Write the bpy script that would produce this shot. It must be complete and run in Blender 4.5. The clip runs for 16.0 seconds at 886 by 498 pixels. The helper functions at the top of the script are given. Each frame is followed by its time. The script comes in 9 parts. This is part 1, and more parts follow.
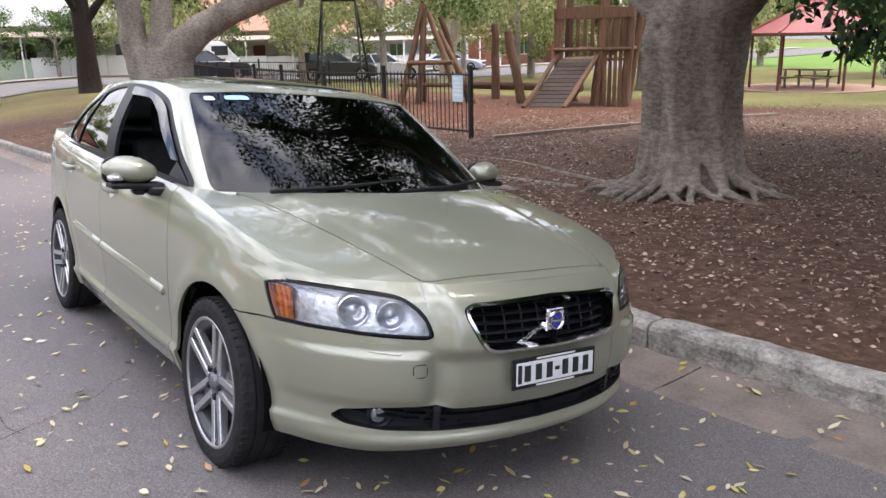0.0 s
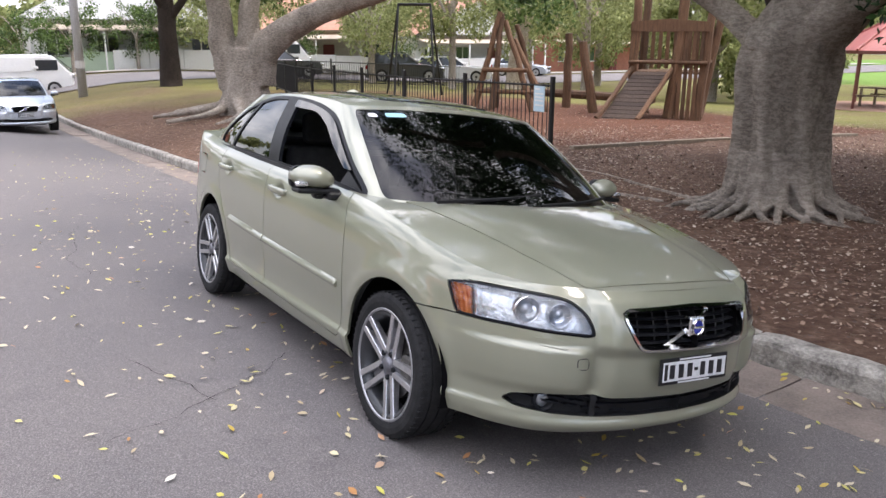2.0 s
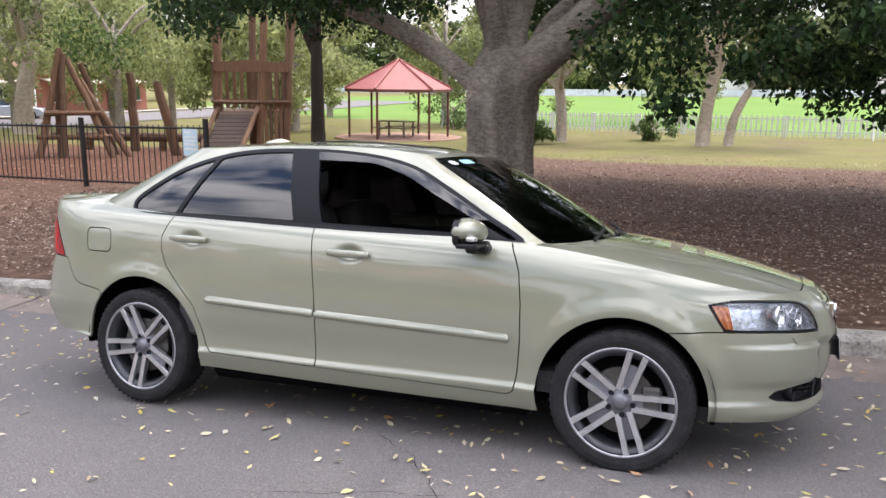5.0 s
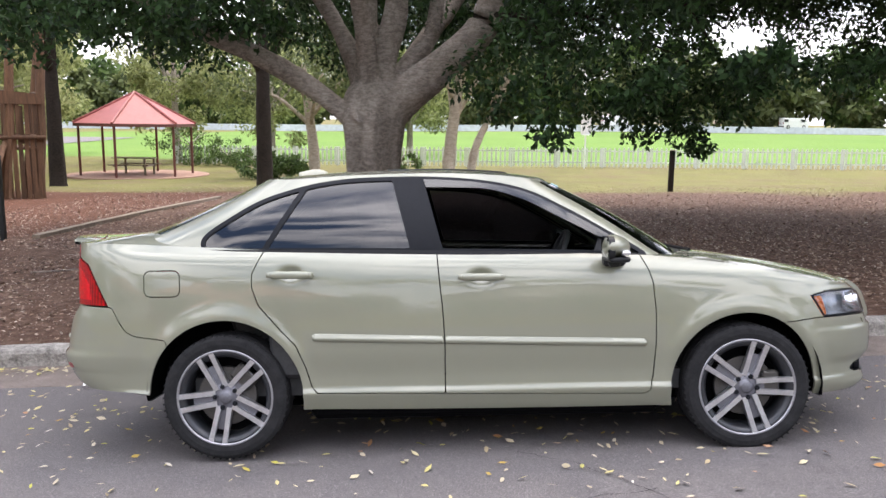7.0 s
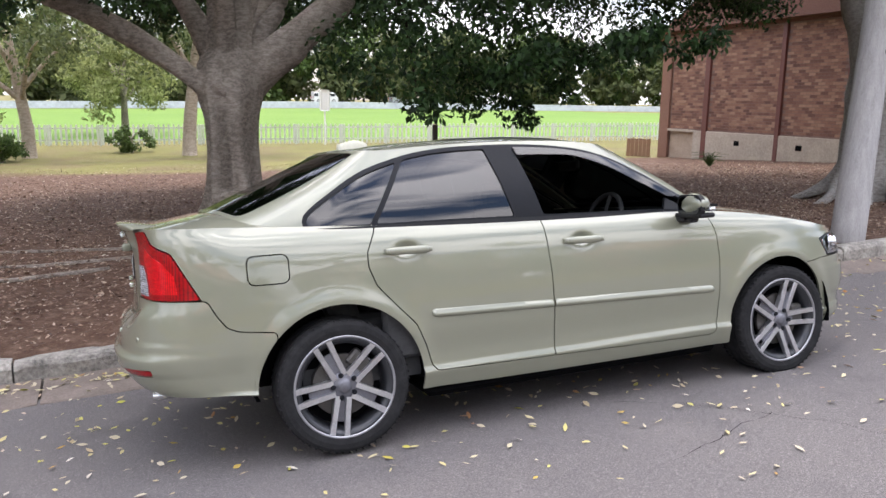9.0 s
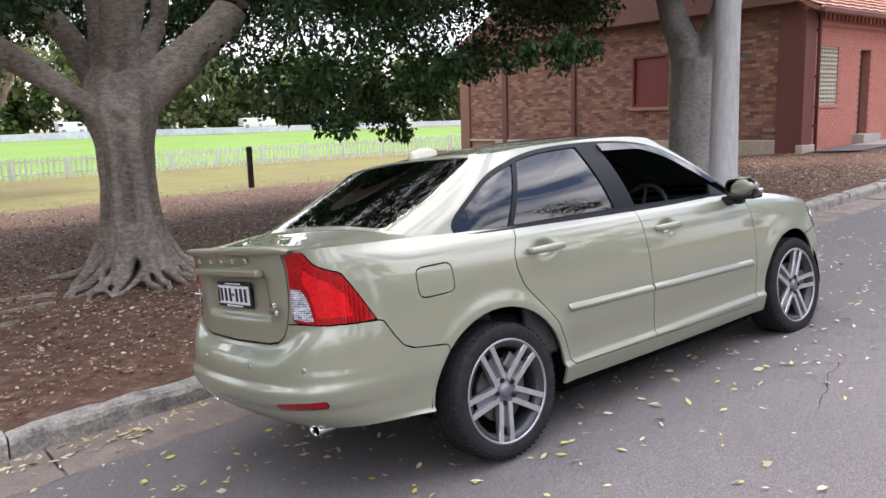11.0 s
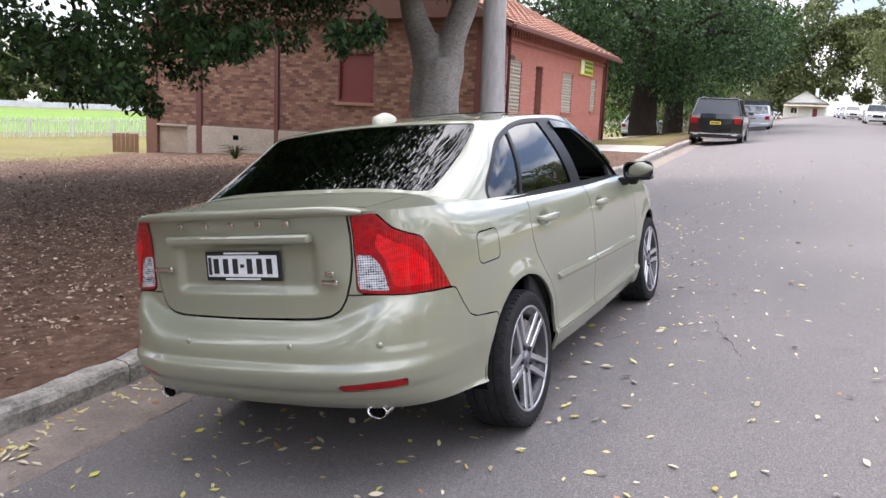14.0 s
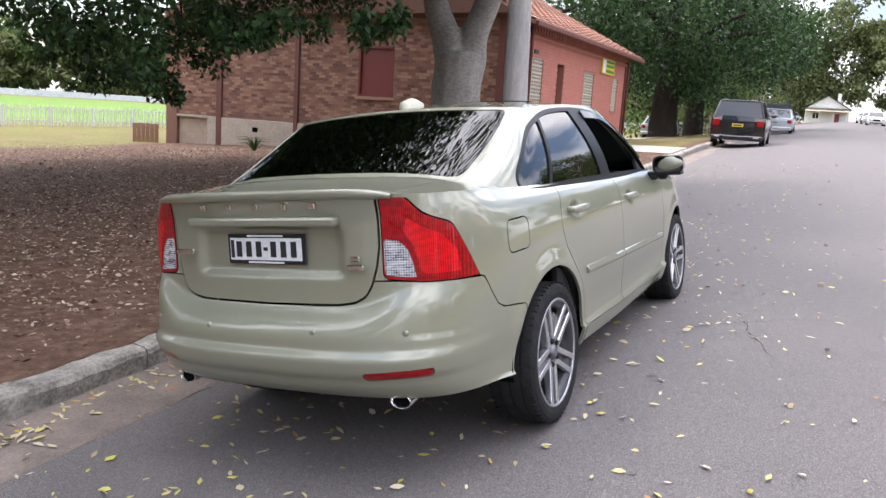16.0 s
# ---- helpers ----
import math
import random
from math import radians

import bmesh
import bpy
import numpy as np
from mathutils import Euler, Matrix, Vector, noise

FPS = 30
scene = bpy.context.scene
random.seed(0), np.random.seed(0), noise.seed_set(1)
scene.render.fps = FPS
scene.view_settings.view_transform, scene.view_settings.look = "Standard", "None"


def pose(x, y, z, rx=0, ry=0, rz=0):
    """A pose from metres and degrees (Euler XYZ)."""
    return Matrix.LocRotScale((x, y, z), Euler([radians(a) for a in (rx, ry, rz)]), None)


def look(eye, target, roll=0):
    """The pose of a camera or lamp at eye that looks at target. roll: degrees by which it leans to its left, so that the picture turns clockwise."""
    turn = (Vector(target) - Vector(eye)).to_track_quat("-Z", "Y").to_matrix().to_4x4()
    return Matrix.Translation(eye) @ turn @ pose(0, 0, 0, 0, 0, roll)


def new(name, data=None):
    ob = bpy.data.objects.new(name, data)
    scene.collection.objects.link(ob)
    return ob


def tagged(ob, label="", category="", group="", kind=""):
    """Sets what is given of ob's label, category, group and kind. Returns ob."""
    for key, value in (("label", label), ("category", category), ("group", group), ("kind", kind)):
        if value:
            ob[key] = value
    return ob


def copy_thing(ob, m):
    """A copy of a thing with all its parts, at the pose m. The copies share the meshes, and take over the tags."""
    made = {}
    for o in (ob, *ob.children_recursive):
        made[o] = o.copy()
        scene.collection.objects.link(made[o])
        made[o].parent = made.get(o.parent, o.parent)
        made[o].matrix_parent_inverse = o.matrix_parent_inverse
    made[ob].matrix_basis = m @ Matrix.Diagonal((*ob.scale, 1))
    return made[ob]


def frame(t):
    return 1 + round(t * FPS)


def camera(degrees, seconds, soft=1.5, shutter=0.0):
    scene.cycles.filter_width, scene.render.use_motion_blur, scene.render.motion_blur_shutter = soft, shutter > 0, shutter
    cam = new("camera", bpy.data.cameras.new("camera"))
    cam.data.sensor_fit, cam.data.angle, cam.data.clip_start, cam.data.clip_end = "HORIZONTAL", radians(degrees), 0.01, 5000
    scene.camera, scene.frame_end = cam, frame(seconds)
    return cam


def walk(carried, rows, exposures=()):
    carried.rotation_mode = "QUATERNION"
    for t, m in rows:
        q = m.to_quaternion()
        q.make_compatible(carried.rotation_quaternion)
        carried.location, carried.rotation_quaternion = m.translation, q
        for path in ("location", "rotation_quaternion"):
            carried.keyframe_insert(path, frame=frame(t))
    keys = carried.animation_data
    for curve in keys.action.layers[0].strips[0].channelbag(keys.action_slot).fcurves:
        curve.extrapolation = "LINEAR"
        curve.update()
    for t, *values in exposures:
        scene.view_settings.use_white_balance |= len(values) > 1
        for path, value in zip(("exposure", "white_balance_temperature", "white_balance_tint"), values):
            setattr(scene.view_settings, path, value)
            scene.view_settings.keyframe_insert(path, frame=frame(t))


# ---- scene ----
cam = camera(59.0, 16.0)
# the road falls to the kerb and climbs ahead: the car stands on that slope, and the path is told from the car
UP = Vector((0.0417, -0.1232, 0.9915)).normalized()
AHEAD = (Vector((1, 0, 0)) - UP * UP.x).normalized()
LEVEL = Matrix.Rotation(radians(0.35), 4, "Z") @ Matrix((AHEAD, UP.cross(AHEAD), UP)).to_4x4()
PATH = [
    (0, (4.054, -1.868, 1.309), (2.476, -0.681, 0.989), 3.0),
    (0.5, (4.179, -1.843, 1.337), (2.609, -0.635, 1.065), 5.0),
    (1, (4.293, -1.93, 1.355), (2.708, -0.739, 1.09), 7.0),
    (1.5, (4.309, -2.204, 1.367), (2.654, -1.124, 1.062), 6.1),
    (2, (4.156, -2.47, 1.37), (2.505, -1.39, 1.046), 5.2),
    (2.5, (3.814, -2.749, 1.336), (2.269, -1.522, 1.008), 6.8),
    (3, (3.467, -3.116, 1.304), (2.09, -1.702, 0.984), 6.7),
    (3.5, (3.096, -3.428, 1.287), (1.852, -1.89, 0.992), 5.9),
    (4, (2.674, -3.746, 1.266), (1.591, -2.083, 1.023), 4.8),
    (4.2, (2.506, -3.888, 1.276), (1.496, -2.176, 1.054), 3.9),
    (6.3, (0.522, -4.656, 1.214), (0.291, -2.673, 1.103), -1.2),
    (6.5, (0.314, -4.72, 1.207), (0.158, -2.728, 1.106), -1.3),
    (7, (-0.17, -4.791, 1.207), (-0.182, -2.793, 1.127), -1.6),
    (7.5, (-0.654, -4.775, 1.207), (-0.478, -2.785, 1.123), -2.5),
    (8, (-1.161, -4.72, 1.223), (-0.817, -2.753, 1.108), -2.1),
    (8.5, (-1.645, -4.565, 1.233), (-1.128, -2.638, 1.096), -2.8),
    (9, (-2.127, -4.42, 1.258), (-1.423, -2.556, 1.085), -3.9),
    (9.2, (-2.306, -4.351, 1.252), (-1.545, -2.51, 1.073), -4.0),
    (11.3, (-3.805, -3.403, 1.364), (-2.525, -1.879, 1.169), -8.2),
    (11.5, (-3.896, -3.297, 1.367), (-2.573, -1.812, 1.163), -8.2),
    (12, (-4.077, -3.008, 1.398), (-2.657, -1.616, 1.18), -8.5),
    (12.5, (-4.261, -2.75, 1.424), (-2.727, -1.484, 1.21), -8.5),
    (13, (-4.371, -2.498, 1.425), (-2.771, -1.316, 1.216), -7.6),
    (13.5, (-4.512, -2.282, 1.404), (-2.835, -1.221, 1.154), -6.0),
    (14, (-4.61, -2.156, 1.395), (-2.851, -1.251, 1.101), -5.0),
    (14.5, (-4.6, -2.125, 1.371), (-2.825, -1.257, 1.062), -5.3),
    (15, (-4.583, -2.109, 1.358), (-2.82, -1.226, 1.023), -5.6),
    (15.5, (-4.576, -2.09, 1.349), (-2.825, -1.181, 1.02), -5.0),
    (16, (-4.561, -2.064, 1.343), (-2.82, -1.126, 1.047), -3.8),
]
walk(cam, [(t, LEVEL @ look(eye, target, roll)) for t, eye, target, roll in PATH],
     [(0, 1.30, 6540, 16), (2, 1.25, 6540, 16), (4, 1.33, 6540, 16), (8, 1.34, 6540, 16), (12, 1.38, 6540, 16), (14, 1.42, 6540, 16), (16, 1.41, 6540, 16)])

# ---------------------------------------------------------------- world and light
SUN_DIR = Vector((0.16, 0.48, 0.86)).normalized()
world = bpy.data.worlds.new("sky")
scene.world = world
world.use_nodes = True
wn, wl = world.node_tree.nodes, world.node_tree.links
sky = wn.new("ShaderNodeTexSky")
sky.sky_type, sky.sun_disc = "NISHITA", False
sky.sun_elevation, sky.sun_rotation = math.asin(SUN_DIR.z), math.atan2(SUN_DIR.x, SUN_DIR.y)
sky.air_density, sky.dust_density = 1.0, 2.0
wtc = wn.new("ShaderNodeTexCoord")
wno = wn.new("ShaderNodeTexNoise")
wno.inputs["Scale"].default_value, wno.inputs["Detail"].default_value = 2.6, 7
wmap = wn.new("ShaderNodeMapping")
wmap.inputs["Scale"].default_value = (1, 1, 2.6)
wr = wn.new("ShaderNodeValToRGB")
wr.color_ramp.elements[0].position, wr.color_ramp.elements[1].position = 0.40, 0.58
wmix = wn.new("ShaderNodeMixRGB")
wmix.inputs[2].default_value = (10.2, 10.4, 10.8, 1)
wl.new(wtc.outputs["Generated"], wmap.inputs["Vector"])
wl.new(wmap.outputs["Vector"], wno.inputs["Vector"])
wl.new(wno.outputs["Fac"], wr.inputs["Fac"])
wl.new(wr.outputs["Color"], wmix.inputs["Fac"])
wl.new(sky.outputs["Color"], wmix.inputs[1])
wsep = wn.new("ShaderNodeSeparateXYZ")
wup = wn.new("ShaderNodeMapRange")
wup.inputs["From Min"].default_value, wup.inputs["From Max"].default_value = 0.0, 1.0
wup.inputs["To Min"].default_value, wup.inputs["To Max"].default_value = 0.46, 1.48
wgain = wn.new("ShaderNodeMixRGB")
wgain.blend_type = "MULTIPLY"
wgain.inputs[0].default_value = 1.0
wl.new(wtc.outputs["Generated"], wsep.inputs["Vector"])
wl.new(wsep.outputs["Z"], wup.inputs["Value"])
wl.new(wmix.outputs["Color"], wgain.inputs[1])
wl.new(wup.outputs["Result"], wgain.inputs[2])
wl.new(wgain.outputs["Color"], wn["Background"].inputs["Color"])
wn["Background"].inputs["Strength"].default_value = 0.15
sun_data = bpy.data.lights.new("sun", "SUN")
sun_data.energy, sun_data.angle, sun_data.color = 1.1, radians(12), (1.0, 0.95, 0.86)
new("sun", sun_data).matrix_world = look((0, 0, 30), Vector((0, 0, 30)) - SUN_DIR)

# ---------------------------------------------------------------- materials
def material(name, rough=0.7, metal=0.0, coat=0.0, spec=0.5):
    m = bpy.data.materials.new(name)
    m.use_nodes = True
    b = m.node_tree.nodes["Principled BSDF"]
    b.inputs["Roughness"].default_value, b.inputs["Metallic"].default_value = rough, metal
    b.inputs["Coat Weight"].default_value, b.inputs["Specular IOR Level"].default_value = coat, spec
    return m, m.node_tree, b


def node(nt, kind, **inputs):
    n = nt.nodes.new(kind)
    for k, v in inputs.items():
        n.inputs[k.replace("_", " ")].default_value = v
    return n


def noise_fac(nt, scale, detail=6, stretch=(1, 1, 1), rough=0.6, coords="Object"):
    tc, mp = nt.nodes.new("ShaderNodeTexCoord"), nt.nodes.new("ShaderNodeMapping")
    mp.inputs["Scale"].default_value = stretch
    n = node(nt, "ShaderNodeTexNoise", Scale=scale, Detail=detail, Roughness=rough)
    nt.links.new(tc.outputs[coords], mp.inputs["Vector"])
    nt.links.new(mp.outputs["Vector"], n.inputs["Vector"])
    return n.outputs["Fac"]


def ramp(nt, fac, stops):
    r = nt.nodes.new("ShaderNodeValToRGB")
    while len(r.color_ramp.elements) < len(stops):
        r.color_ramp.elements.new(0.5)
    for e, (p, c) in zip(r.color_ramp.elements, stops):
        e.position, e.color = p, (*c, 1)
    nt.links.new(fac, r.inputs["Fac"])
    return r.outputs["Color"]


def mix(nt, fac, a, b, mode="MIX"):
    m = nt.nodes.new("ShaderNodeMixRGB")
    m.blend_type = mode
    for sock, v in zip(m.inputs, (fac, a, b)):
        if hasattr(v, "is_linked"):
            nt.links.new(v, sock)
        else:
            sock.default_value = v if isinstance(v, (int, float)) else (*v, 1)
    return m.outputs["Color"]


def bump(nt, b, fac, strength=0.3, dist=0.02):
    n = node(nt, "ShaderNodeBump", Strength=strength, Distance=dist)
    nt.links.new(fac, n.inputs["Height"])
    nt.links.new(n.outputs["Normal"], b.inputs["Normal"])


def rough_var(nt, b, fac, lo, hi):
    m = node(nt, "ShaderNodeMapRange", To_Min=lo, To_Max=hi)
    nt.links.new(fac, m.inputs["Value"])
    nt.links.new(m.outputs["Result"], b.inputs["Roughness"])


def surface(name, dark, light, scale=8.0, rough=0.75, metal=0.0, bump_s=0.2, bump_d=0.01, coat=0.0, stretch=(1, 1, 1), fine=None, spec=0.5, by_object=0.0):
    """A surface with two scales of variation between two colours."""
    m, nt, b = material(name, rough, metal, coat, spec)
    big = noise_fac(nt, scale, 5, stretch)
    small = noise_fac(nt, fine or scale * 9, 4, stretch)
    col = ramp(nt, big, [(0.3, dark), (0.7, light)])
    col = mix(nt, 0.35, col, ramp(nt, small, [(0.3, [c * 0.6 for c in dark]), (0.7, [min(1, c * 1.25) for c in light])]))
    if by_object:
        oi = nt.nodes.new("ShaderNodeObjectInfo")
        hv = nt.nodes.new("ShaderNodeHueSaturation")
        mr = node(nt, "ShaderNodeMapRange", To_Min=1 - by_object, To_Max=1 + by_object)
        nt.links.new(oi.outputs["Random"], mr.inputs["Value"])
        nt.links.new(mr.outputs["Result"], hv.inputs["Value"])
        nt.links.new(col, hv.inputs["Color"])
        col = hv.outputs["Color"]
    nt.links.new(col, b.inputs["Base Color"])
    rough_var(nt, b, small, max(0, rough - 0.12), min(1, rough + 0.12))
    if bump_s:
        bump(nt, b, small, bump_s, bump_d)
    return m


def plain(name, col, rough=0.5, metal=0.0, coat=0.0, spec=0.5):
    return surface(name, [c * 0.9 for c in col], [min(1, c * 1.08) for c in col], 14, rough, metal, 0.03, 0.002, coat, spec=spec)


def glass_mat(name, tint, rough=0.0, alpha=0.0):
    m, nt, b = material(name, rough)
    b.inputs["Base Color"].default_value = (*tint, 1)
    b.inputs["Transmission Weight"].default_value = 1.0
    b.inputs["IOR"].default_value = 1.45
    return m


def paint_mat():
    m, nt, b = material("sage_metallic_paint", 0.46, 0.36, 1.0)
    b.inputs["Coat Roughness"].default_value = 0.012
    b.inputs["Coat IOR"].default_value = 1.72
    flake = noise_fac(nt, 900, 2, rough=0.5)
    dust = noise_fac(nt, 5, 5)
    col = mix(nt, 0.12, (0.236, 0.241, 0.177), ramp(nt, flake, [(0.35, (0.17, 0.18, 0.13)), (0.65, (0.40, 0.41, 0.33))]))
    nt.links.new(mix(nt, ramp(nt, dust, [(0.55, (0, 0, 0)), (0.85, (0.12, 0.12, 0.12))]), col, (0.33, 0.30, 0.24)), b.inputs["Base Color"])
    return m


def mulch_ground():
    """Bare brown soil with bark litter, lawn and a mown field, by masks stored on the sheet."""
    m, nt, b = material("park_ground", 0.95, spec=0.2)
    at = nt.nodes.new("ShaderNodeAttribute")
    at.attribute_name = "zone"
    sep = nt.nodes.new("ShaderNodeSeparateColor")
    nt.links.new(at.outputs["Color"], sep.inputs["Color"])
    n1, n2, n3 = noise_fac(nt, 0.5, 6), noise_fac(nt, 9, 8, rough=0.7), noise_fac(nt, 45, 5, rough=0.75)
    soil = mix(nt, 0.6, ramp(nt, n1, [(0.3, (0.080, 0.050, 0.036)), (0.7, (0.155, 0.103, 0.074))]), ramp(nt, n2, [(0.34, (0.014, 0.009, 0.007)), (0.50, (0.103, 0.065, 0.047)), (0.66, (0.29, 0.208, 0.152))]))
    chip = ramp(nt, n3, [(0.35, (0.049, 0.022, 0.014)), (0.55, (0.133, 0.059, 0.035)), (0.75, (0.252, 0.133, 0.084))])
    lawn = mix(nt, 0.4, ramp(nt, n1, [(0.3, (0.112, 0.108, 0.035)), (0.55, (0.161, 0.147, 0.049)), (0.75, (0.210, 0.178, 0.073))]), ramp(nt, n3, [(0.3, (0.056, 0.070, 0.014)), (0.7, (0.224, 0.210, 0.070))]))
    bare = ramp(nt, noise_fac(nt, 0.33, 7, rough=0.7), [(0.46, (0, 0, 0)), (0.62, (0.7, 0.7, 0.7))])
    lawn = mix(nt, bare, lawn, mix(nt, 0.5, soil, (0.168, 0.133, 0.063)))
    field = ramp(nt, noise_fac(nt, 0.06, 4), [(0.3, (0.098, 0.182, 0.032)), (0.7, (0.133, 0.217, 0.042))])
    soil = mix(nt, 0.32, soil, chip)
    col = mix(nt, sep.outputs["Green"], soil, chip)
    col = mix(nt, sep.outputs["Red"], col, lawn)
    col = mix(nt, sep.outputs["Blue"], col, field)
    nt.links.new(col, b.inputs["Base Color"])
    bump(nt, b, n3, 0.7, 0.03)
    return m


def asphalt():
    m, nt, b = material("worn_asphalt", 0.85, spec=0.35)
    n1, n2, n3 = noise_fac(nt, 0.35, 6), noise_fac(nt, 3.0, 8, rough=0.7), noise_fac(nt, 130, 4, rough=0.85)
    col = mix(nt, 0.5, ramp(nt, n1, [(0.3, (0.122, 0.109, 0.106)), (0.7, (0.172, 0.152, 0.148))]), ramp(nt, n2, [(0.25, (0.076, 0.069, 0.071)), (0.5, (0.147, 0.130, 0.127)), (0.8, (0.187, 0.167, 0.156))]))
    col = mix(nt, 0.25, col, ramp(nt, noise_fac(nt, 38, 4, rough=0.8), [(0.3, (0.050, 0.046, 0.046)), (0.7, (0.193, 0.179, 0.173))]))
    col = mix(nt, 0.5, col, ramp(nt, n3, [(0.34, (0.018, 0.017, 0.018)), (0.50, (0.102, 0.095, 0.095)), (0.66, (0.373, 0.348, 0.333))]))
    stain = ramp(nt, noise_fac(nt, 0.9, 5, rough=0.6), [(0.62, (0, 0, 0)), (0.75, (0.577, 0.552, 0.552))])
    col = mix(nt, stain, col, (0.054, 0.049, 0.050))
    nt.links.new(col, b.inputs["Base Color"])
    rough_var(nt, b, n2, 0.7, 0.95)
    bump(nt, b, n3, 0.45, 0.006)
    return m


def leaf_mat(name, dark, light, trans=0.35):
    m, nt, b = material(name, 0.55, spec=0.3)
    g = nt.nodes.new("ShaderNodeNewGeometry")
    col = ramp(nt, g.outputs["Random Per Island"], [(0.0, dark), (0.6, light), (1.0, [c * 1.4 for c in light])])
    nt.links.new(col, b.inputs["Base Color"])
    tr = nt.nodes.new("ShaderNodeBsdfTranslucent")
    nt.links.new(col, tr.inputs["Color"])
    ms = nt.nodes.new("ShaderNodeMixShader")
    ms.inputs[0].default_value = trans
    nt.links.new(b.outputs[0], ms.inputs[1])
    nt.links.new(tr.outputs[0], ms.inputs[2])
    nt.links.new(ms.outputs[0], nt.nodes["Material Output"].inputs["Surface"])
    return m


def litter_mat(name, stops):
    m, nt, b = material(name, 0.6)
    g = nt.nodes.new("ShaderNodeNewGeometry")
    nt.links.new(ramp(nt, g.outputs["Random Per Island"], stops), b.inputs["Base Color"])
    return m


def brick_mat():
    m, nt, b = material("brown_brick", 0.9, spec=0.3)
    g, oi = nt.nodes.new("ShaderNodeNewGeometry"), nt.nodes.new("ShaderNodeObjectInfo")
    add = nt.nodes.new("ShaderNodeMath")
    nt.links.new(g.outputs["Random Per Island"], add.inputs[0])
    nt.links.new(oi.outputs["Random"], add.inputs[1])
    fr = nt.nodes.new("ShaderNodeMath")
    fr.operation = "FRACT"
    nt.links.new(add.outputs[0], fr.inputs[0])
    col = ramp(nt, fr.outputs[0], [(0.0, (0.103, 0.051, 0.041)), (0.3, (0.195, 0.099, 0.068)), (0.7, (0.288, 0.154, 0.100)), (1.0, (0.410, 0.256, 0.174))])
    n = noise_fac(nt, 30, 5)
    col = mix(nt, 0.3, col, ramp(nt, n, [(0.3, (0.103, 0.051, 0.041)), (0.7, (0.369, 0.205, 0.154))]))
    nt.links.new(col, b.inputs["Base Color"])
    bump(nt, b, n, 0.4, 0.008)
    return m


def bark_mat(name, dark, light, scale=3.0, spots=False):
    """Bark: broad pale and dark patches, short level wrinkles, fine grain and pocks."""
    m, nt, b = material(name, 0.92, spec=0.2)
    n1 = noise_fac(nt, scale * 0.8, 7, (1, 1, 0.45), 0.65)
    n2 = noise_fac(nt, scale * 5, 8, (0.9, 0.9, 2.0), 0.74)
    n3 = noise_fac(nt, scale * 24, 5, (1.0, 1.0, 1.6), 0.75)
    col = ramp(nt, n1, [(0.36, [c * 0.8 for c in dark]), (0.50, [(p + q) / 2 for p, q in zip(dark, light)]), (0.64, [min(1, c * 1.15) for c in light])])
    col = mix(nt, 0.5, col, ramp(nt, n2, [(0.36, [c * 0.35 for c in dark]), (0.47, dark), (0.54, light), (0.70, [min(1, c * 1.25) for c in light])]))
    col = mix(nt, 0.3, col, ramp(nt, n3, [(0.3, [c * 0.3 for c in dark]), (0.6, light), (0.8, [min(1, c * 1.4) for c in light])]))
    pock = ramp(nt, noise_fac(nt, 26 if not spots else 17, 4, (1, 1, 1.6), 0.7), [(0.64, (0, 0, 0)), (0.71, (0.75, 0.75, 0.75))])
    col = mix(nt, pock, col, [c * 0.3 for c in dark])
    nt.links.new(col, b.inputs["Base Color"])
    bump(nt, b, mix(nt, 0.35, n2, n3), 1.0, 0.07)
    return m


def ribbed_lens(name, dark, light, scale=45.0, rough=0.3, coat=0.35, grid=False):
    """A moulded lamp lens: upright ribs, or a grid of prisms, over a mottled reflector under a clear skin."""
    m, nt, b = material(name, rough, 0.0, coat, 0.2)
    b.inputs["Coat Roughness"].default_value = 0.03
    tc = nt.nodes.new("ShaderNodeTexCoord")
    waves = []
    for axis in "YZ" if grid else "Y":
        wv = node(nt, "ShaderNodeTexWave", Scale=scale, Distortion=0.3)
        wv.bands_direction = axis
        nt.links.new(tc.outputs["Object"], wv.inputs["Vector"])
        waves.append(wv.outputs["Fac"])
    rib = mix(nt, 1.0, waves[0], waves[1], "MULTIPLY") if grid else waves[0]
    big = noise_fac(nt, 26, 3, (1, 1, 2.5))
    col = mix(nt, 0.6, ramp(nt, big, [(0.38, dark), (0.62, light)]), ramp(nt, rib, [(0.15, dark), (0.6, light)]))
    nt.links.new(col, b.inputs["Base Color"])
    bump(nt, b, rib, 0.3, 0.002)
    return m


PAINT = paint_mat()
RED_LENS = ribbed_lens("red_lens", (0.10, 0.0, 0.002), (0.40, 0.001, 0.005), 45, coat=0.5)
RED_BRIGHT = ribbed_lens("stop_light_lens", (0.28, 0.001, 0.004), (0.74, 0.003, 0.010), 52, coat=0.6)
REVERSE_LENS = ribbed_lens("reversing_lens", (0.03, 0.034, 0.04), (0.80, 0.82, 0.86), 34, 0.2, 0.4, True)
GROUND, ASPHALT = mulch_ground(), asphalt()
KERB = surface("weathered_kerb_concrete", (0.060, 0.055, 0.050), (0.44, 0.41, 0.365), 7, 0.92, bump_s=0.8, bump_d=0.02, fine=45, by_object=0.12)
GUTTER = surface("gutter_concrete", (0.108, 0.088, 0.076), (0.262, 0.213, 0.182), 4, 0.9, bump_s=0.3, fine=70, by_object=0.1)
PATH_CONC = surface("footpath_concrete", (0.281, 0.257, 0.226), (0.390, 0.359, 0.320), 2, 0.9)
BARK = bark_mat("fig_bark", (0.165, 0.136, 0.114), (0.50, 0.436, 0.372))
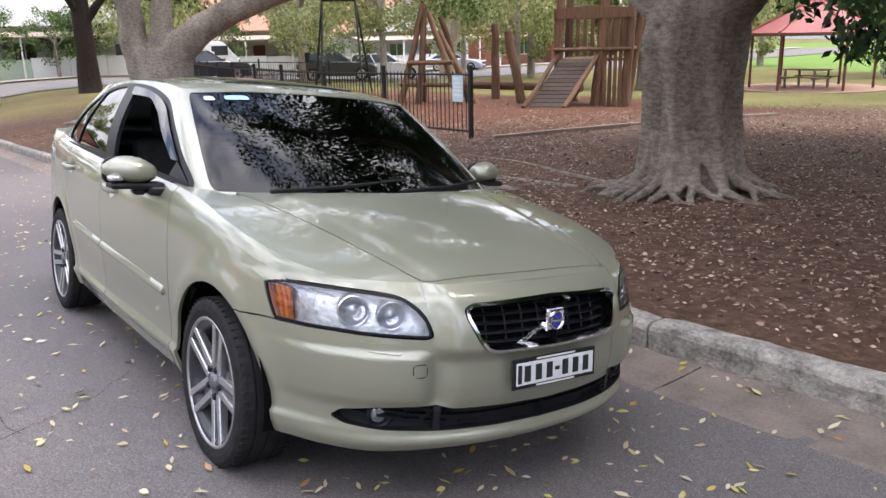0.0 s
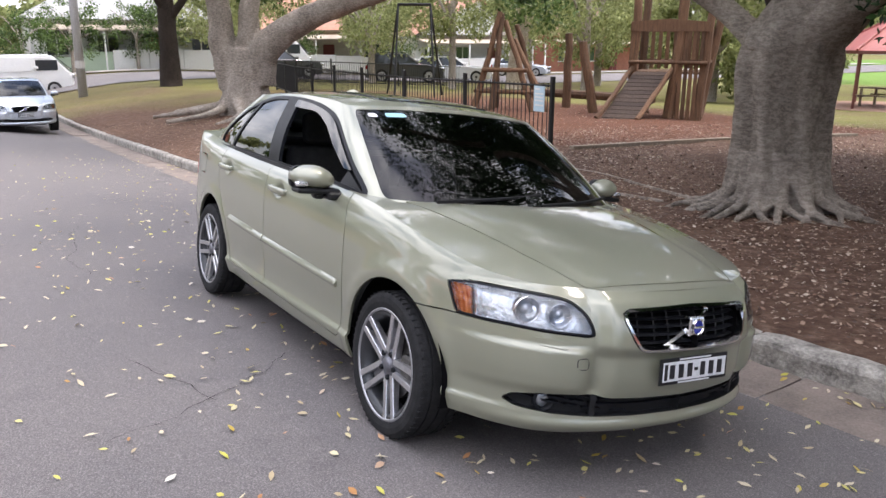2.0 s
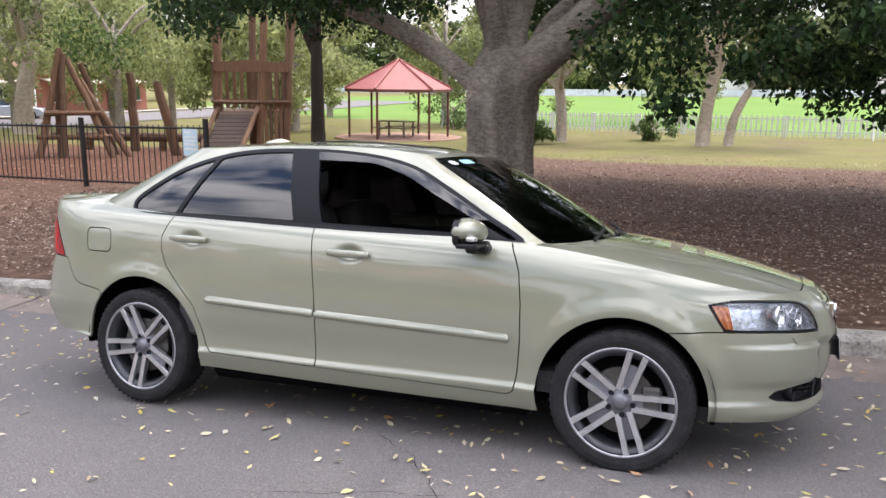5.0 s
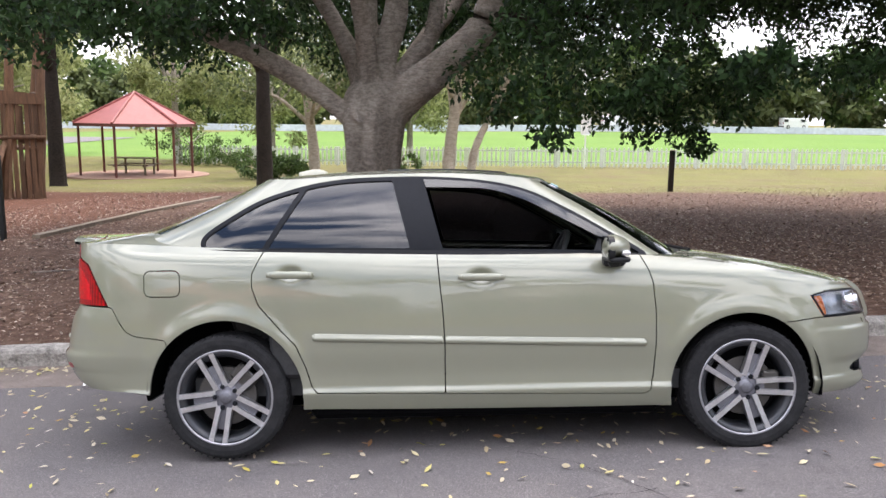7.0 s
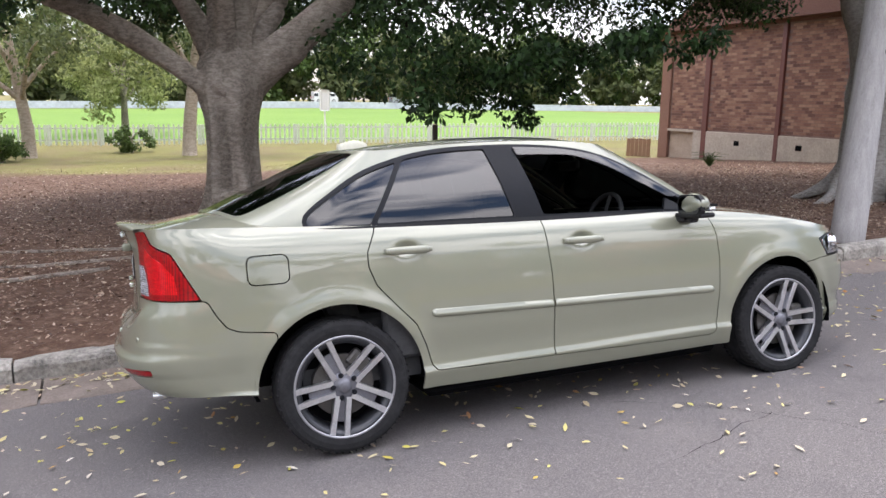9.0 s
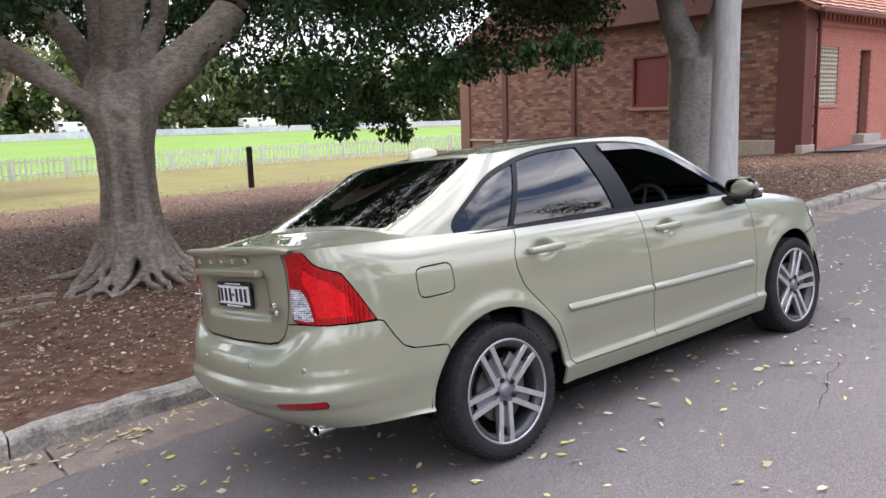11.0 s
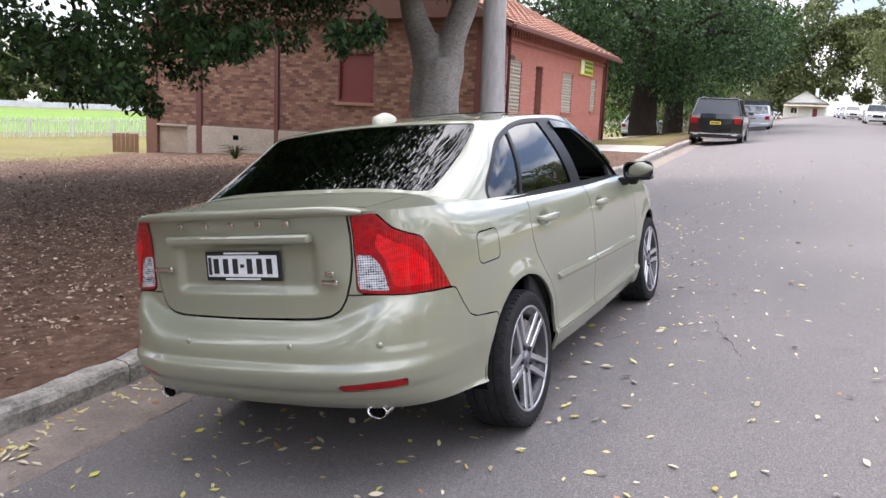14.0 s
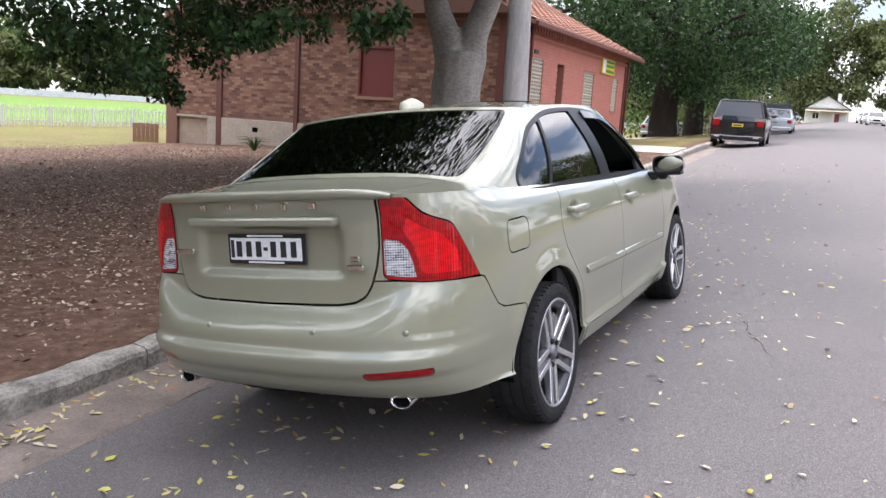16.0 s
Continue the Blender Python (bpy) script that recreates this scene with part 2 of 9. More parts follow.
BARK_PALE = bark_mat("pale_bark", (0.295, 0.275, 0.254), (0.508, 0.484, 0.451), spots=True)
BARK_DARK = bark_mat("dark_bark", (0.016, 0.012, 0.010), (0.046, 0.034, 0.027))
BARK_GUM = bark_mat("gum_bark", (0.320, 0.256, 0.192), (0.528, 0.448, 0.360), 1.2)
LEAF = leaf_mat("fig_leaves", (0.008, 0.021, 0.008), (0.036, 0.076, 0.023), 0.28)
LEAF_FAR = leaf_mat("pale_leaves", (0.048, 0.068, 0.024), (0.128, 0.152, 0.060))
# lifted well above leaf tone: distance haze and sunlight are put into this colour
LEAF_PALE = leaf_mat("haze_painted_leaves", (0.136, 0.160, 0.052), (0.304, 0.328, 0.144), 0.5)
LEAF_MID = leaf_mat("green_leaves", (0.028, 0.056, 0.014), (0.088, 0.136, 0.036))
TYRE = surface("tyre_rubber", (0.012, 0.012, 0.013), (0.030, 0.030, 0.031), 20, 0.9, bump_s=0.1, spec=0.12)
ALLOY = plain("machined_alloy", (0.58, 0.58, 0.60), 0.34, 0.9)
ALLOY_DARK = plain("grey_wheel_paint", (0.03, 0.032, 0.037), 0.5, 0.5, 0.4)
WEB_GREY = plain("satin_wheel_grey", (0.17, 0.17, 0.19), 0.45, 0.6)
LIP_GREY = plain("dull_rim_lip", (0.36, 0.36, 0.38), 0.4, 0.8)
CHROME = plain("chrome", (0.8, 0.8, 0.8), 0.08, 1.0)
BOWL = plain("bright_bowl", (0.9, 0.9, 0.92), 0.16, 0.9)
PROJECTOR = plain("projector_glass", (0.35, 0.37, 0.40), 0.06, 0.5, 1.0)
MIRROR_DARK = plain("tinted_mirror", (0.07, 0.07, 0.07), 0.04, 1.0)
BLACK = plain("black_plastic", (0.010, 0.0105, 0.012), 0.5, spec=0.3)
BLACK_GLOSS = plain("black_trim", (0.009, 0.010, 0.013), 0.4, spec=0.16)
# near-black that paints shade into recesses and under the car; also colours cracks
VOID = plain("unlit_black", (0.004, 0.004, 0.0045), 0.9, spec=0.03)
DISC = plain("brake_steel", (0.09, 0.085, 0.08), 0.45, 0.8)
AMBER = ribbed_lens("amber_lens", (0.42, 0.07, 0.012), (0.95, 0.34, 0.10), 40, 0.25, 0.6, True)
REFLECTOR = surface("lamp_reflector", (0.50, 0.52, 0.55), (0.92, 0.93, 0.95), 22, 0.17, 0.75, bump_s=0.5, bump_d=0.012, fine=34)
SEAT = surface("dark_seat_fabric", (0.03, 0.03, 0.032), (0.06, 0.058, 0.056), 30, 0.85)
CABIN = surface("dark_cabin_plastic", (0.025, 0.026, 0.028), (0.05, 0.05, 0.052), 20, 0.7)
HEADLINER = surface("pale_headliner", (0.30, 0.29, 0.27), (0.38, 0.37, 0.34), 20, 0.9)
WHITE = plain("white_paint", (0.78, 0.78, 0.76), 0.45)
PICKET = plain("weathered_white_paint", (0.576, 0.600, 0.544), 0.6)
PLATE_WHITE = plain("plate_white", (0.607, 0.623, 0.640), 0.4)
PLATE_INK = plain("plate_ink", (0.015, 0.016, 0.02), 0.4)
EMBLEM_BLUE = plain("emblem_blue", (0.03, 0.05, 0.35), 0.25, 0.2, 0.6)
WOOD = surface("weathered_log", (0.055, 0.028, 0.015), (0.19, 0.102, 0.053), 4, 0.85, bump_s=0.5, stretch=(5, 5, 0.6), by_object=0.3)
WOOD_DARK = surface("trodden_plank", (0.030, 0.019, 0.014), (0.075, 0.050, 0.036), 4, 0.85, bump_s=0.5, stretch=(5, 5, 0.6), by_object=0.25)
WOOD_GREY = surface("grey_timber", (0.170, 0.136, 0.102), (0.289, 0.238, 0.178), 4, 0.9, bump_s=0.4, stretch=(3.400, 3.400, 0.595))
IRON = plain("black_iron", (0.014, 0.014, 0.015), 0.5, 0.3)
ROOF_RED = surface("red_roof_sheet", (0.235, 0.055, 0.047), (0.33, 0.092, 0.076), 2, 0.55)
TILE_ROOF = surface("terracotta_tile", (0.264, 0.120, 0.080), (0.376, 0.200, 0.144), 3, 0.85, by_object=0.2)
BRICK = brick_mat()
BRICK_RED = surface("painted_red_brick", (0.346, 0.120, 0.091), (0.442, 0.173, 0.134), 3.0, 0.75, bump_s=0.25, by_object=0.12)
MORTAR = surface("grey_mortar", (0.154, 0.096, 0.077), (0.240, 0.154, 0.125), 6, 0.95)
MORTAR_RED = surface("painted_mortar", (0.298, 0.110, 0.086), (0.365, 0.149, 0.115), 6, 0.9)
DARK_RED = plain("maroon_paint", (0.170, 0.030, 0.025), 0.5)
TRIM_BROWN = plain("brown_red_trim", (0.14, 0.045, 0.035), 0.55)
RENDER_CREAM = surface("cream_render", (0.352, 0.288, 0.224), (0.480, 0.408, 0.328), 2, 0.9)
DARK_GLASS = plain("dark_window", (0.03, 0.035, 0.04), 0.06, 0, 0.5)
POLE = surface("grey_hardwood_pole", (0.281, 0.269, 0.265), (0.452, 0.437, 0.429), 5, 0.9, bump_s=0.5, stretch=(4.680, 4.680, 0.312))
LITTER = litter_mat("dry_leaf_litter", [(0, (0.048, 0.024, 0.014)), (0.35, (0.175, 0.098, 0.062)), (0.7, (0.310, 0.215, 0.152)), (0.94, (0.43, 0.34, 0.26)), (1, (0.60, 0.52, 0.43))])
FALLEN = litter_mat("fallen_leaves", [(0, (0.340, 0.264, 0.145)), (0.35, (0.510, 0.451, 0.323)), (0.6, (0.493, 0.425, 0.187)), (0.78, (0.442, 0.425, 0.068)), (0.9, (0.340, 0.145, 0.043)), (1, (0.595, 0.561, 0.468))])


def tinted_window(name, tint, rough=0.0, ior=1.62):
    """Car glass: dark see-through film with a mirror-like face."""
    m, nt, b = material(name, rough)
    tr = node(nt, "ShaderNodeBsdfTransparent", Color=(*tint, 1))
    gl = node(nt, "ShaderNodeBsdfGlossy", Color=(1, 1, 1, 1), Roughness=rough)
    fr = node(nt, "ShaderNodeFresnel", IOR=ior)
    ms = nt.nodes.new("ShaderNodeMixShader")
    for a, s in ((fr.outputs[0], ms.inputs[0]), (tr.outputs[0], ms.inputs[1]), (gl.outputs[0], ms.inputs[2]), (ms.outputs[0], nt.nodes["Material Output"].inputs["Surface"])):
        nt.links.new(a, s)
    return m


TINT = tinted_window("tinted_glass", (0.03, 0.034, 0.042), 0.0, 1.72)
SCREEN = tinted_window("windscreen_glass", (0.06, 0.075, 0.07), 0.0, 1.4)
REAR_GLASS = tinted_window("rear_glass", (0.02, 0.022, 0.026), 0.0, 1.55)
CLEAR = tinted_window("clear_lens", (0.95, 0.97, 1.0), 0.0, 1.5)

# ---------------------------------------------------------------- mesh helpers
def link(name, me, mat, parent=None, label="", smooth=False):
    ob = new(name, me)
    if mat is not None and not me.materials:
        me.materials.append(mat)
    if parent is not None:
        ob.parent = parent
    if label:
        ob["label"] = label
    if smooth:
        me.polygons.foreach_set("use_smooth", [True] * len(me.polygons))
    return ob


def mesh_of(name, verts, faces):
    me = bpy.data.meshes.new(name)
    me.from_pydata([tuple(v) for v in verts], [], [tuple(f) for f in faces])
    me.update()
    return me


def part(name, bm, mat, parent=None, label="", smooth=False):
    me = bpy.data.meshes.new(name)
    bm.to_mesh(me)
    bm.free()
    return link(name, me, mat, parent, label, smooth)


def thing(name, label, category, m=None, group="", kind=""):
    ob = tagged(new(name), label, category, group, kind)
    if m is not None:
        ob.matrix_world = m
    return ob


def add_box(bm, x0, x1, y0, y1, z0, z1, bevel=0.0, m=None, segs=1):
    r = bmesh.ops.create_cube(bm, size=1)
    vs = r["verts"]
    bmesh.ops.scale(bm, vec=(x1 - x0, y1 - y0, z1 - z0), verts=vs)
    bmesh.ops.translate(bm, vec=((x0 + x1) / 2, (y0 + y1) / 2, (z0 + z1) / 2), verts=vs)
    if bevel:
        es = list({e for v in vs for e in v.link_edges})
        r = bmesh.ops.bevel(bm, geom=es, offset=bevel, segments=segs, affect="EDGES", profile=0.5)
        vs = list({v for f in r["faces"] for v in f.verts} | {v for v in vs if v.is_valid})
    if m is not None:
        bmesh.ops.transform(bm, matrix=m, verts=vs)
    return vs


def box(x0, x1, y0, y1, z0, z1, bevel=0.0, m=None, segs=1):
    bm = bmesh.new()
    add_box(bm, x0, x1, y0, y1, z0, z1, bevel, m, segs)
    return bm


def add_tube(bm, pts, radii, sides=10, cap=True, wobble=0.0, rng=None):
    """A tapered tube along a line of points."""
    pts = [Vector(p) for p in pts]
    rings, ref = [], Vector((0.31, 0.17, 0.93))
    for i, p in enumerate(pts):
        d = (pts[min(i + 1, len(pts) - 1)] - pts[max(i - 1, 0)]).normalized()
        a = d.cross(ref)
        if a.length < 0.15:
            a = d.cross(Vector((1, 0, 0)))
        a.normalize()
        b = d.cross(a)
        r = radii[i] if hasattr(radii, "__len__") else radii
        ring = []
        for k in range(sides):
            w = 2 * math.pi * k / sides
            q = r * (1 + (rng.uniform(-wobble, wobble) if wobble else 0))
            ring.append(bm.verts.new(p + (a * math.cos(w) + b * math.sin(w)) * q))
        rings.append(ring)
    for u, v in zip(rings, rings[1:]):
        for k in range(sides):
            bm.faces.new((u[k], u[(k + 1) % sides], v[(k + 1) % sides], v[k]))
    if cap:
        bm.faces.new(rings[0][::-1])
        bm.faces.new(rings[-1])


def tube(pts, radii, sides=10, **kw):
    bm = bmesh.new()
    add_tube(bm, pts, radii, sides, **kw)
    return bm


def smooth_line(pts, n):
    """Catmull-Rom through the points, n steps a piece."""
    pts = [np.array(p, float) for p in pts]
    out = []
    for i in range(len(pts) - 1):
        p0, p1, p2, p3 = pts[max(i - 1, 0)], pts[i], pts[i + 1], pts[min(i + 2, len(pts) - 1)]
        for k in range(n):
            t = k / n
            out.append(0.5 * (2 * p1 + (p2 - p0) * t + (2 * p0 - 5 * p1 + 4 * p2 - p3) * t * t + (3 * p1 - p0 - 3 * p2 + p3) * t ** 3))
    out.append(pts[-1])
    return out


def lerp(x, pairs):
    xs, ys = zip(*pairs)
    return np.interp(x, xs, ys)


def soft(x, pairs):
    """Smooth interpolation (monotone cubic) through pairs."""
    xs, ys = np.array([p[0] for p in pairs], float), np.array([p[1] for p in pairs], float)
    h, d = np.diff(xs), np.diff(ys) / np.diff(xs)
    m = np.zeros(len(xs))
    m[0], m[-1] = d[0], d[-1]
    for i in range(1, len(xs) - 1):
        m[i] = 0 if d[i - 1] * d[i] <= 0 else 2 * d[i - 1] * d[i] / (d[i - 1] + d[i])
    x = np.clip(np.asarray(x, float), xs[0], xs[-1])
    i = np.clip(np.searchsorted(xs, x) - 1, 0, len(h) - 1)
    t = (x - xs[i]) / h[i]
    return (2 * t ** 3 - 3 * t ** 2 + 1) * ys[i] + (t ** 3 - 2 * t ** 2 + t) * h[i] * m[i] + (-2 * t ** 3 + 3 * t ** 2) * ys[i + 1] + (t ** 3 - t ** 2) * h[i] * m[i + 1]


def grid_mesh(name, xs, ys, height):
    X, Y = np.meshgrid(xs, ys, indexing="ij")
    Z = height(X, Y)
    nx, ny = X.shape
    v = np.stack([X, Y, Z], -1).reshape(-1, 3)
    i = np.arange(nx * ny).reshape(nx, ny)
    f = np.stack([i[:-1, :-1], i[1:, :-1], i[1:, 1:], i[:-1, 1:]], -1).reshape(-1, 4)
    me = bpy.data.meshes.new(name)
    me.from_pydata(v.tolist(), [], f.tolist())
    me.polygons.foreach_set("use_smooth", [True] * len(f))
    return me, v


# ---------------------------------------------------------------- the lie of the land
def kerb_y(x):
    x = np.clip(x, -70, 70)
    return 1.63 + 0.040 * x + 0.0005 * np.clip(x, -32, 40) ** 2


def along(x):
    """Height of the road along its length: it climbs towards the crest ahead."""
    return soft(x, [(-200, -2.6), (-70, -1.6), (-26, -0.98), (-8, -0.33), (0, 0), (10, 0.41), (24, 0.92), (32, 1.11), (45, 1.52), (75, 2.42), (115, 3.5), (200, 5.4), (400, 8)])


def road_z(x, y):
    d = y - kerb_y(x) + 1.63
    return along(x) + soft(d, [(-14, 0.05), (-9, 0.10), (-6, 0.26), (-4, 0.30), (-3, 0.275), (-2, 0.205), (-1.2, 0.145), (-0.75, 0.093), (0, 0.0), (0.75, -0.093), (1.1, -0.118), (1.63, -0.115)])


def park_z(x, y):
    d = y - kerb_y(x)
    near = along(x) + 0.035
    far = soft(y, [(2, 0.10), (10, 0.0), (20, -0.38), (31, -0.75), (45, -0.75), (120, -0.3), (400, 0)]) + np.clip(x, -30, 30) * 0.012
    w = soft(d, [(0, 0), (1.2, 0.25), (5, 0.85), (9, 1.0)])
    hill = soft(x, [(6, 0), (14, 0.55), (24, 0.9), (60, 1.0)]) * soft(y, [(3, 1), (7, 0.8), (14, 0.15), (22, 0)]) * 1.0
    return near * (1 - w) + (far + hill * 0.55) * w


def land_z(x, y):
    d = y - kerb_y(x)
    z = np.where(d > 0.10, park_z(x, y), road_z(x, np.maximum(y, kerb_y(x) - 13)) - 0.16)
    other = along(x) + 0.12 + np.clip(-d - 11.2, 0, 60) * 0.01
    return np.where(d < -10.9, other, z)


def spaced(lo, hi, fine_lo, fine_hi, step, grow=1.16):
    xs = list(np.arange(fine_lo, fine_hi + 1e-6, step))
    s, x = step, fine_hi
    while x < hi:
        s *= grow
        x += s
        xs.append(min(x, hi))
    s, x = step, fine_lo
    while x > lo:
        s *= grow
        x -= s
        xs.insert(0, max(x, lo))
    return np.array(sorted(set(round(v, 4) for v in xs)))


def build_ground():
    ys = np.unique(np.round(np.concatenate([spaced(-900, 1500, -1.0, 26.0, 0.22), np.arange(1.0, 2.7, 0.045)]), 4))
    xs = spaced(-900, 900, -22.0, 18.0, 0.3)
    def h(X, Y):
        z = land_z(X, Y)
        near = (np.abs(X) < 30) & (Y > kerb_y(X) + 0.3) & (Y < 30)
        n = np.array([noise.noise(Vector((a * 0.8, b * 0.8, 0))) * 0.03 + noise.noise(Vector((a * 3, b * 3, 4))) * 0.012 for a, b in zip(X.ravel(), Y.ravel())]).reshape(X.shape)
        return z + n * near
    me, v = grid_mesh("ground", xs, ys, h)
    x, y = v[:, 0], v[:, 1]
    wob = np.array([noise.noise(Vector((a * 0.25, b * 0.25, 7))) for a, b in zip(x, y)])
    edge = soft(x, [(-60, 3.0), (-30, 5.0), (-24, 17), (-12, 18.2), (-4, 18.4), (4, 17.6), (14, 18.0), (60, 18)])
    lawn = np.clip((y - edge - wob * 2.0) / 1.5 + 0.5, 0, 1)
    lawn = np.maximum(lawn, np.clip((-20 - x + wob * 5) / 6, 0, 1) * 0.62)
    lawn = np.maximum(lawn, np.clip((x - 19 - wob) / 2, 0, 1) * np.clip((y - kerb_y(x) - 0.4) / 0.3, 0, 1) * 0.8)
    lawn = np.where(y < kerb_y(x) - 5, 0.8, lawn)
    bark = np.clip((-6.1 - x) / 0.2, 0, 1) * np.clip((y - 6.9) / 0.3, 0, 1)
    cx, cy = 22.0, 90.0
    oval = np.clip((1 - np.hypot((x - cx) / 84, (y - cy) / 50)) / 0.004, 0, 1)
    col = np.stack([lawn, bark, oval, np.ones_like(x)], -1)
    attr = me.color_attributes.new("zone", "FLOAT_COLOR", "POINT")
    attr.data.foreach_set("color", col.astype(np.float32).ravel())
    ob = link("ground", me, GROUND)
    tagged(ob, "bare brown soil with bark litter, lawn and a green oval", "ground", kind="structure")


def build_road():
    xs = spaced(-160, 160, -8, 8, 0.12, 1.12)
    ds = np.concatenate([np.arange(-11.0, -3.2, 0.3), np.arange(-3.2, -0.34, 0.1), [-0.36]])
    X, Dd = np.meshgrid(xs, ds, indexing="ij")
    Y = kerb_y(X) + Dd
    n = np.array([noise.noise(Vector((a * 1.1, b * 1.1, 2))) * 0.006 for a, b in zip(X.ravel(), Y.ravel())]).reshape(X.shape)
    Z = road_z(X, Y) + n
    nx, ny = X.shape
    i = np.arange(nx * ny).reshape(nx, ny)
    f = np.stack([i[:-1, :-1], i[1:, :-1], i[1:, 1:], i[:-1, 1:]], -1).reshape(-1, 4)
    ob = link("road", mesh_of("road", np.stack([X, Y, Z], -1).reshape(-1, 3).tolist(), f.tolist()), ASPHALT, smooth=True)
    tagged(ob, "worn grey asphalt road with cracks and patches", "road", kind="structure")
    rng = random.Random(5)
    # cracks: thin dark ragged bands lying on the asphalt
    for start, heading, length in (((0.12, -0.80), -0.9, 1.5), ((0.75, -1.35), -2.5, 0.9), ((-4.6, -1.3), -0.15, 2.6), ((-7.5, -1.0), -1.2, 2.0)):
        p, a, left, right = Vector(start), heading, [], []
        for k in range(int(length / 0.05)):
            a += rng.uniform(-0.5, 0.5)
            a += (heading - a) * 0.3
            p = p + Vector((math.cos(a), math.sin(a))) * 0.05
            w = rng.uniform(0.0005, 0.0018)
            nrm = Vector((-math.sin(a), math.cos(a))) * w
            for side, q in ((left, p + nrm), (right, p - nrm)):
                side.append((q.x, q.y, float(road_z(q.x, q.y)) + 0.007))
        nL = len(left)
        ob = link("road_crack", mesh_of("road_crack", left + right, [(k, k + 1, nL + k + 1, nL + k) for k in range(nL - 1)]), VOID)
        tagged(ob, "thin ragged crack in the asphalt", "crack", "cracks in the road", "structure")


def kerb_frame(x):
    e = 0.05
    y, z = float(kerb_y(x)), float(along(x))
    t = Vector((2 * e, float(kerb_y(x + e) - kerb_y(x - e)), float(along(x + e) - along(x - e)))).normalized()
    n = Vector((-t.y, t.x, 0)).normalized()
    return Vector((x, y, z)), t, n


def build_kerb():
    """Worn concrete kerb stones, each a piece, with gutter slabs before them."""
    kerb = tagged(new("kerb"), "weathered grey concrete kerb with chipped stones", "kerb", kind="structure")
    gutter = tagged(new("gutter"), "stained concrete gutter slabs along the kerb", "gutter", kind="structure")
    rng = random.Random(3)
    def piece(x0, x1, prof, name, mat, parent, jit, bow=0.0):
        n = max(2, int((x1 - x0) / 0.12))
        rows = []
        dz, dy = rng.uniform(-jit, jit), rng.uniform(-jit, jit)
        for k in range(n + 1):
            x = x0 + (x1 - x0) * k / n
            o, t, nr = kerb_frame(x)
            end = 0.012 if k in (0, n) else 0.0
            row = []
            for j, (d, h) in enumerate(prof):
                w = noise.noise(Vector((x * 6, j * 3.7, 1))) * 0.009 + noise.noise(Vector((x * 22, j * 5, 3))) * 0.005
                hh = h - (end if h > -0.05 else 0) + dz + w
                row.append(o + nr * (d + dy * 0.6 + w) + Vector((0, 0, hh)))
            rows.append(row)
        m = len(prof)
        v = [p for r in rows for p in r]
        f = [(k * m + j, k * m + j + 1, (k + 1) * m + j + 1, (k + 1) * m + j) for k in range(n) for j in range(m - 1)]
        f += [tuple(range(m))[::-1], tuple(n * m + j for j in range(m))]
        link(name, mesh_of(name, v, f), mat, parent)
    kprof = [(0.0, -0.30), (0.0, -0.06), (-0.004, 0.0), (0.008, 0.028), (0.03, 0.042), (0.10, 0.046), (0.155, 0.04), (0.165, 0.02), (0.165, -0.2)]
    gprof = [(-0.46, -0.25), (-0.46, -0.122), (-0.44, -0.112), (-0.2, -0.112), (0.0, -0.102), (0.0, -0.25)]
    x = -60.0
    while x < 75:
        near = -9 < x < 9
        ln = rng.uniform(0.95, 1.9) if near else 3.0
        piece(x + 0.006, x + ln - 0.006, kprof, "kerb_stone", KERB, kerb, 0.012)
        x += ln
    x = -60.0
    while x < 75:
        ln = rng.uniform(1.4, 2.1) if -9 < x < 9 else 4.0
        piece(x + 0.009, x + ln - 0.009, gprof, "gutter_slab", GUTTER, gutter, 0.011)
        x += ln


build_ground()
build_road()
build_kerb()

# ---------------------------------------------------------------- sheet metal: surfaces cut into panels
def sdf(poly, a, b, side=None):
    """Signed distance (inside negative) to a closed outline in the columns a, b of a surface."""
    P = np.array(poly, float)
    Q = np.roll(P, -1, 0)
    def f(V):
        p = np.stack([np.abs(V[:, a]) if a == 1 else V[:, a], np.abs(V[:, b]) if b == 1 else V[:, b]], -1)
        best, inside = np.full(len(p), 1e9), np.zeros(len(p), bool)
        for (x0, y0), (x1, y1) in zip(P, Q):
            e = np.array([x1 - x0, y1 - y0])
            w = p - (x0, y0)
            t = np.clip((w @ e) / max(e @ e, 1e-12), 0, 1)
            best = np.minimum(best, np.hypot(*(w - t[:, None] * e).T))
            c = (y0 > p[:, 1]) != (y1 > p[:, 1])
            xi = (x1 - x0) * (p[:, 1] - y0) / ((y1 - y0) if y1 != y0 else 1e-9) + x0
            inside ^= c & (p[:, 0] < xi)
        d = np.where(inside, -best, best)
        if side is not None:
            d = np.where(side(V), d, 1.0)
        return d
    return f


def rounded(poly, n=4):
    pts = [np.array(p, float) for p in poly]
    out, k = [], len(pts)
    for i in range(k):
        p0, p1, p2, p3 = pts[i - 1], pts[i], pts[(i + 1) % k], pts[(i + 2) % k]
        for j in range(n):
            t = j / n
            out.append(0.5 * (2 * p1 + (p2 - p0) * t + (2 * p0 - 5 * p1 + 4 * p2 - p3) * t * t + (3 * p1 - p0 - 3 * p2 + p3) * t ** 3))
    return out


def round_rect(x0, x1, y0, y1, r, n=4):
    out = []
    for cx, cy, a in ((x1 - r, y1 - r, 0), (x0 + r, y1 - r, 90), (x0 + r, y0 + r, 180), (x1 - r, y0 + r, 270)):
        out += [(cx + r * math.cos(radians(a + 90 * k / n)), cy + r * math.sin(radians(a + 90 * k / n))) for k in range(n + 1)]
    return out


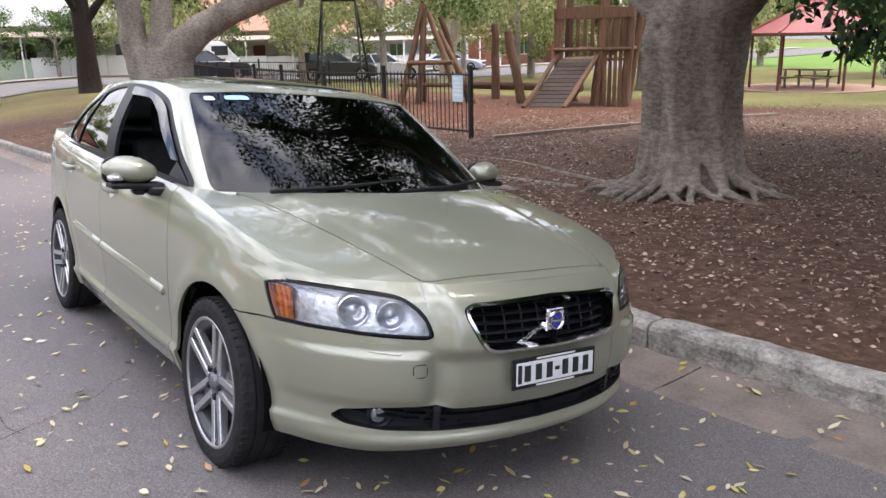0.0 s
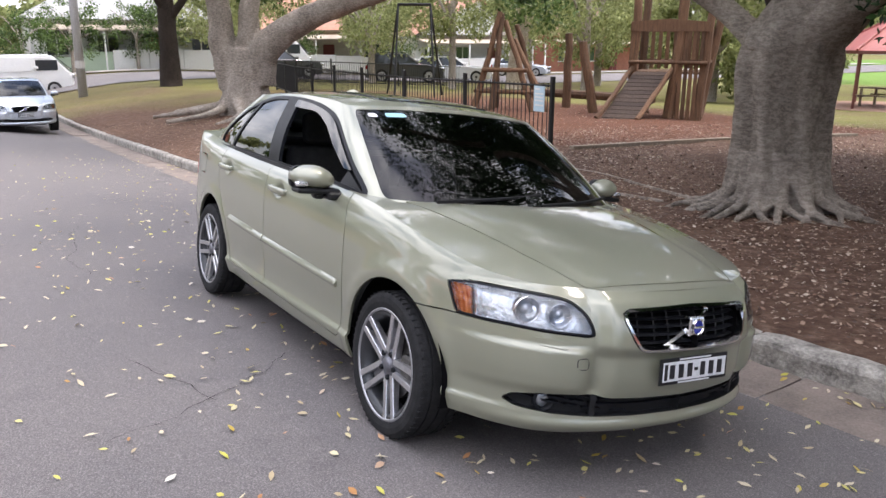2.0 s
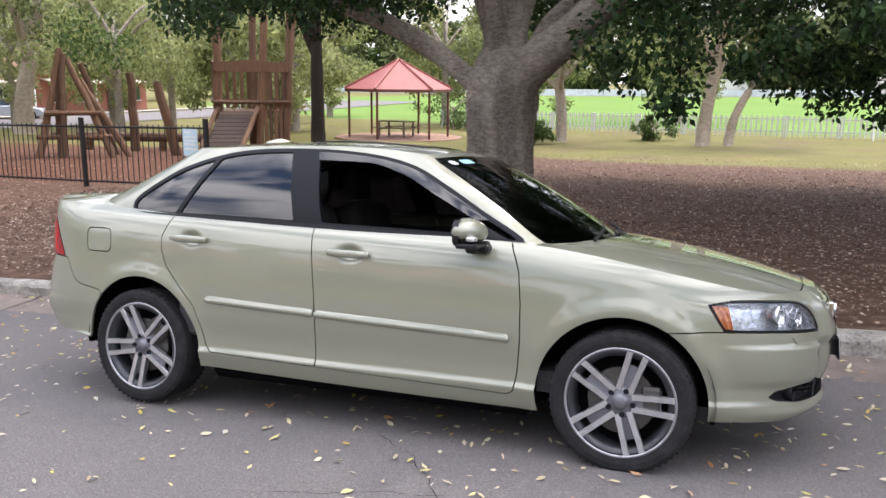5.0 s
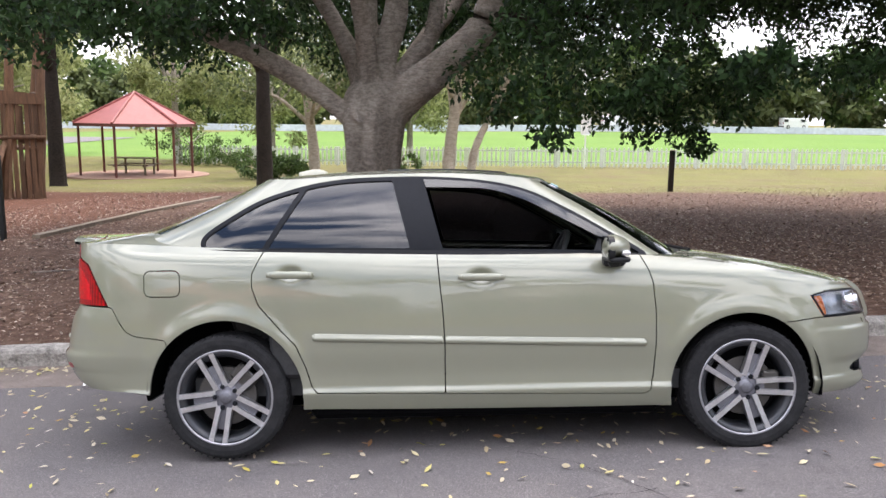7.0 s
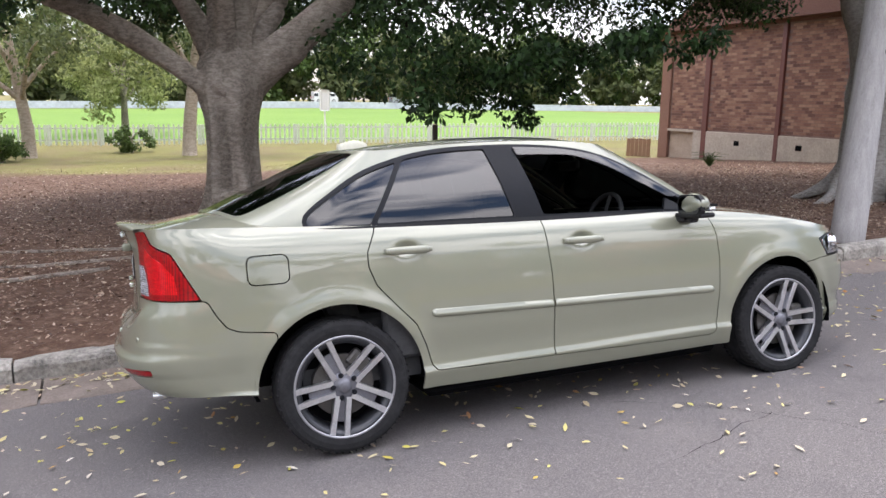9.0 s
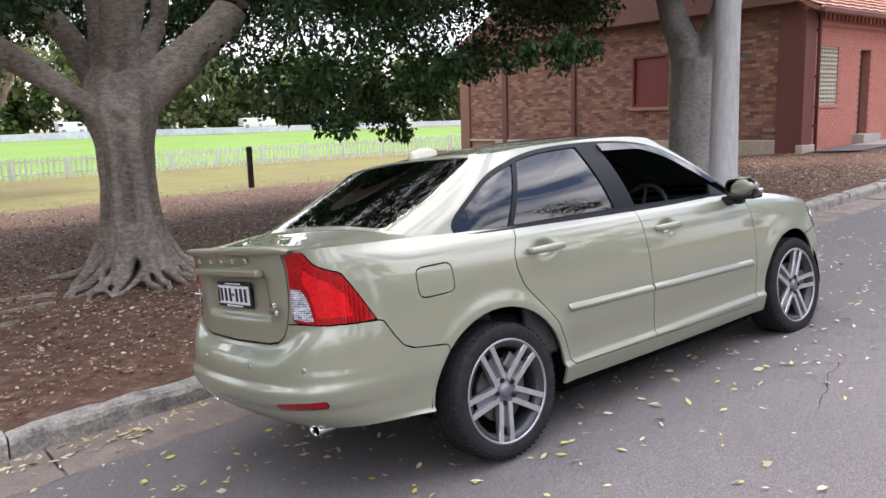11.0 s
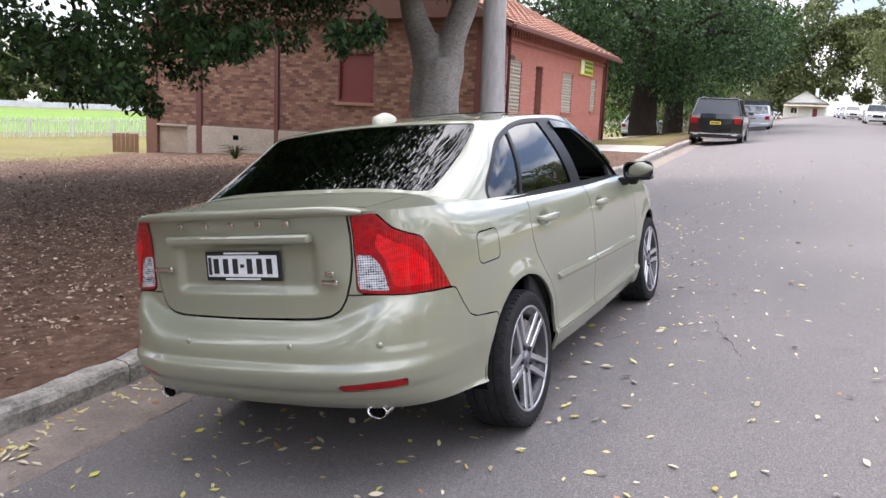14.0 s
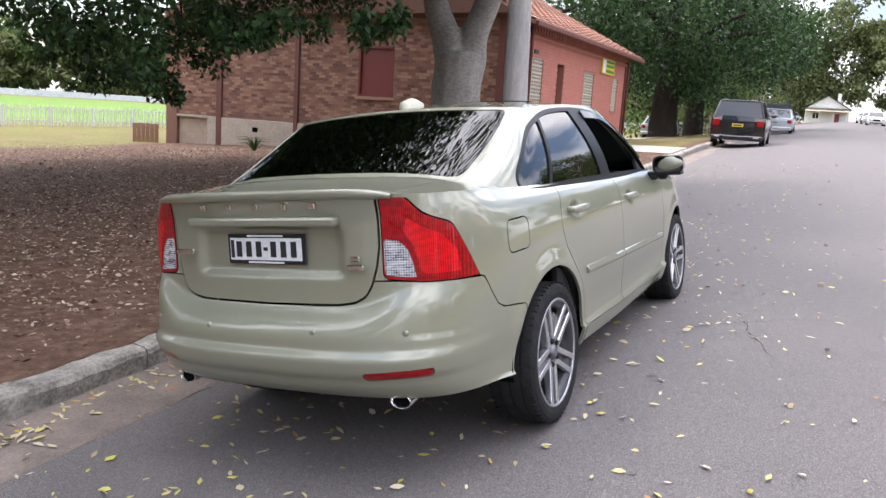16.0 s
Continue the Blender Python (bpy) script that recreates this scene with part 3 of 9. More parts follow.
def surf_grid(P):
    """Triangles of a grid of points (rows, columns, 3 or more columns of data) with normals."""
    P = np.asarray(P, float)
    du, dv = np.gradient(P[..., :3], axis=0), np.gradient(P[..., :3], axis=1)
    N = np.cross(du, dv)
    N /= np.maximum(np.linalg.norm(N, axis=-1, keepdims=True), 1e-12)
    a, b = P.shape[:2]
    i = np.arange(a * b).reshape(a, b)
    q = np.stack([i[:-1, :-1], i[1:, :-1], i[1:, 1:], i[:-1, 1:]], -1).reshape(-1, 4)
    T = np.concatenate([q[:, [0, 1, 2]], q[:, [0, 2, 3]]])
    return np.concatenate([P.reshape(a * b, -1), N.reshape(-1, 3)], 1), T


def clip(S, f, keep=-1, off=0.0):
    """The part of a surface where f is below -off (keep -1) or above off (keep 1)."""
    V, T = S
    if not len(T):
        return S
    d = (f(V) if keep == -1 else -f(V)) + off
    ins = d <= 0
    c = ins[T].sum(1)
    tris, newv, cache = [T[c == 3]], [], {}
    base = len(V)
    def cut(i, j):
        k = (min(i, j), max(i, j))
        if k not in cache:
            t = d[k[0]] / (d[k[0]] - d[k[1]])
            cache[k] = base + len(newv)
            newv.append(V[k[0]] * (1 - t) + V[k[1]] * t)
        return cache[k]
    extra = []
    for tri in T[(c > 0) & (c < 3)]:
        poly = []
        for k in range(3):
            i, j = int(tri[k]), int(tri[(k + 1) % 3])
            if ins[i]:
                poly.append(i)
            if ins[i] != ins[j]:
                poly.append(cut(i, j))
        extra += [(poly[0], poly[k], poly[k + 1]) for k in range(1, len(poly) - 1)]
    T2 = np.concatenate([tris[0], np.array(extra, int).reshape(-1, 3)])
    V2 = np.concatenate([V, np.array(newv).reshape(-1, V.shape[1])]) if newv else V
    used, inv = np.unique(T2, return_inverse=True)
    return V2[used], inv.reshape(-1, 3)


def flip_y(S):
    V, T = S[0].copy(), S[1][:, ::-1].copy()
    V[:, 1] *= -1
    V[:, -2] *= -1
    return V, T


def both(S):
    A, B = S, flip_y(S)
    return np.concatenate([A[0], B[0]]), np.concatenate([A[1], B[1] + len(A[0])])


def panel(name, S, mat, parent, label="", flange=0.014, lift=0.0, own=False):
    """A panel from a cut surface, its rim turned inward."""
    V, T = S
    P, N = V[:, :3] + V[:, -3:] * lift, V[:, -3:]
    # weld coincident points
    key = np.round(P * 4000).astype(int)
    _, first, inv = np.unique(key, axis=0, return_index=True, return_inverse=True)
    inv = inv.ravel()
    P, N, T = P[first], N[first], inv[T]
    T = T[(T[:, 0] != T[:, 1]) & (T[:, 1] != T[:, 2]) & (T[:, 0] != T[:, 2])]
    edges = {}
    for a, b, c in T:
        for e in ((a, b), (b, c), (c, a)):
            edges[e] = edges.get(e, 0) + 1
    rim = [e for e in edges if (e[1], e[0]) not in edges]
    faces, verts = [tuple(t) for t in T], [tuple(p) for p in P]
    inner = {}
    for a, b in rim:
        for i in (a, b):
            if i not in inner:
                inner[i] = len(verts)
                verts.append(tuple(P[i] - N[i] * flange))
        faces.append((b, a, inner[a], inner[b]))
    me = mesh_of(name, verts, faces)
    me.polygons.foreach_set("use_smooth", [k < len(T) for k in range(len(faces))])
    nrm = np.zeros((len(verts), 3))
    nrm[:len(P)] = N
    loops = np.zeros((len(me.loops), 3))
    li = np.empty(len(me.loops), int)
    me.loops.foreach_get("vertex_index", li)
    loops[:len(T) * 3] = nrm[li[:len(T) * 3]]
    if not own:
        me.normals_split_custom_set([tuple(v) for v in loops])
    return link(name, me, mat, parent, label)


def lathe(profile, sides=48, axis="y"):
    """A solid of revolution about y: profile of (radius, y)."""
    bm = bmesh.new()
    rings = []
    for r, h in profile:
        rings.append([bm.verts.new((r * math.cos(2 * math.pi * k / sides), h, r * math.sin(2 * math.pi * k / sides))) for k in range(sides)])
    for u, v in zip(rings, rings[1:]):
        for k in range(sides):
            bm.faces.new((u[k], u[(k + 1) % sides], v[(k + 1) % sides], v[k]))
    bmesh.ops.recalc_face_normals(bm, faces=bm.faces)
    return bm


# ---------------------------------------------------------------- the car
def sstep(x, a, b):
    t = np.clip((x - a) / (b - a), 0, 1)
    return t * t * (3 - 2 * t)


HUB_F, HUB_R, HUB_Z, TYRE_R = 1.32, -1.32, 0.318, 0.318


def front_x(z):
    return soft(z, [(0.240, 2.125), (0.272, 2.180), (0.296, 2.197), (0.328, 2.185), (0.40, 2.19), (0.50, 2.205), (0.61, 2.20), (0.715, 2.172), (0.765, 2.142), (0.808, 2.085)])


def rear_x(z):
    return soft(z, [(0.33, -2.18), (0.37, -2.25), (0.42, -2.292), (0.445, -2.302), (0.452, -2.315), (0.485, -2.330), (0.520, -2.335), (0.535, -2.329), (0.550, -2.311), (0.585, -2.307), (0.615, -2.299), (0.645, -2.282), (0.670, -2.256), (0.688, -2.238), (0.698, -2.230), (0.712, -2.226), (0.85, -2.216), (0.98, -2.214), (1.03, -2.222), (1.09, -2.238), (1.13, -2.244)])


def side_w(z):
    return soft(z, [(0.19, 0.90), (0.235, 0.945), (0.285, 0.968), (0.335, 0.985), (0.352, 0.972), (0.40, 0.973), (0.55, 0.993), (0.70, 1.0), (0.82, 0.994), (0.90, 0.978), (0.94, 0.958), (0.962, 0.935), (0.985, 0.905), (1.02, 0.875), (1.10, 0.81)])


def belt_z(x):
    return soft(x, [(-2.25, 1.118), (-1.9, 1.105), (-1.4, 1.078), (-0.8, 1.055), (0, 1.028), (0.8, 0.995), (1.0, 0.977), (1.3, 0.934), (1.6, 0.884), (1.9, 0.832), (2.1, 0.808), (2.25, 0.803)])


def low_z(x):
    return soft(x, [(-2.4, 0.355), (-1.75, 0.335), (-0.95, 0.245), (0.95, 0.228), (1.66, 0.262), (2.3, 0.246)])


def side_surface():
    plan = [(2.20, 0), (2.185, 0.22), (2.135, 0.42), (2.055, 0.585), (1.95, 0.69), (1.83, 0.768), (1.68, 0.818), (1.40, 0.858), (1.0, 0.874), (0.5, 0.882), (0, 0.885), (-0.5, 0.883), (-1.0, 0.872), (-1.4, 0.858), (-1.75, 0.834), (-1.96, 0.80), (-2.12, 0.745), (-2.225, 0.65), (-2.292, 0.49), (-2.326, 0.27), (-2.335, 0)]
    line = np.array(smooth_line(plan, 24))
    s = np.concatenate([[0], np.cumsum(np.hypot(*np.diff(line, axis=0).T))])
    u = np.linspace(0, s[-1], 270)
    bx, by = np.interp(u, s, line[:, 0]), np.interp(u, s, line[:, 1])
    rows = []
    for x, y in zip(bx, by):
        v = np.linspace(0, 1, 64)
        z = low_z(x) + (belt_z(x) - low_z(x)) * v
        rise = soft(x, [(-2.2, 0.125), (-1.5, 0.098), (-0.8, 0.078), (0, 0.052), (0.8, 0.022), (1.0, 0.005), (1.4, -0.035), (1.8, -0.10), (2.2, -0.15)])
        ze = z - rise * sstep(z, 0.55, 0.9)
        w = side_w(ze)
        endf = sstep(abs(x), 1.75, 2.05)
        w = w * (1 - endf) + endf * np.where(ze > 0.6, 1 - (1 - w) * 0.35, 1 - (1 - w) * 0.6)
        Y = y * w
        if x > 1.2:
            X = 1.2 + (x - 1.2) * (front_x(z) - 1.2) / (2.20 - 1.2)
            # the middle of the nose stands proud below the lamps
            yc = 0.385 + 0.10 * np.clip(z - 0.66, 0, 1)
            up = sstep(z, 0.56, 0.62)
            X = X + (0.026 * up + 0.012) * sstep(-np.abs(Y), -yc - 0.045, -yc + 0.01) * sstep(z, 0.38, 0.44) * sstep(x, 1.85, 1.95)
            X = X - 0.020 * np.exp(-((np.abs(Y) - yc - 0.02) / 0.032) ** 2) * sstep(z, 0.39, 0.44) * (1 - up) * sstep(x, 1.85, 1.95)
            X = X + 0.022 * sstep(np.abs(Y), 0.42, 0.50) * sstep(z, 0.40, 0.45) * sstep(-z, -0.602, -0.585) * sstep(x, 1.6, 1.9)
        elif x < -1.5:
            zz = z - 0.085 * sstep(np.abs(Y), 0.34, 0.66) * sstep(z, 0.56, 0.78)
            flat = np.where(z > 0.6, 1 - 0.35 * sstep(np.abs(Y), 0.55, 0.75), 1.0)
            X = -1.5 + (x + 1.5) * ((rear_x(zz) + 1.5) / (-2.335 + 1.5) * flat + (1 - flat) * 0.93)
        else:
            X = np.full_like(z, x)
        for hub in (HUB_F, HUB_R):
            r = np.hypot(X - hub, z - HUB_Z)
            Y = Y + 0.012 * np.exp(-((r - 0.405) / 0.05) ** 2) * (Y > 0.6)
        for hx, hz in ((-0.972, 0.936), (-0.012, 0.906)):
            Y = Y - 0.022 * np.exp(-(((X - hx) / 0.055) ** 2 + ((z - hz) / 0.032) ** 2) ** 1.5) * (Y > 0.6)
        if x < -1.9:
            q = sstep(-np.abs(Y), -0.375, -0.325) * sstep(z, 0.805, 0.835) * sstep(-z, -1.016, -1.002)
            X = X + 0.024 * q
        rows.append(np.stack([X, -Y, z], -1))
    V, T = surf_grid(np.array(rows))
    V[:, -3:] *= -1
    return (V, T[:, ::-1]), np.array([r[-1] for r in rows])


def top_surface(edge, x0, x1, centre, power=4.0, n=70, m=40, bulge=None):
    """A crowned sheet between the two top edges, from x0 to x1."""
    o = np.argsort(edge[:, 0])
    ex, ey, ez = edge[o, 0], -edge[o, 1], edge[o, 2]
    k = 0.5 - 0.5 * np.cos(np.linspace(0, np.pi, n))
    rows = []
    for x in x0 + (x1 - x0) * k:
        yb, zb = max(float(np.interp(x, ex, ey)), 1e-4), float(np.interp(x, ex, ez))
        r = np.linspace(0, 1, m) ** 0.8
        y = yb * r
        z = zb + (float(centre(x)) - zb) * (1 - r ** power)
        if bulge is not None:
            z = z + bulge(x, y) * (1 - r ** 6)
        rows.append(np.stack([np.full(m, x), -y, z], -1))
    V, T = surf_grid(np.array(rows))
    if V[len(V) // 2, -1] < 0:
        V[:, -3:] *= -1
        T = T[:, ::-1]
    return V, T


CAR = thing("car", "sage green metallic sedan parked at the kerb", "car", LEVEL @ pose(0, 0, 0.0, 0, 0.35, 0))


def cabin_surface():
    base = [(1.17, 0, 0.982), (1.12, 0.36, 0.98), (0.94, 0.715, 0.978), (0.72, 0.785, 0.982), (0.2, 0.812, 1.0), (-0.4, 0.818, 1.018), (-1.0, 0.804, 1.036), (-1.42, 0.778, 1.055), (-1.70, 0.69, 1.112), (-1.82, 0.40, 1.160), (-1.86, 0, 1.172)]
    top = [(0.36, 0, 1.430), (0.345, 0.35, 1.423), (0.28, 0.595, 1.404), (0.10, 0.632, 1.424), (-0.15, 0.645, 1.438), (-0.45, 0.646, 1.442), (-0.75, 0.634, 1.437), (-0.98, 0.625, 1.426), (-1.115, 0.585, 1.430), (-1.18, 0.30, 1.446), (-1.19, 0, 1.454)]
    B, R = np.array(smooth_line(base, 26)), np.array(smooth_line(top, 26))
    n = len(B)
    rows = []
    for k in range(n):
        v = np.linspace(0, 1, 44)
        p = B[k] + (R[k] - B[k]) * v[:, None]
        q = np.sin(np.pi * v) * (1 - 0.3 * v)
        si = k / 26
        side = sstep(si, 1.6, 2.8) * sstep(-si, -8.6, -7.4)
        p[:, 1] += 0.035 * q * side
        p[:, 2] += 0.028 * q * (1 - side)
        if si > 7:
            p[:, 2] -= 0.030 * q * sstep(si, 7.2, 8.4)
        rows.append(np.stack([p[:, 0], -p[:, 1], p[:, 2], np.full(44, si), v], -1))
    V, T = surf_grid(np.array(rows))
    V[:, -3:] *= -1
    return (V, T[:, ::-1]), np.array([r[-1, :3] for r in rows])


def build_body():
    side, top_edge = side_surface()
    arches = [lambda V, h=h, r=r: np.hypot((V[:, 0] - h) * np.where((h > 0) & (V[:, 0] > h), 1.045, 1.0), (V[:, 2] - HUB_Z + 0.005)) - r for h, r in ((HUB_F, 0.384), (HUB_R, 0.398))]
    for f in arches:
        side = clip(side, f, 1)
    front = lambda V: V[:, 0] > 1.2
    rear = lambda V: V[:, 0] < -1.4
    lamp0 = sdf(rounded([(0.90, 0.788), (0.90, 0.672), (0.70, 0.656), (0.52, 0.646), (0.452, 0.643), (0.438, 0.658), (0.453, 0.708), (0.486, 0.748), (0.53, 0.772), (0.62, 0.784), (0.76, 0.790)], 3), 1, 2, front)
    lamp = lambda V: np.maximum(lamp0(V), 1.665 + 0.62 * (0.770 - V[:, 2]) + 5.0 * np.maximum(V[:, 2] - 0.772, 0) - V[:, 0])
    tail0 = sdf([(0.522, 1.105), (0.56, 1.110), (0.612, 1.108), (0.640, 1.074), (0.668, 1.046), (0.745, 1.004), (0.90, 0.985), (0.90, 0.782), (0.66, 0.795), (0.535, 0.806), (0.522, 0.82)], 1, 2, rear)
    tail = lambda V: np.maximum(tail0(V), V[:, 0] + 1.925 + 0.52 * (V[:, 2] - 0.78))
    door_f = sdf([(-0.238, 1.1), (-0.222, 0.90), (-0.208, 0.75), (-0.20, 0.58), (-0.203, 0.318), (0.80, 0.296), (0.833, 0.312), (0.85, 0.40), (0.862, 0.55), (0.862, 0.72), (0.850, 0.86), (0.832, 0.92), (0.80, 0.99), (0.76, 1.1)], 0, 2)
    door_r = sdf([(-0.238, 1.1), (-0.222, 0.90), (-0.208, 0.75), (-0.20, 0.58), (-0.203, 0.318), (-0.85, 0.330), (-0.878, 0.36), (-0.905, 0.46), (-0.952, 0.575), (-1.035, 0.665), (-1.135, 0.78), (-1.168, 0.87), (-1.168, 0.94), (-1.14, 1.0), (-1.09, 1.1)], 0, 2)
    bump_f = lambda V: np.minimum(1, np.maximum(1.5 - V[:, 0], V[:, 2] - np.where(np.abs(V[:, 1]) > 0.44, soft(V[:, 0], [(1.4, 0.630), (1.6, 0.648), (1.72, 0.656), (2.3, 0.664)]), 0.83)))
    bump_r = sdf([(-1.60, 0.2), (-1.615, 0.612), (-1.78, 0.632), (-1.83, 0.655), (-1.868, 0.71), (-1.905, 0.782), (-2.06, 0.79), (-2.165, 0.80), (-2.60, 0.81), (-2.60, 0.2)], 0, 2)
    cap = sdf(round_rect(-1.724, -1.538, 0.834, 0.966, 0.03), 0, 2)
    boot = sdf([(-0.02, 0.704), (0.34, 0.708), (0.41, 0.718), (0.452, 0.742), (0.478, 0.785), (0.498, 0.85), (0.512, 0.93), (0.513, 1.2), (-0.02, 1.2)], 1, 2, lambda V: V[:, 0] < -2.0)
    grille = sdf([(-0.02, 0.596), (0.245, 0.598), (0.284, 0.607), (0.310, 0.64), (0.344, 0.712), (0.345, 0.738), (0.315, 0.752), (-0.02, 0.764)], 1, 2, front)
    intake = sdf([(-0.02, 0.330), (0.41, 0.333), (0.56, 0.340), (0.66, 0.352), (0.688, 0.370), (0.668, 0.394), (0.60, 0.412), (0.50, 0.417), (0.41, 0.416), (0.36, 0.403), (-0.02, 0.394)], 1, 2, front)
    refl = sdf([(0.465, 0.443), (0.695, 0.453), (0.705, 0.482), (0.60, 0.480), (0.470, 0.471)], 1, 2, lambda V: V[:, 0] < -1.9)
    g = 0.0029
    def without(S, *fs):
        for f in fs:
            S = clip(S, f, 1, g)
        return S
    for sgn, tag in ((1, "right"), (-1, "left")):
        M = (lambda S: S) if sgn == 1 else flip_y
        panel("front_door", M(clip(side, door_f, -1, g)), PAINT, CAR)
        panel("rear_door", M(clip(side, door_r, -1, g)), PAINT, CAR)
        panel("fuel_flap", M(clip(side, cap, -1, g)), PAINT, CAR) if sgn == 1 else None
        shell = without(side, door_f, door_r, bump_f, bump_r, lamp, tail, boot)
        shell = without(shell, cap) if sgn == 1 else shell
        fend = lambda V: 0.3 - V[:, 0]
        panel("wing", M(clip(shell, fend, -1)), PAINT, CAR)
        panel("rear_quarter", M(clip(shell, fend, 1)), PAINT, CAR)
        L = clip(side, lamp, -1, g)
        build_headlamp(L, M, sgn)
        build_tail(clip(side, tail, -1, g), M, sgn)
        panel("bumper_reflector", M(clip(side, refl, -1, 0.001)), RED_LENS, CAR, "red bumper reflector", lift=-0.002)
    panel("front_bumper", both(without(clip(side, bump_f, -1, g), lamp, grille, intake)), PAINT, CAR)
    panel("rear_bumper", both(without(clip(side, bump_r, -1, g), refl, tail, boot)), PAINT, CAR)
    # boot lid: the upright rear face and the deck in one panel
    deck_c = lambda x: soft(x, [(-2.25, 1.112), (-2.19, 1.126), (-2.12, 1.130), (-1.95, 1.150), (-1.82, 1.168), (-1.65, 1.15), (-1.5, 1.11), (-1.35, 1.085), (-1.2, 1.07), (-1.1, 1.06)])
    deck = top_surface(top_edge, -1.15, float(top_edge[:, 0].min()), deck_c, 4.0)
    lid_edge = lambda V: np.maximum(np.abs(V[:, 1]) - soft(V[:, 0], [(-2.3, 0.513), (-2.15, 0.53), (-1.95, 0.58), (-1.70, 0.62)]), V[:, 0] + 1.74)
    panel("boot_lid", both(clip(side, boot, -1, g + 0.003)), PAINT, CAR)
    panel("boot_deck", both(clip(deck, lid_edge, -1, g)), PAINT, CAR)
    panel("rear_shoulder", both(without(clip(deck, lid_edge, 1, g), tail)), PAINT, CAR)
    # bonnet
    hood_c = lambda x: soft(x, [(0.6, 1.02), (1.0, 1.008), (1.15, 1.0), (1.3, 0.982), (1.6, 0.932), (1.85, 0.878), (2.0, 0.838), (2.06, 0.820), (2.12, 0.805)])
    ridge = lambda x, y: 0.004 * sstep(-y, -(0.34 + 0.16 * (2.1 - x)) - 0.05, -(0.34 + 0.16 * (2.1 - x)))
    hood = top_surface(top_edge, 0.72, float(top_edge[:, 0].max()), hood_c, 2.7, 90, 56, ridge)
    rim = sdf([(-0.02, 2.072), (0.20, 2.066), (0.33, 2.056), (0.395, 2.045), (0.425, 2.022), (0.452, 1.96), (0.51, 1.75), (0.58, 1.4), (0.64, 1.08), (0.655, 1.0), (0.60, 1.03), (0.36, 1.15), (-0.02, 1.20)], 1, 0)
    panel("bonnet", both(clip(hood, rim, -1, g)), PAINT, CAR)
    rest = without(hood, rim)
    cowl = sdf([(-0.02, 1.3), (0.36, 1.25), (0.60, 1.13), (0.695, 1.02), (0.72, 0.90), (0.72, 0.5), (-0.02, 0.5)], 1, 0)
    panel("wing_top", both(clip(clip(rest, cowl, 1), lamp, 1, g)), PAINT, CAR, flange=0.01)
    panel("cowl", both(clip(rest, cowl, -1)), BLACK, CAR, "black plastic cowl under the windscreen", lift=-0.012)
    build_nose(side, grille, intake)
    # moulding strips, one for each door
    for sgn in (1, -1):
        M = (lambda S: S) if sgn == 1 else flip_y
        for a, b in ((-0.868, -0.209), (-0.197, 0.812)):
            zc = lambda V: 0.587 - 0.034 * V[:, 0]
            f = lambda V, a=a, b=b: np.maximum(np.abs(V[:, 2] - zc(V)) - 0.020, np.maximum(a - V[:, 0], V[:, 0] - b))
            S = clip(side, f, -1)
            V = S[0].copy()
            V[:, :3] += V[:, -3:] * (0.016 * np.clip(1 - (np.abs(V[:, 2] - zc(V) + 0.004) / 0.020) ** 2, 0.12, 1))[:, None]
            panel("door_moulding", M((V, S[1])), PAINT, CAR, flange=0.02, own=True)
        for hx, hz in ((-0.972, 0.936), (-0.012, 0.906)):
            yb = float(0.885 * side_w(0.865)) * 0.995
            h = part("door_handle", handle_bm(), PAINT, CAR, smooth=True)
            h.matrix_local = Matrix.Translation((hx, -sgn * (yb + 0.004), hz)) @ Matrix.Diagonal((1, sgn, 1, 1)) @ pose(0, 0, 0, 0, 1.2, 0)


def handle_bm():
    """A pull handle: a bowed bar on two feet, with the lock barrel at its rear."""
    bm = bmesh.new()
    pts = [(0.115 * t, -0.030 + 0.022 * abs(t) ** 3, 0.0) for t in np.linspace(-1, 1, 13)]
    rings = []
    for k, p in enumerate(pts):
        e = 1 - 0.35 * abs(np.linspace(-1, 1, 13)[k]) ** 4
        rings.append([bm.verts.new((p[0], p[1] + 0.010 * math.cos(a), p[2] + 0.019 * e * math.sin(a))) for a in np.linspace(0, 2 * math.pi, 13)[:-1]])
    for u, v in zip(rings, rings[1:]):
        for k in range(12):
            bm.faces.new((u[k], v[k], v[(k + 1) % 12], u[(k + 1) % 12]))
    bm.faces.new(rings[0])
    bm.faces.new(rings[-1][::-1])
    for s in (-1, 1):
        add_box(bm, s * 0.10 - 0.016, s * 0.10 + 0.016, -0.026, 0.015, -0.013, 0.013, 0.004)
    return bm


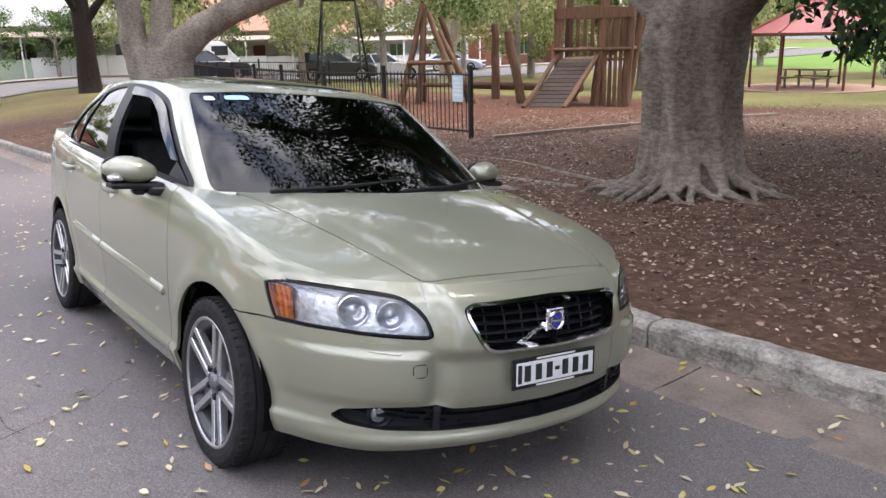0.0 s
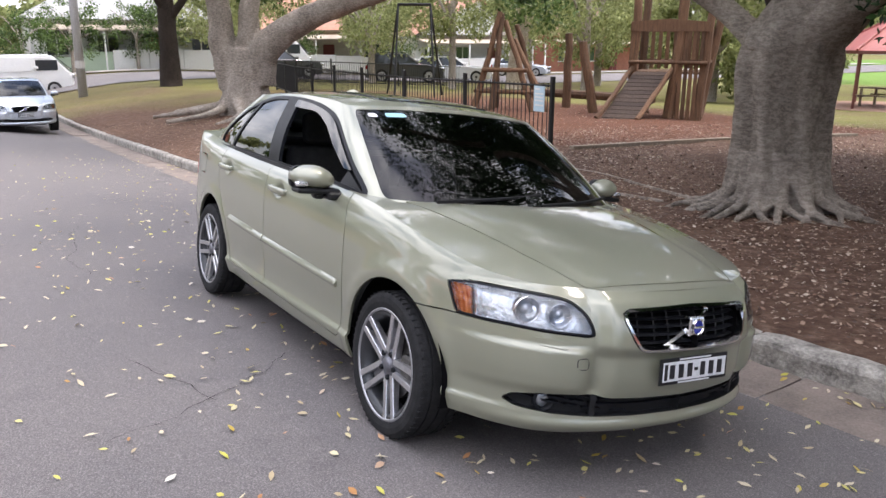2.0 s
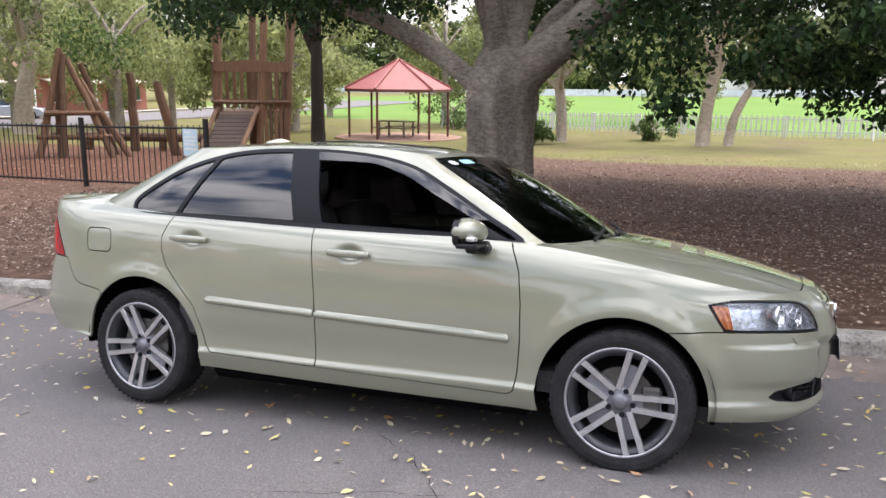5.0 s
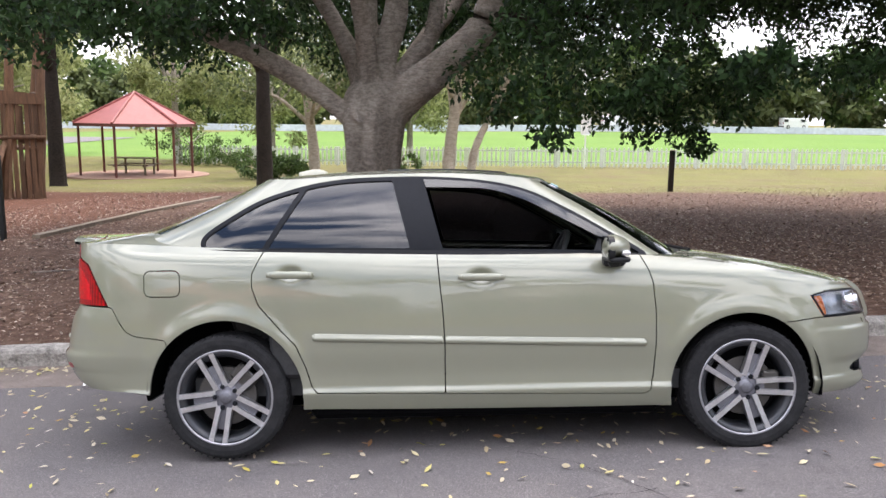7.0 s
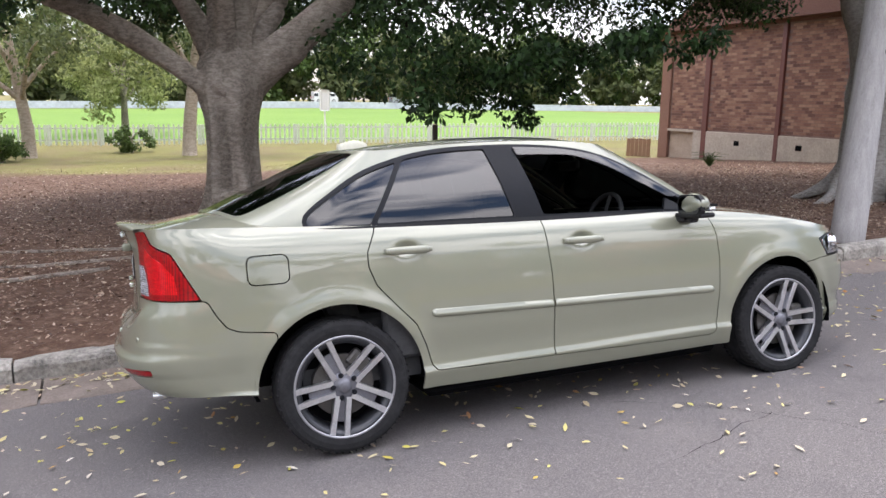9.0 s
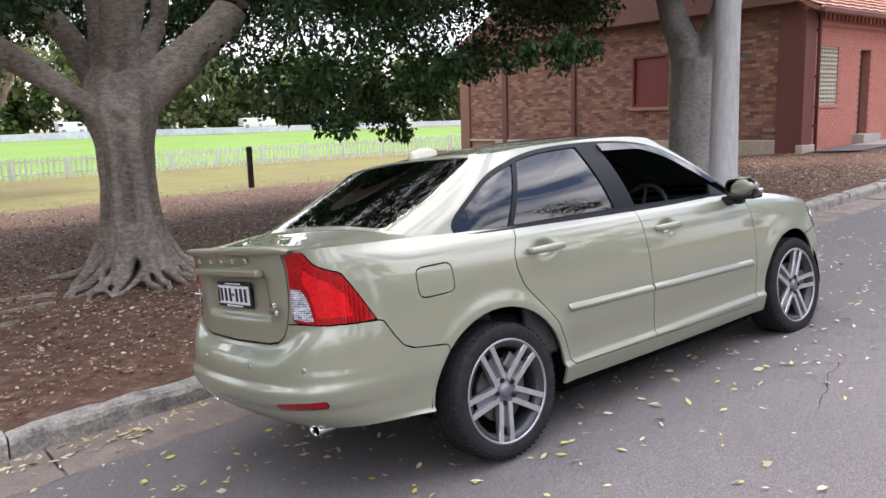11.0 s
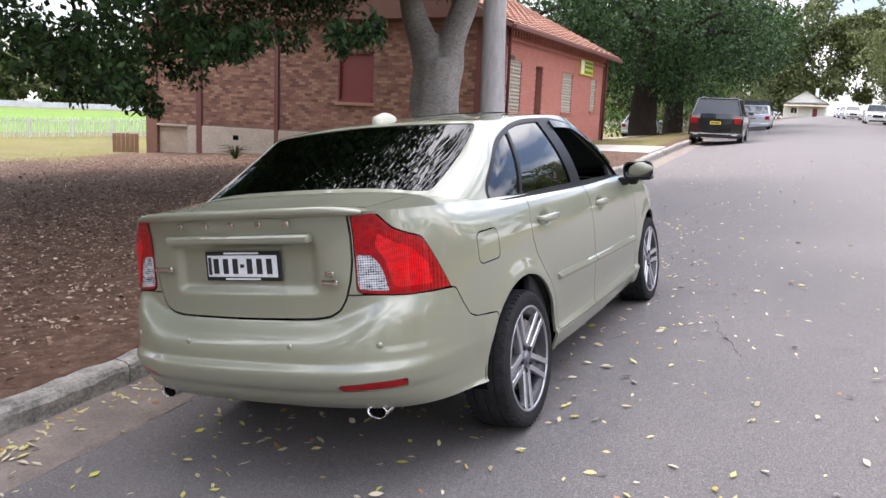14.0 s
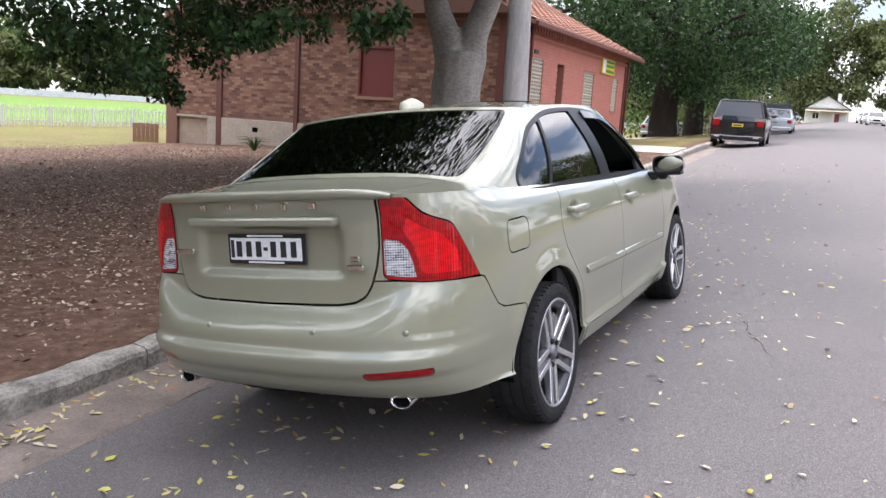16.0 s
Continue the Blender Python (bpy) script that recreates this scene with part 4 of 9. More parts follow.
def build_headlamp(L, M, sgn):
    """Clear lens over a housing with amber corner, two round lamps and a chrome bezel."""
    V, T = L
    inner = V.copy()
    inner[:, :3] -= V[:, -3:] * 0.055
    housing = tagged(panel("headlamp", M((inner, T)), REFLECTOR, CAR, "clear headlamp with amber corner light", flange=-0.045))
    panel("lens", M(L), CLEAR, housing, flange=0.004)
    rim = clip(clip(L, lambda W: -lamp_edge(W, V, T), -1), lambda W: lamp_edge(W, V, T) - 0.0075, -1)
    amber = clip(L, lambda W: np.maximum(W[:, 0] - 1.768 - 0.25 * (0.72 - W[:, 2]), W[:, 2] - 0.772), -1)
    A = amber[0].copy()
    A[:, :3] -= A[:, -3:] * 0.03
    panel("indicator_light", M((A, amber[1])), AMBER, housing, "amber indicator light")
    panel("gasket", M(rim), BLACK_GLOSS, housing, lift=0.0015, flange=0.006)
    for y, r, z in ((0.645, 0.050, 0.718), (0.550, 0.046, 0.710)):
        near = V[np.argmin((np.abs(V[:, 1]) - y) ** 2 + (V[:, 2] - z) ** 2)]
        d = Vector((0.93, -0.36, 0.0)).normalized()
        c = Vector(near[:3]) - Vector(near[-3:]) * 0.018
        q = d.to_track_quat("Y", "Z").to_matrix().to_4x4()
        mm = Matrix.Translation(c) @ q
        bm = lathe([(r * 0.99, -0.05), (r * 1.05, -0.004), (r * 0.97, 0.0), (r * 0.9, -0.012), (r * 0.75, -0.03), (0.001, -0.045)], 28)
        bmesh.ops.transform(bm, matrix=mm, verts=bm.verts)
        if sgn == -1:
            bmesh.ops.scale(bm, vec=(1, -1, 1), verts=bm.verts)
        part("lamp_bowl", bm, BOWL, housing, smooth=True)
        bm = lathe([(r * 0.45, -0.04), (r * 0.50, -0.026), (r * 0.40, -0.014), (0.001, -0.008)], 24)
        bmesh.ops.transform(bm, matrix=mm, verts=bm.verts)
        if sgn == -1:
            bmesh.ops.scale(bm, vec=(1, -1, 1), verts=bm.verts)
        part("projector_lens", bm, PROJECTOR, housing, smooth=True)


def lamp_edge(W, V, T):
    """Distance of points to the rim of a cut surface."""
    e = {}
    for a, b, c in T:
        for k in ((a, b), (b, c), (c, a)):
            e[k] = 1
    rim = np.array([V[a][:3] for a, b in e if (b, a) not in e])
    return np.min(np.linalg.norm(W[:, None, :3] - rim[None], axis=2), axis=1)


def build_tail(L, M, sgn):
    V, T = L
    lens = panel("tail_lamp", M(L), RED_LENS, CAR, "red tail lamp with clear reversing section", flange=0.012, lift=0.004)
    clear = clip(L, sdf([(0.529, 0.822), (0.529, 0.956), (0.585, 0.948), (0.615, 0.915), (0.630, 0.870), (0.642, 0.812)], 1, 2), -1)
    panel("reversing_lens", M(clear), REVERSE_LENS, lens, "clear ribbed reversing light", lift=0.0065, flange=0.003)
    rim = clip(L, lambda W: lamp_edge(W, V, T) - 0.0035, -1)
    panel("gasket", M(rim), BLACK_GLOSS, lens, lift=0.0015, flange=0.004)
    inner = clip(L, sdf([(0.66, 0.825), (0.76, 0.82), (0.755, 0.90), (0.72, 0.965), (0.66, 1.0), (0.615, 1.03), (0.60, 0.985), (0.635, 0.93)], 1, 2), -1)
    panel("stop_light", M(inner), RED_BRIGHT, lens, lift=0.0062, flange=0.002)


def build_nose(side, grille, intake):
    """Grille with chrome frame, slats and emblem, the lower intake, fog lamps and the front plate."""
    gr = clip(side, grille, -1)
    back = gr[0].copy()
    back[:, :3] -= back[:, -3:] * 0.06
    g = panel("grille", both((back, gr[1])), VOID, CAR, "black grille with chrome frame and emblem", flange=-0.06)
    rim = clip(gr, lambda W: -grille(W) - 0.010, -1)
    panel("grille_frame", both(rim), CHROME, g, "chrome grille frame", lift=0.006, flange=0.03)
    fx = lambda y, z: float(np.interp(abs(y), [0, 0.2, 0.36, 0.5], [2.205, 2.19, 2.145, 2.08])) + float(front_x(z)) - 2.195 + 0.012
    for z in (0.622, 0.651, 0.680, 0.708, 0.736):
        w = 0.282 + (z - 0.60) * 0.36
        bm = bmesh.new()
        pts = [(fx(y, z) - 0.022, y, z) for y in np.linspace(-w, w, 21)]
        rows = [[bm.verts.new((p[0] + a, p[1], p[2] + b)) for a, b in ((0.006, 0.0035), (0.012, 0), (0.006, -0.0035), (-0.02, -0.003), (-0.02, 0.003))] for p in pts]
        for u, v in zip(rows, rows[1:]):
            for k in range(5):
                bm.faces.new((u[k], v[k], v[(k + 1) % 5], u[(k + 1) % 5]))
        bmesh.ops.recalc_face_normals(bm, faces=bm.faces)
        part("slat", bm, BLACK_GLOSS, g)
    for y in np.linspace(-0.25, 0.25, 8):
        bm = tube([(fx(y, z) - 0.03, y, z) for z in np.linspace(0.607, 0.754, 5)], 0.0035, 6)
        part("grille_bar", bm, BLACK, g)
    # the slanting chrome bar and its square emblem
    a, b = np.array([-0.155, 0.602]), np.array([0.155, 0.760])
    bm = bmesh.new()
    rows = []
    for t in np.linspace(0, 1, 13):
        y, z = a + (b - a) * t
        x = fx(y, z) - 0.008
        rows.append([bm.verts.new((x + q, y + dy, z + dz)) for q, dy, dz in ((0, -0.004, 0.011), (0.006, 0, 0), (0, 0.004, -0.011), (-0.012, 0, 0))])
    for u, v in zip(rows, rows[1:]):
        for k in range(4):
            bm.faces.new((u[k], v[k], v[(k + 1) % 4], u[(k + 1) % 4]))
    bmesh.ops.recalc_face_normals(bm, faces=bm.faces)
    part("slanting_bar", bm, CHROME, g, "slanting chrome bar")
    e = part("emblem", box(2.178, 2.223, -0.039, 0.039, 0.643, 0.721, 0.008, segs=2), CHROME, g, "square chrome and blue emblem")
    bm = lathe([(0.001, 0.006), (0.026, 0.004), (0.028, 0.0), (0.028, -0.005)], 28)
    bmesh.ops.transform(bm, matrix=Matrix.Translation((2.2235, 0, 0.682)) @ pose(0, 0, 0, 0, 0, -90), verts=bm.verts)
    part("disc", bm, EMBLEM_BLUE, e)
    bm = lathe([(0.026, 0.004), (0.029, 0.009), (0.032, 0.008), (0.033, 0.0)], 28)
    bmesh.ops.transform(bm, matrix=Matrix.Translation((2.2235, 0, 0.682)) @ pose(0, 0, 0, 0, 0, -90), verts=bm.verts)
    part("ring", bm, CHROME, e)
    part("badge_bar", box(2.224, 2.2315, -0.023, 0.023, 0.677, 0.687, 0.002), CHROME, e)
    it = clip(side, intake, -1)
    back = it[0].copy()
    back[:, :3] -= back[:, -3:] * 0.035
    k = panel("lower_intake", both((back, it[1])), BLACK, CAR, "black lower intake with fog lamps", flange=-0.035)
    for z0 in (0.350, 0.370, 0.391):
        S = clip(it, lambda W: np.abs(W[:, 2] - z0 - 0.045 * sstep(np.abs(W[:, 1]), 0.3, 0.75)) - 0.0035, -1)
        mid = clip(S, lambda W: np.abs(W[:, 1]) - 0.392, -1)
        for E in (mid, flip_y(mid)):
            panel("intake_slat", E, BLACK_GLOSS, k, lift=-0.012, flange=0.018)
        for E in (clip(S, lambda W: np.abs(W[:, 1]) - 0.392, 1), flip_y(clip(S, lambda W: np.abs(W[:, 1]) - 0.392, 1))):
            panel("side_slat", E, BLACK_GLOSS, k, lift=-0.012, flange=0.018)
    S = clip(it, lambda W: np.abs(np.abs(W[:, 1]) - 0.405) - 0.012, -1)
    for E in (S, flip_y(S)):
        panel("intake_divider", E, BLACK, k, lift=-0.006, flange=0.02)
    for s in (-1, 1):
        j = np.argmin((it[0][:, 1] + 0.575) ** 2 + (it[0][:, 2] - 0.374) ** 2)
        c, nn = Vector(it[0][j, :3]), Vector(it[0][j, -3:])
        c.y, nn.y = c.y * -s, nn.y * -s
        mm = Matrix.Translation(c - nn * 0.028) @ Vector((0.95, 0.3 * s, 0)).to_track_quat("Y", "Z").to_matrix().to_4x4()
        for name, prof, mt in (("fog_lamp", [(0.044, -0.02), (0.044, 0.010), (0.037, 0.012), (0.029, -0.012)], BLACK_GLOSS), ("fog_lens", [(0.030, -0.008), (0.020, -0.002), (0.001, 0.0)], PROJECTOR)):
            bm = lathe(prof, 28)
            bmesh.ops.transform(bm, matrix=mm, verts=bm.verts)
            part(name, bm, mt, k, smooth=True)
    # square tow-eye cover and the lamp washer lids: thin raised outlines
    for y, z, w, h in ((-0.485, 0.545, 0.05, 0.045),):
        j = np.argmin((side[0][:, 1] - y) ** 2 + (side[0][:, 2] - z) ** 2 + (side[0][:, 0] < 1) * 9)
        f = sdf(round_rect(abs(y) - w / 2, abs(y) + w / 2, z - h / 2, z + h / 2, 0.008), 1, 2, lambda V: V[:, 0] > 1.2)
        S = clip(clip(side, f, -1), lambda W: -f(W) - 0.003, -1)
        panel("tow_cover_joint", S, BLACK, CAR, lift=0.0008, flange=0.002)
    f = sdf([(0.535, 0.592), (0.620, 0.600), (0.640, 0.630), (0.520, 0.622)], 1, 2, lambda V: V[:, 0] > 1.2)
    for S in (clip(side, f, -1), flip_y(clip(side, f, -1))):
        panel("washer_lid", S, PAINT, CAR, lift=0.004, flange=0.004)
    plate(CAR, Matrix.Translation((2.240, 0.0, 0.518)) @ pose(0, 0, 0, 86, 0, 90), 0.86)
    part("plate_bracket", box(2.19, 2.238, -0.15, 0.15, 0.48, 0.56, 0.004), BLACK, CAR)


def plate(parent, m, tall=1.0):
    """A number plate: black frame, white sheet, seven dark bars for the signs on it."""
    m = m @ Matrix.Diagonal((1, tall, 1, 1))
    bm = box(-0.194, 0.194, -0.060, 0.060, -0.008, 0.0, 0.003)
    bmesh.ops.transform(bm, matrix=m, verts=bm.verts)
    p = part("number_plate", bm, BLACK, parent, "white number plate in a black frame")
    bm = box(-0.180, 0.180, -0.044, 0.044, 0.0, 0.003, 0.001)
    bmesh.ops.transform(bm, matrix=m, verts=bm.verts)
    part("plate_sheet", bm, PLATE_WHITE, p)
    for x in (-0.132, -0.082, -0.032, 0.042, 0.092, 0.142):
        bm = box(x - 0.0135, x + 0.0135, -0.031, 0.031, 0.003, 0.005)
        bmesh.ops.transform(bm, matrix=m, verts=bm.verts)
        part("plate_bar", bm, PLATE_INK, p)
    for x0, x1, y0, y1 in ((-0.006, 0.014, -0.006, 0.008), (-0.174, -0.158, -0.036, 0.036)):
        bm = box(x0, x1, y0, y1, 0.003, 0.005)
        bmesh.ops.transform(bm, matrix=m, verts=bm.verts)
        part("plate_bar", bm, PLATE_INK, p)
    for y in (0.0525, -0.0525):
        bm = box(-0.09, 0.09, y - 0.0035, y + 0.0035, 0.0, 0.0015)
        bmesh.ops.transform(bm, matrix=m, verts=bm.verts)
        part("frame_bar", bm, PLATE_WHITE, p)


def build_cabin():
    S, roof_edge = cabin_surface()
    dlo_out = [(-1.40, 1.056), (-1.142, 1.048), (-0.716, 1.042), (-0.276, 1.030), (0.135, 1.018), (0.53, 1.004), (0.85, 0.988), (0.64, 1.128), (0.44, 1.246), (0.25, 1.342), (0.03, 1.396), (-0.26, 1.423), (-0.60, 1.425), (-0.80, 1.410), (-0.975, 1.374), (-1.150, 1.316), (-1.325, 1.215), (-1.43, 1.140), (-1.446, 1.085)]
    out = sdf(rounded(dlo_out, 4), 0, 2, lambda V: (V[:, 3] > 1.9) & (V[:, 3] < 8.3))
    ws = sdf(round_rect(-2, 2.02, 0.02, 0.955, 0.09), 3, 4)
    rw = sdf([(14, 0.05), (8.42, 0.05), (8.30, 0.07), (8.25, 0.12), (7.98, 0.88), (7.97, 0.93), (8.02, 0.96), (8.15, 0.968), (14, 0.965)], 3, 4)
    shell = clip(clip(clip(S, out, 1), ws, 1), rw, 1)
    panel("pillar_frame", both(shell), PAINT, CAR, flange=0.03)
    W = clip(S, ws, -1)
    pane = panel("windscreen", both(W), SCREEN, CAR, "tinted windscreen with stickers", lift=-0.003, flange=0.005)
    panel("screen_border", both(clip(W, lambda V: -np.maximum(ws(V), np.maximum(0.10 - V[:, 4], V[:, 4] - 0.93) - 0.02 + 0 * V[:, 3]) - 0.03, -1)), BLACK_GLOSS, CAR, lift=-0.009, flange=0.002)
    R = clip(S, rw, -1)
    panel("rear_window", both(R), REAR_GLASS, CAR, "black tinted rear window", lift=-0.003, flange=0.005)
    panel("rear_window_border", both(clip(R, lambda V: -rw(V) - 0.05, -1)), BLACK_GLOSS, CAR, lift=-0.007, flange=0.002)
    # side windows
    glass = clip(S, out, -1, 0.0)
    qline = lambda V: -((V[:, 0] + 1.115) - 0.62 * (V[:, 2] - 1.06))      # behind the rear door glass
    bpil = lambda V: V[:, 0] + 0.195 + 0.26 * (V[:, 2] - 1.03)
    inset = lambda w: (lambda V: out(V) + w)
    for sgn in (1, -1):
        M = (lambda X: X) if sgn == 1 else flip_y
        bars = lambda V: np.minimum(np.abs(qline(V)) - 0.015, np.abs(bpil(V) + 0.085) - 0.082)
        fr = clip(glass, lambda V: np.minimum(-out(V) - 0.021, bars(V)), -1)
        panel("window_frame", M(fr), BLACK_GLOSS, CAR, "black window surround", flange=0.02, lift=0.001)
        clear = clip(clip(glass, inset(0.021), -1), bars, 1)
        rear_q = clip(clear, qline, 1)
        rear_d = clip(clip(clear, qline, -1), lambda V: bpil(V) + 0.085, -1)
        front_d = clip(clear, lambda V: bpil(V) + 0.085, 1)
        panel("quarter_window", M(rear_q), TINT, CAR, "dark tinted quarter glass", lift=-0.006, flange=0.004)
        panel("rear_side_window", M(rear_d), TINT, CAR, "dark tinted side window", lift=-0.006, flange=0.004)
        if sgn == -1:
            panel("front_side_window", M(front_d), TINT, CAR, "dark tinted side window", lift=-0.006, flange=0.004)
        else:
            vis = clip(front_d, lambda V: soft(V[:, 0], [(-0.3, 1.362), (0.0, 1.350), (0.2, 1.295), (0.4, 1.192), (0.6, 1.088)]) - V[:, 2], -1)
            panel("weather_visor", M(vis), TINT, CAR, "smoked weather visor over the open window", lift=0.012, flange=0.004)
        f = lambda V: np.maximum(np.abs(V[:, 2] - soft(V[:, 0], [(-1.42, 1.050), (-0.7, 1.037), (0.1, 1.013), (0.84, 0.983)])) - 0.015, np.maximum(-1.40 - V[:, 0], V[:, 0] - 0.83))
        panel("belt_trim", M(clip(S, f, -1)), BLACK, CAR, "black belt line trim", lift=0.012, flange=0.03)
    roof_c = lambda x: soft(x, [(-1.19, 1.454), (-0.9, 1.477), (-0.6, 1.488), (-0.3, 1.488), (0, 1.475), (0.2, 1.454), (0.36, 1.430)])
    roof = top_surface(roof_edge, -1.19, 0.36, roof_c, 2.6, 60, 34)
    hole = sdf(round_rect(-1, 0.37, -0.52, 0.17, 0.04), 1, 0)
    panel("roof", both(clip(roof, hole, 1, 0.003)), PAINT, CAR)
    panel("sunroof", both(clip(roof, hole, -1, 0.003)), DARK_GLASS, CAR, "dark glass sunroof", lift=0.006, flange=0.012)
    lin = roof[0].copy()
    lin[:, 2] -= 0.035
    lin[:, -3:] *= -1
    panel("headliner", both((lin, roof[1][:, ::-1])), HEADLINER, CAR, "pale fabric headliner")
    # blunt roof aerial fin
    bm = bmesh.new()
    rows = []
    for t in np.linspace(0, 1, 8):
        w, h = 0.032 * (1 - 0.35 * t), 0.058 * math.sin(min(1, 0.25 + t) * math.pi * 0.62) * (1 - 0.25 * t)
        x = -0.90 - 0.17 * t
        z0 = float(roof_c(x)) - 0.004
        rows.append([bm.verts.new((x, w * math.cos(a), z0 + max(h, 0.004) * math.sin(a) ** 0.7)) for a in np.linspace(0, math.pi, 9)])
    for u, v in zip(rows, rows[1:]):
        for k in range(8):
            bm.faces.new((u[k], u[k + 1], v[k + 1], v[k]))
    bm.faces.new(rows[0])
    bm.faces.new(rows[-1][::-1])
    bmesh.ops.recalc_face_normals(bm, faces=bm.faces)
    part("roof_aerial", bm, plain("cream_fin", (0.48, 0.47, 0.38), 0.4), CAR, "pale cream roof aerial fin", smooth=True)
    # stickers at the top of the windscreen
    for y0, y1, col in ((-0.56, -0.515, "PLATE"), (-0.47, -0.36, "BLUE")):
        f = sdf([(-y0, 0.855), (-y1, 0.855), (-y1, 0.905), (-y0, 0.905)], 1, 4)
        mt = PLATE_WHITE if col == "PLATE" else plain("pale_blue_sticker", (0.35, 0.62, 0.72), 0.4)
        panel("sticker", clip(W, f, -1), mt, pane, lift=0.0015, flange=0.001)
    # wiper arms
    for pts in ([(1.13, -0.55, 1.005), (1.10, -0.2, 1.018), (1.06, 0.12, 1.04)], [(1.155, 0.05, 1.0), (1.11, 0.35, 1.015), (1.02, 0.6, 1.035)]):
        part("wiper", tube(smooth_line(pts, 6), 0.009, 6), BLACK, CAR)


def build_mirror(sgn):
    bm = bmesh.new()
    rows = []
    for t in np.linspace(0, 1, 12):
        w = math.sin(math.pi * (0.10 + 0.86 * t)) ** 0.55
        y = 0.865 + 0.20 * t
        rows.append([bm.verts.new((0.640 + 0.03 * t * -1 + 0.092 * w * (math.cos(a) if math.cos(a) > 0 else 0.55 * math.cos(a)), y, 1.035 + 0.012 * t + (0.066 if math.sin(a) > 0 else 0.050) * w * math.sin(a))) for a in np.linspace(0, 2 * math.pi, 19)[:-1]])
    for u, v in zip(rows, rows[1:]):
        for k in range(18):
            bm.faces.new((u[k], u[(k + 1) % 18], v[(k + 1) % 18], v[k]))
    bm.faces.new(rows[0])
    bm.faces.new(rows[-1])
    bmesh.ops.recalc_face_normals(bm, faces=bm.faces)
    bmesh.ops.scale(bm, vec=(1, -sgn, 1), verts=bm.verts)
    if sgn == 1:
        bmesh.ops.reverse_faces(bm, faces=bm.faces)
    bmesh.ops.recalc_face_normals(bm, faces=bm.faces)
    mir = part("door_mirror", bm, PAINT, CAR, "body-coloured door mirror on a black foot", smooth=True)
    bm = box(0.60, 0.70, 0.83, 1.05, 0.972, 0.999, 0.011, segs=2)
    add_box(bm, 0.60, 0.71, 0.76, 0.90, 0.945, 0.985, 0.012)
    add_box(bm, 0.615, 0.675, 0.90, 0.955, 0.945, 0.98, 0.012)
    bmesh.ops.scale(bm, vec=(1, -sgn, 1), verts=bm.verts)
    bmesh.ops.recalc_face_normals(bm, faces=bm.faces)
    part("mirror_foot", bm, BLACK, mir)
    for name, mat, x0, x1, ins in (("mirror_bezel", BLACK, 0.594, 0.622, 0.0), ("mirror_glass", MIRROR_DARK, 0.590, 0.5955, 0.012)):
        o = round_rect(0.870 + ins, 1.064 - ins, 0.984 + ins, 1.098 - ins, 0.042 - ins * 0.7, 6)
        bm = bmesh.new()
        v0, v1 = [[bm.verts.new((x, -sgn * y, z)) for y, z in o] for x in (x0, x1)]
        for i in range(len(o)):
            j = (i + 1) % len(o)
            bm.faces.new((v0[i], v0[j], v1[j], v1[i]))
        bm.faces.new(v0)
        bm.faces.new(v1)
        bmesh.ops.recalc_face_normals(bm, faces=bm.faces)
        part(name, bm, mat, mir)
    bm = box(0.655, 0.698, 1.0, 1.058, 1.005, 1.03, 0.010, segs=2)
    bmesh.ops.scale(bm, vec=(1, -sgn, 1), verts=bm.verts)
    bmesh.ops.recalc_face_normals(bm, faces=bm.faces)
    part("side_repeater", bm, REFLECTOR, mir, "clear side repeater")
    # black triangle between mirror and pillar
    bm = bmesh.new()
    a = [bm.verts.new((x, -sgn * y, z)) for x, y, z in ((0.86, 0.762, 0.955), (0.55, 0.80, 0.968), (0.60, 0.752, 1.085))]
    bm.faces.new(a)
    r = bmesh.ops.extrude_face_region(bm, geom=bm.faces[:])
    bmesh.ops.translate(bm, vec=(0, sgn * 0.02, 0), verts=[v for v in r["geom"] if isinstance(v, bmesh.types.BMVert)])
    bmesh.ops.recalc_face_normals(bm, faces=bm.faces)
    part("mirror_sail", bm, BLACK, mir)


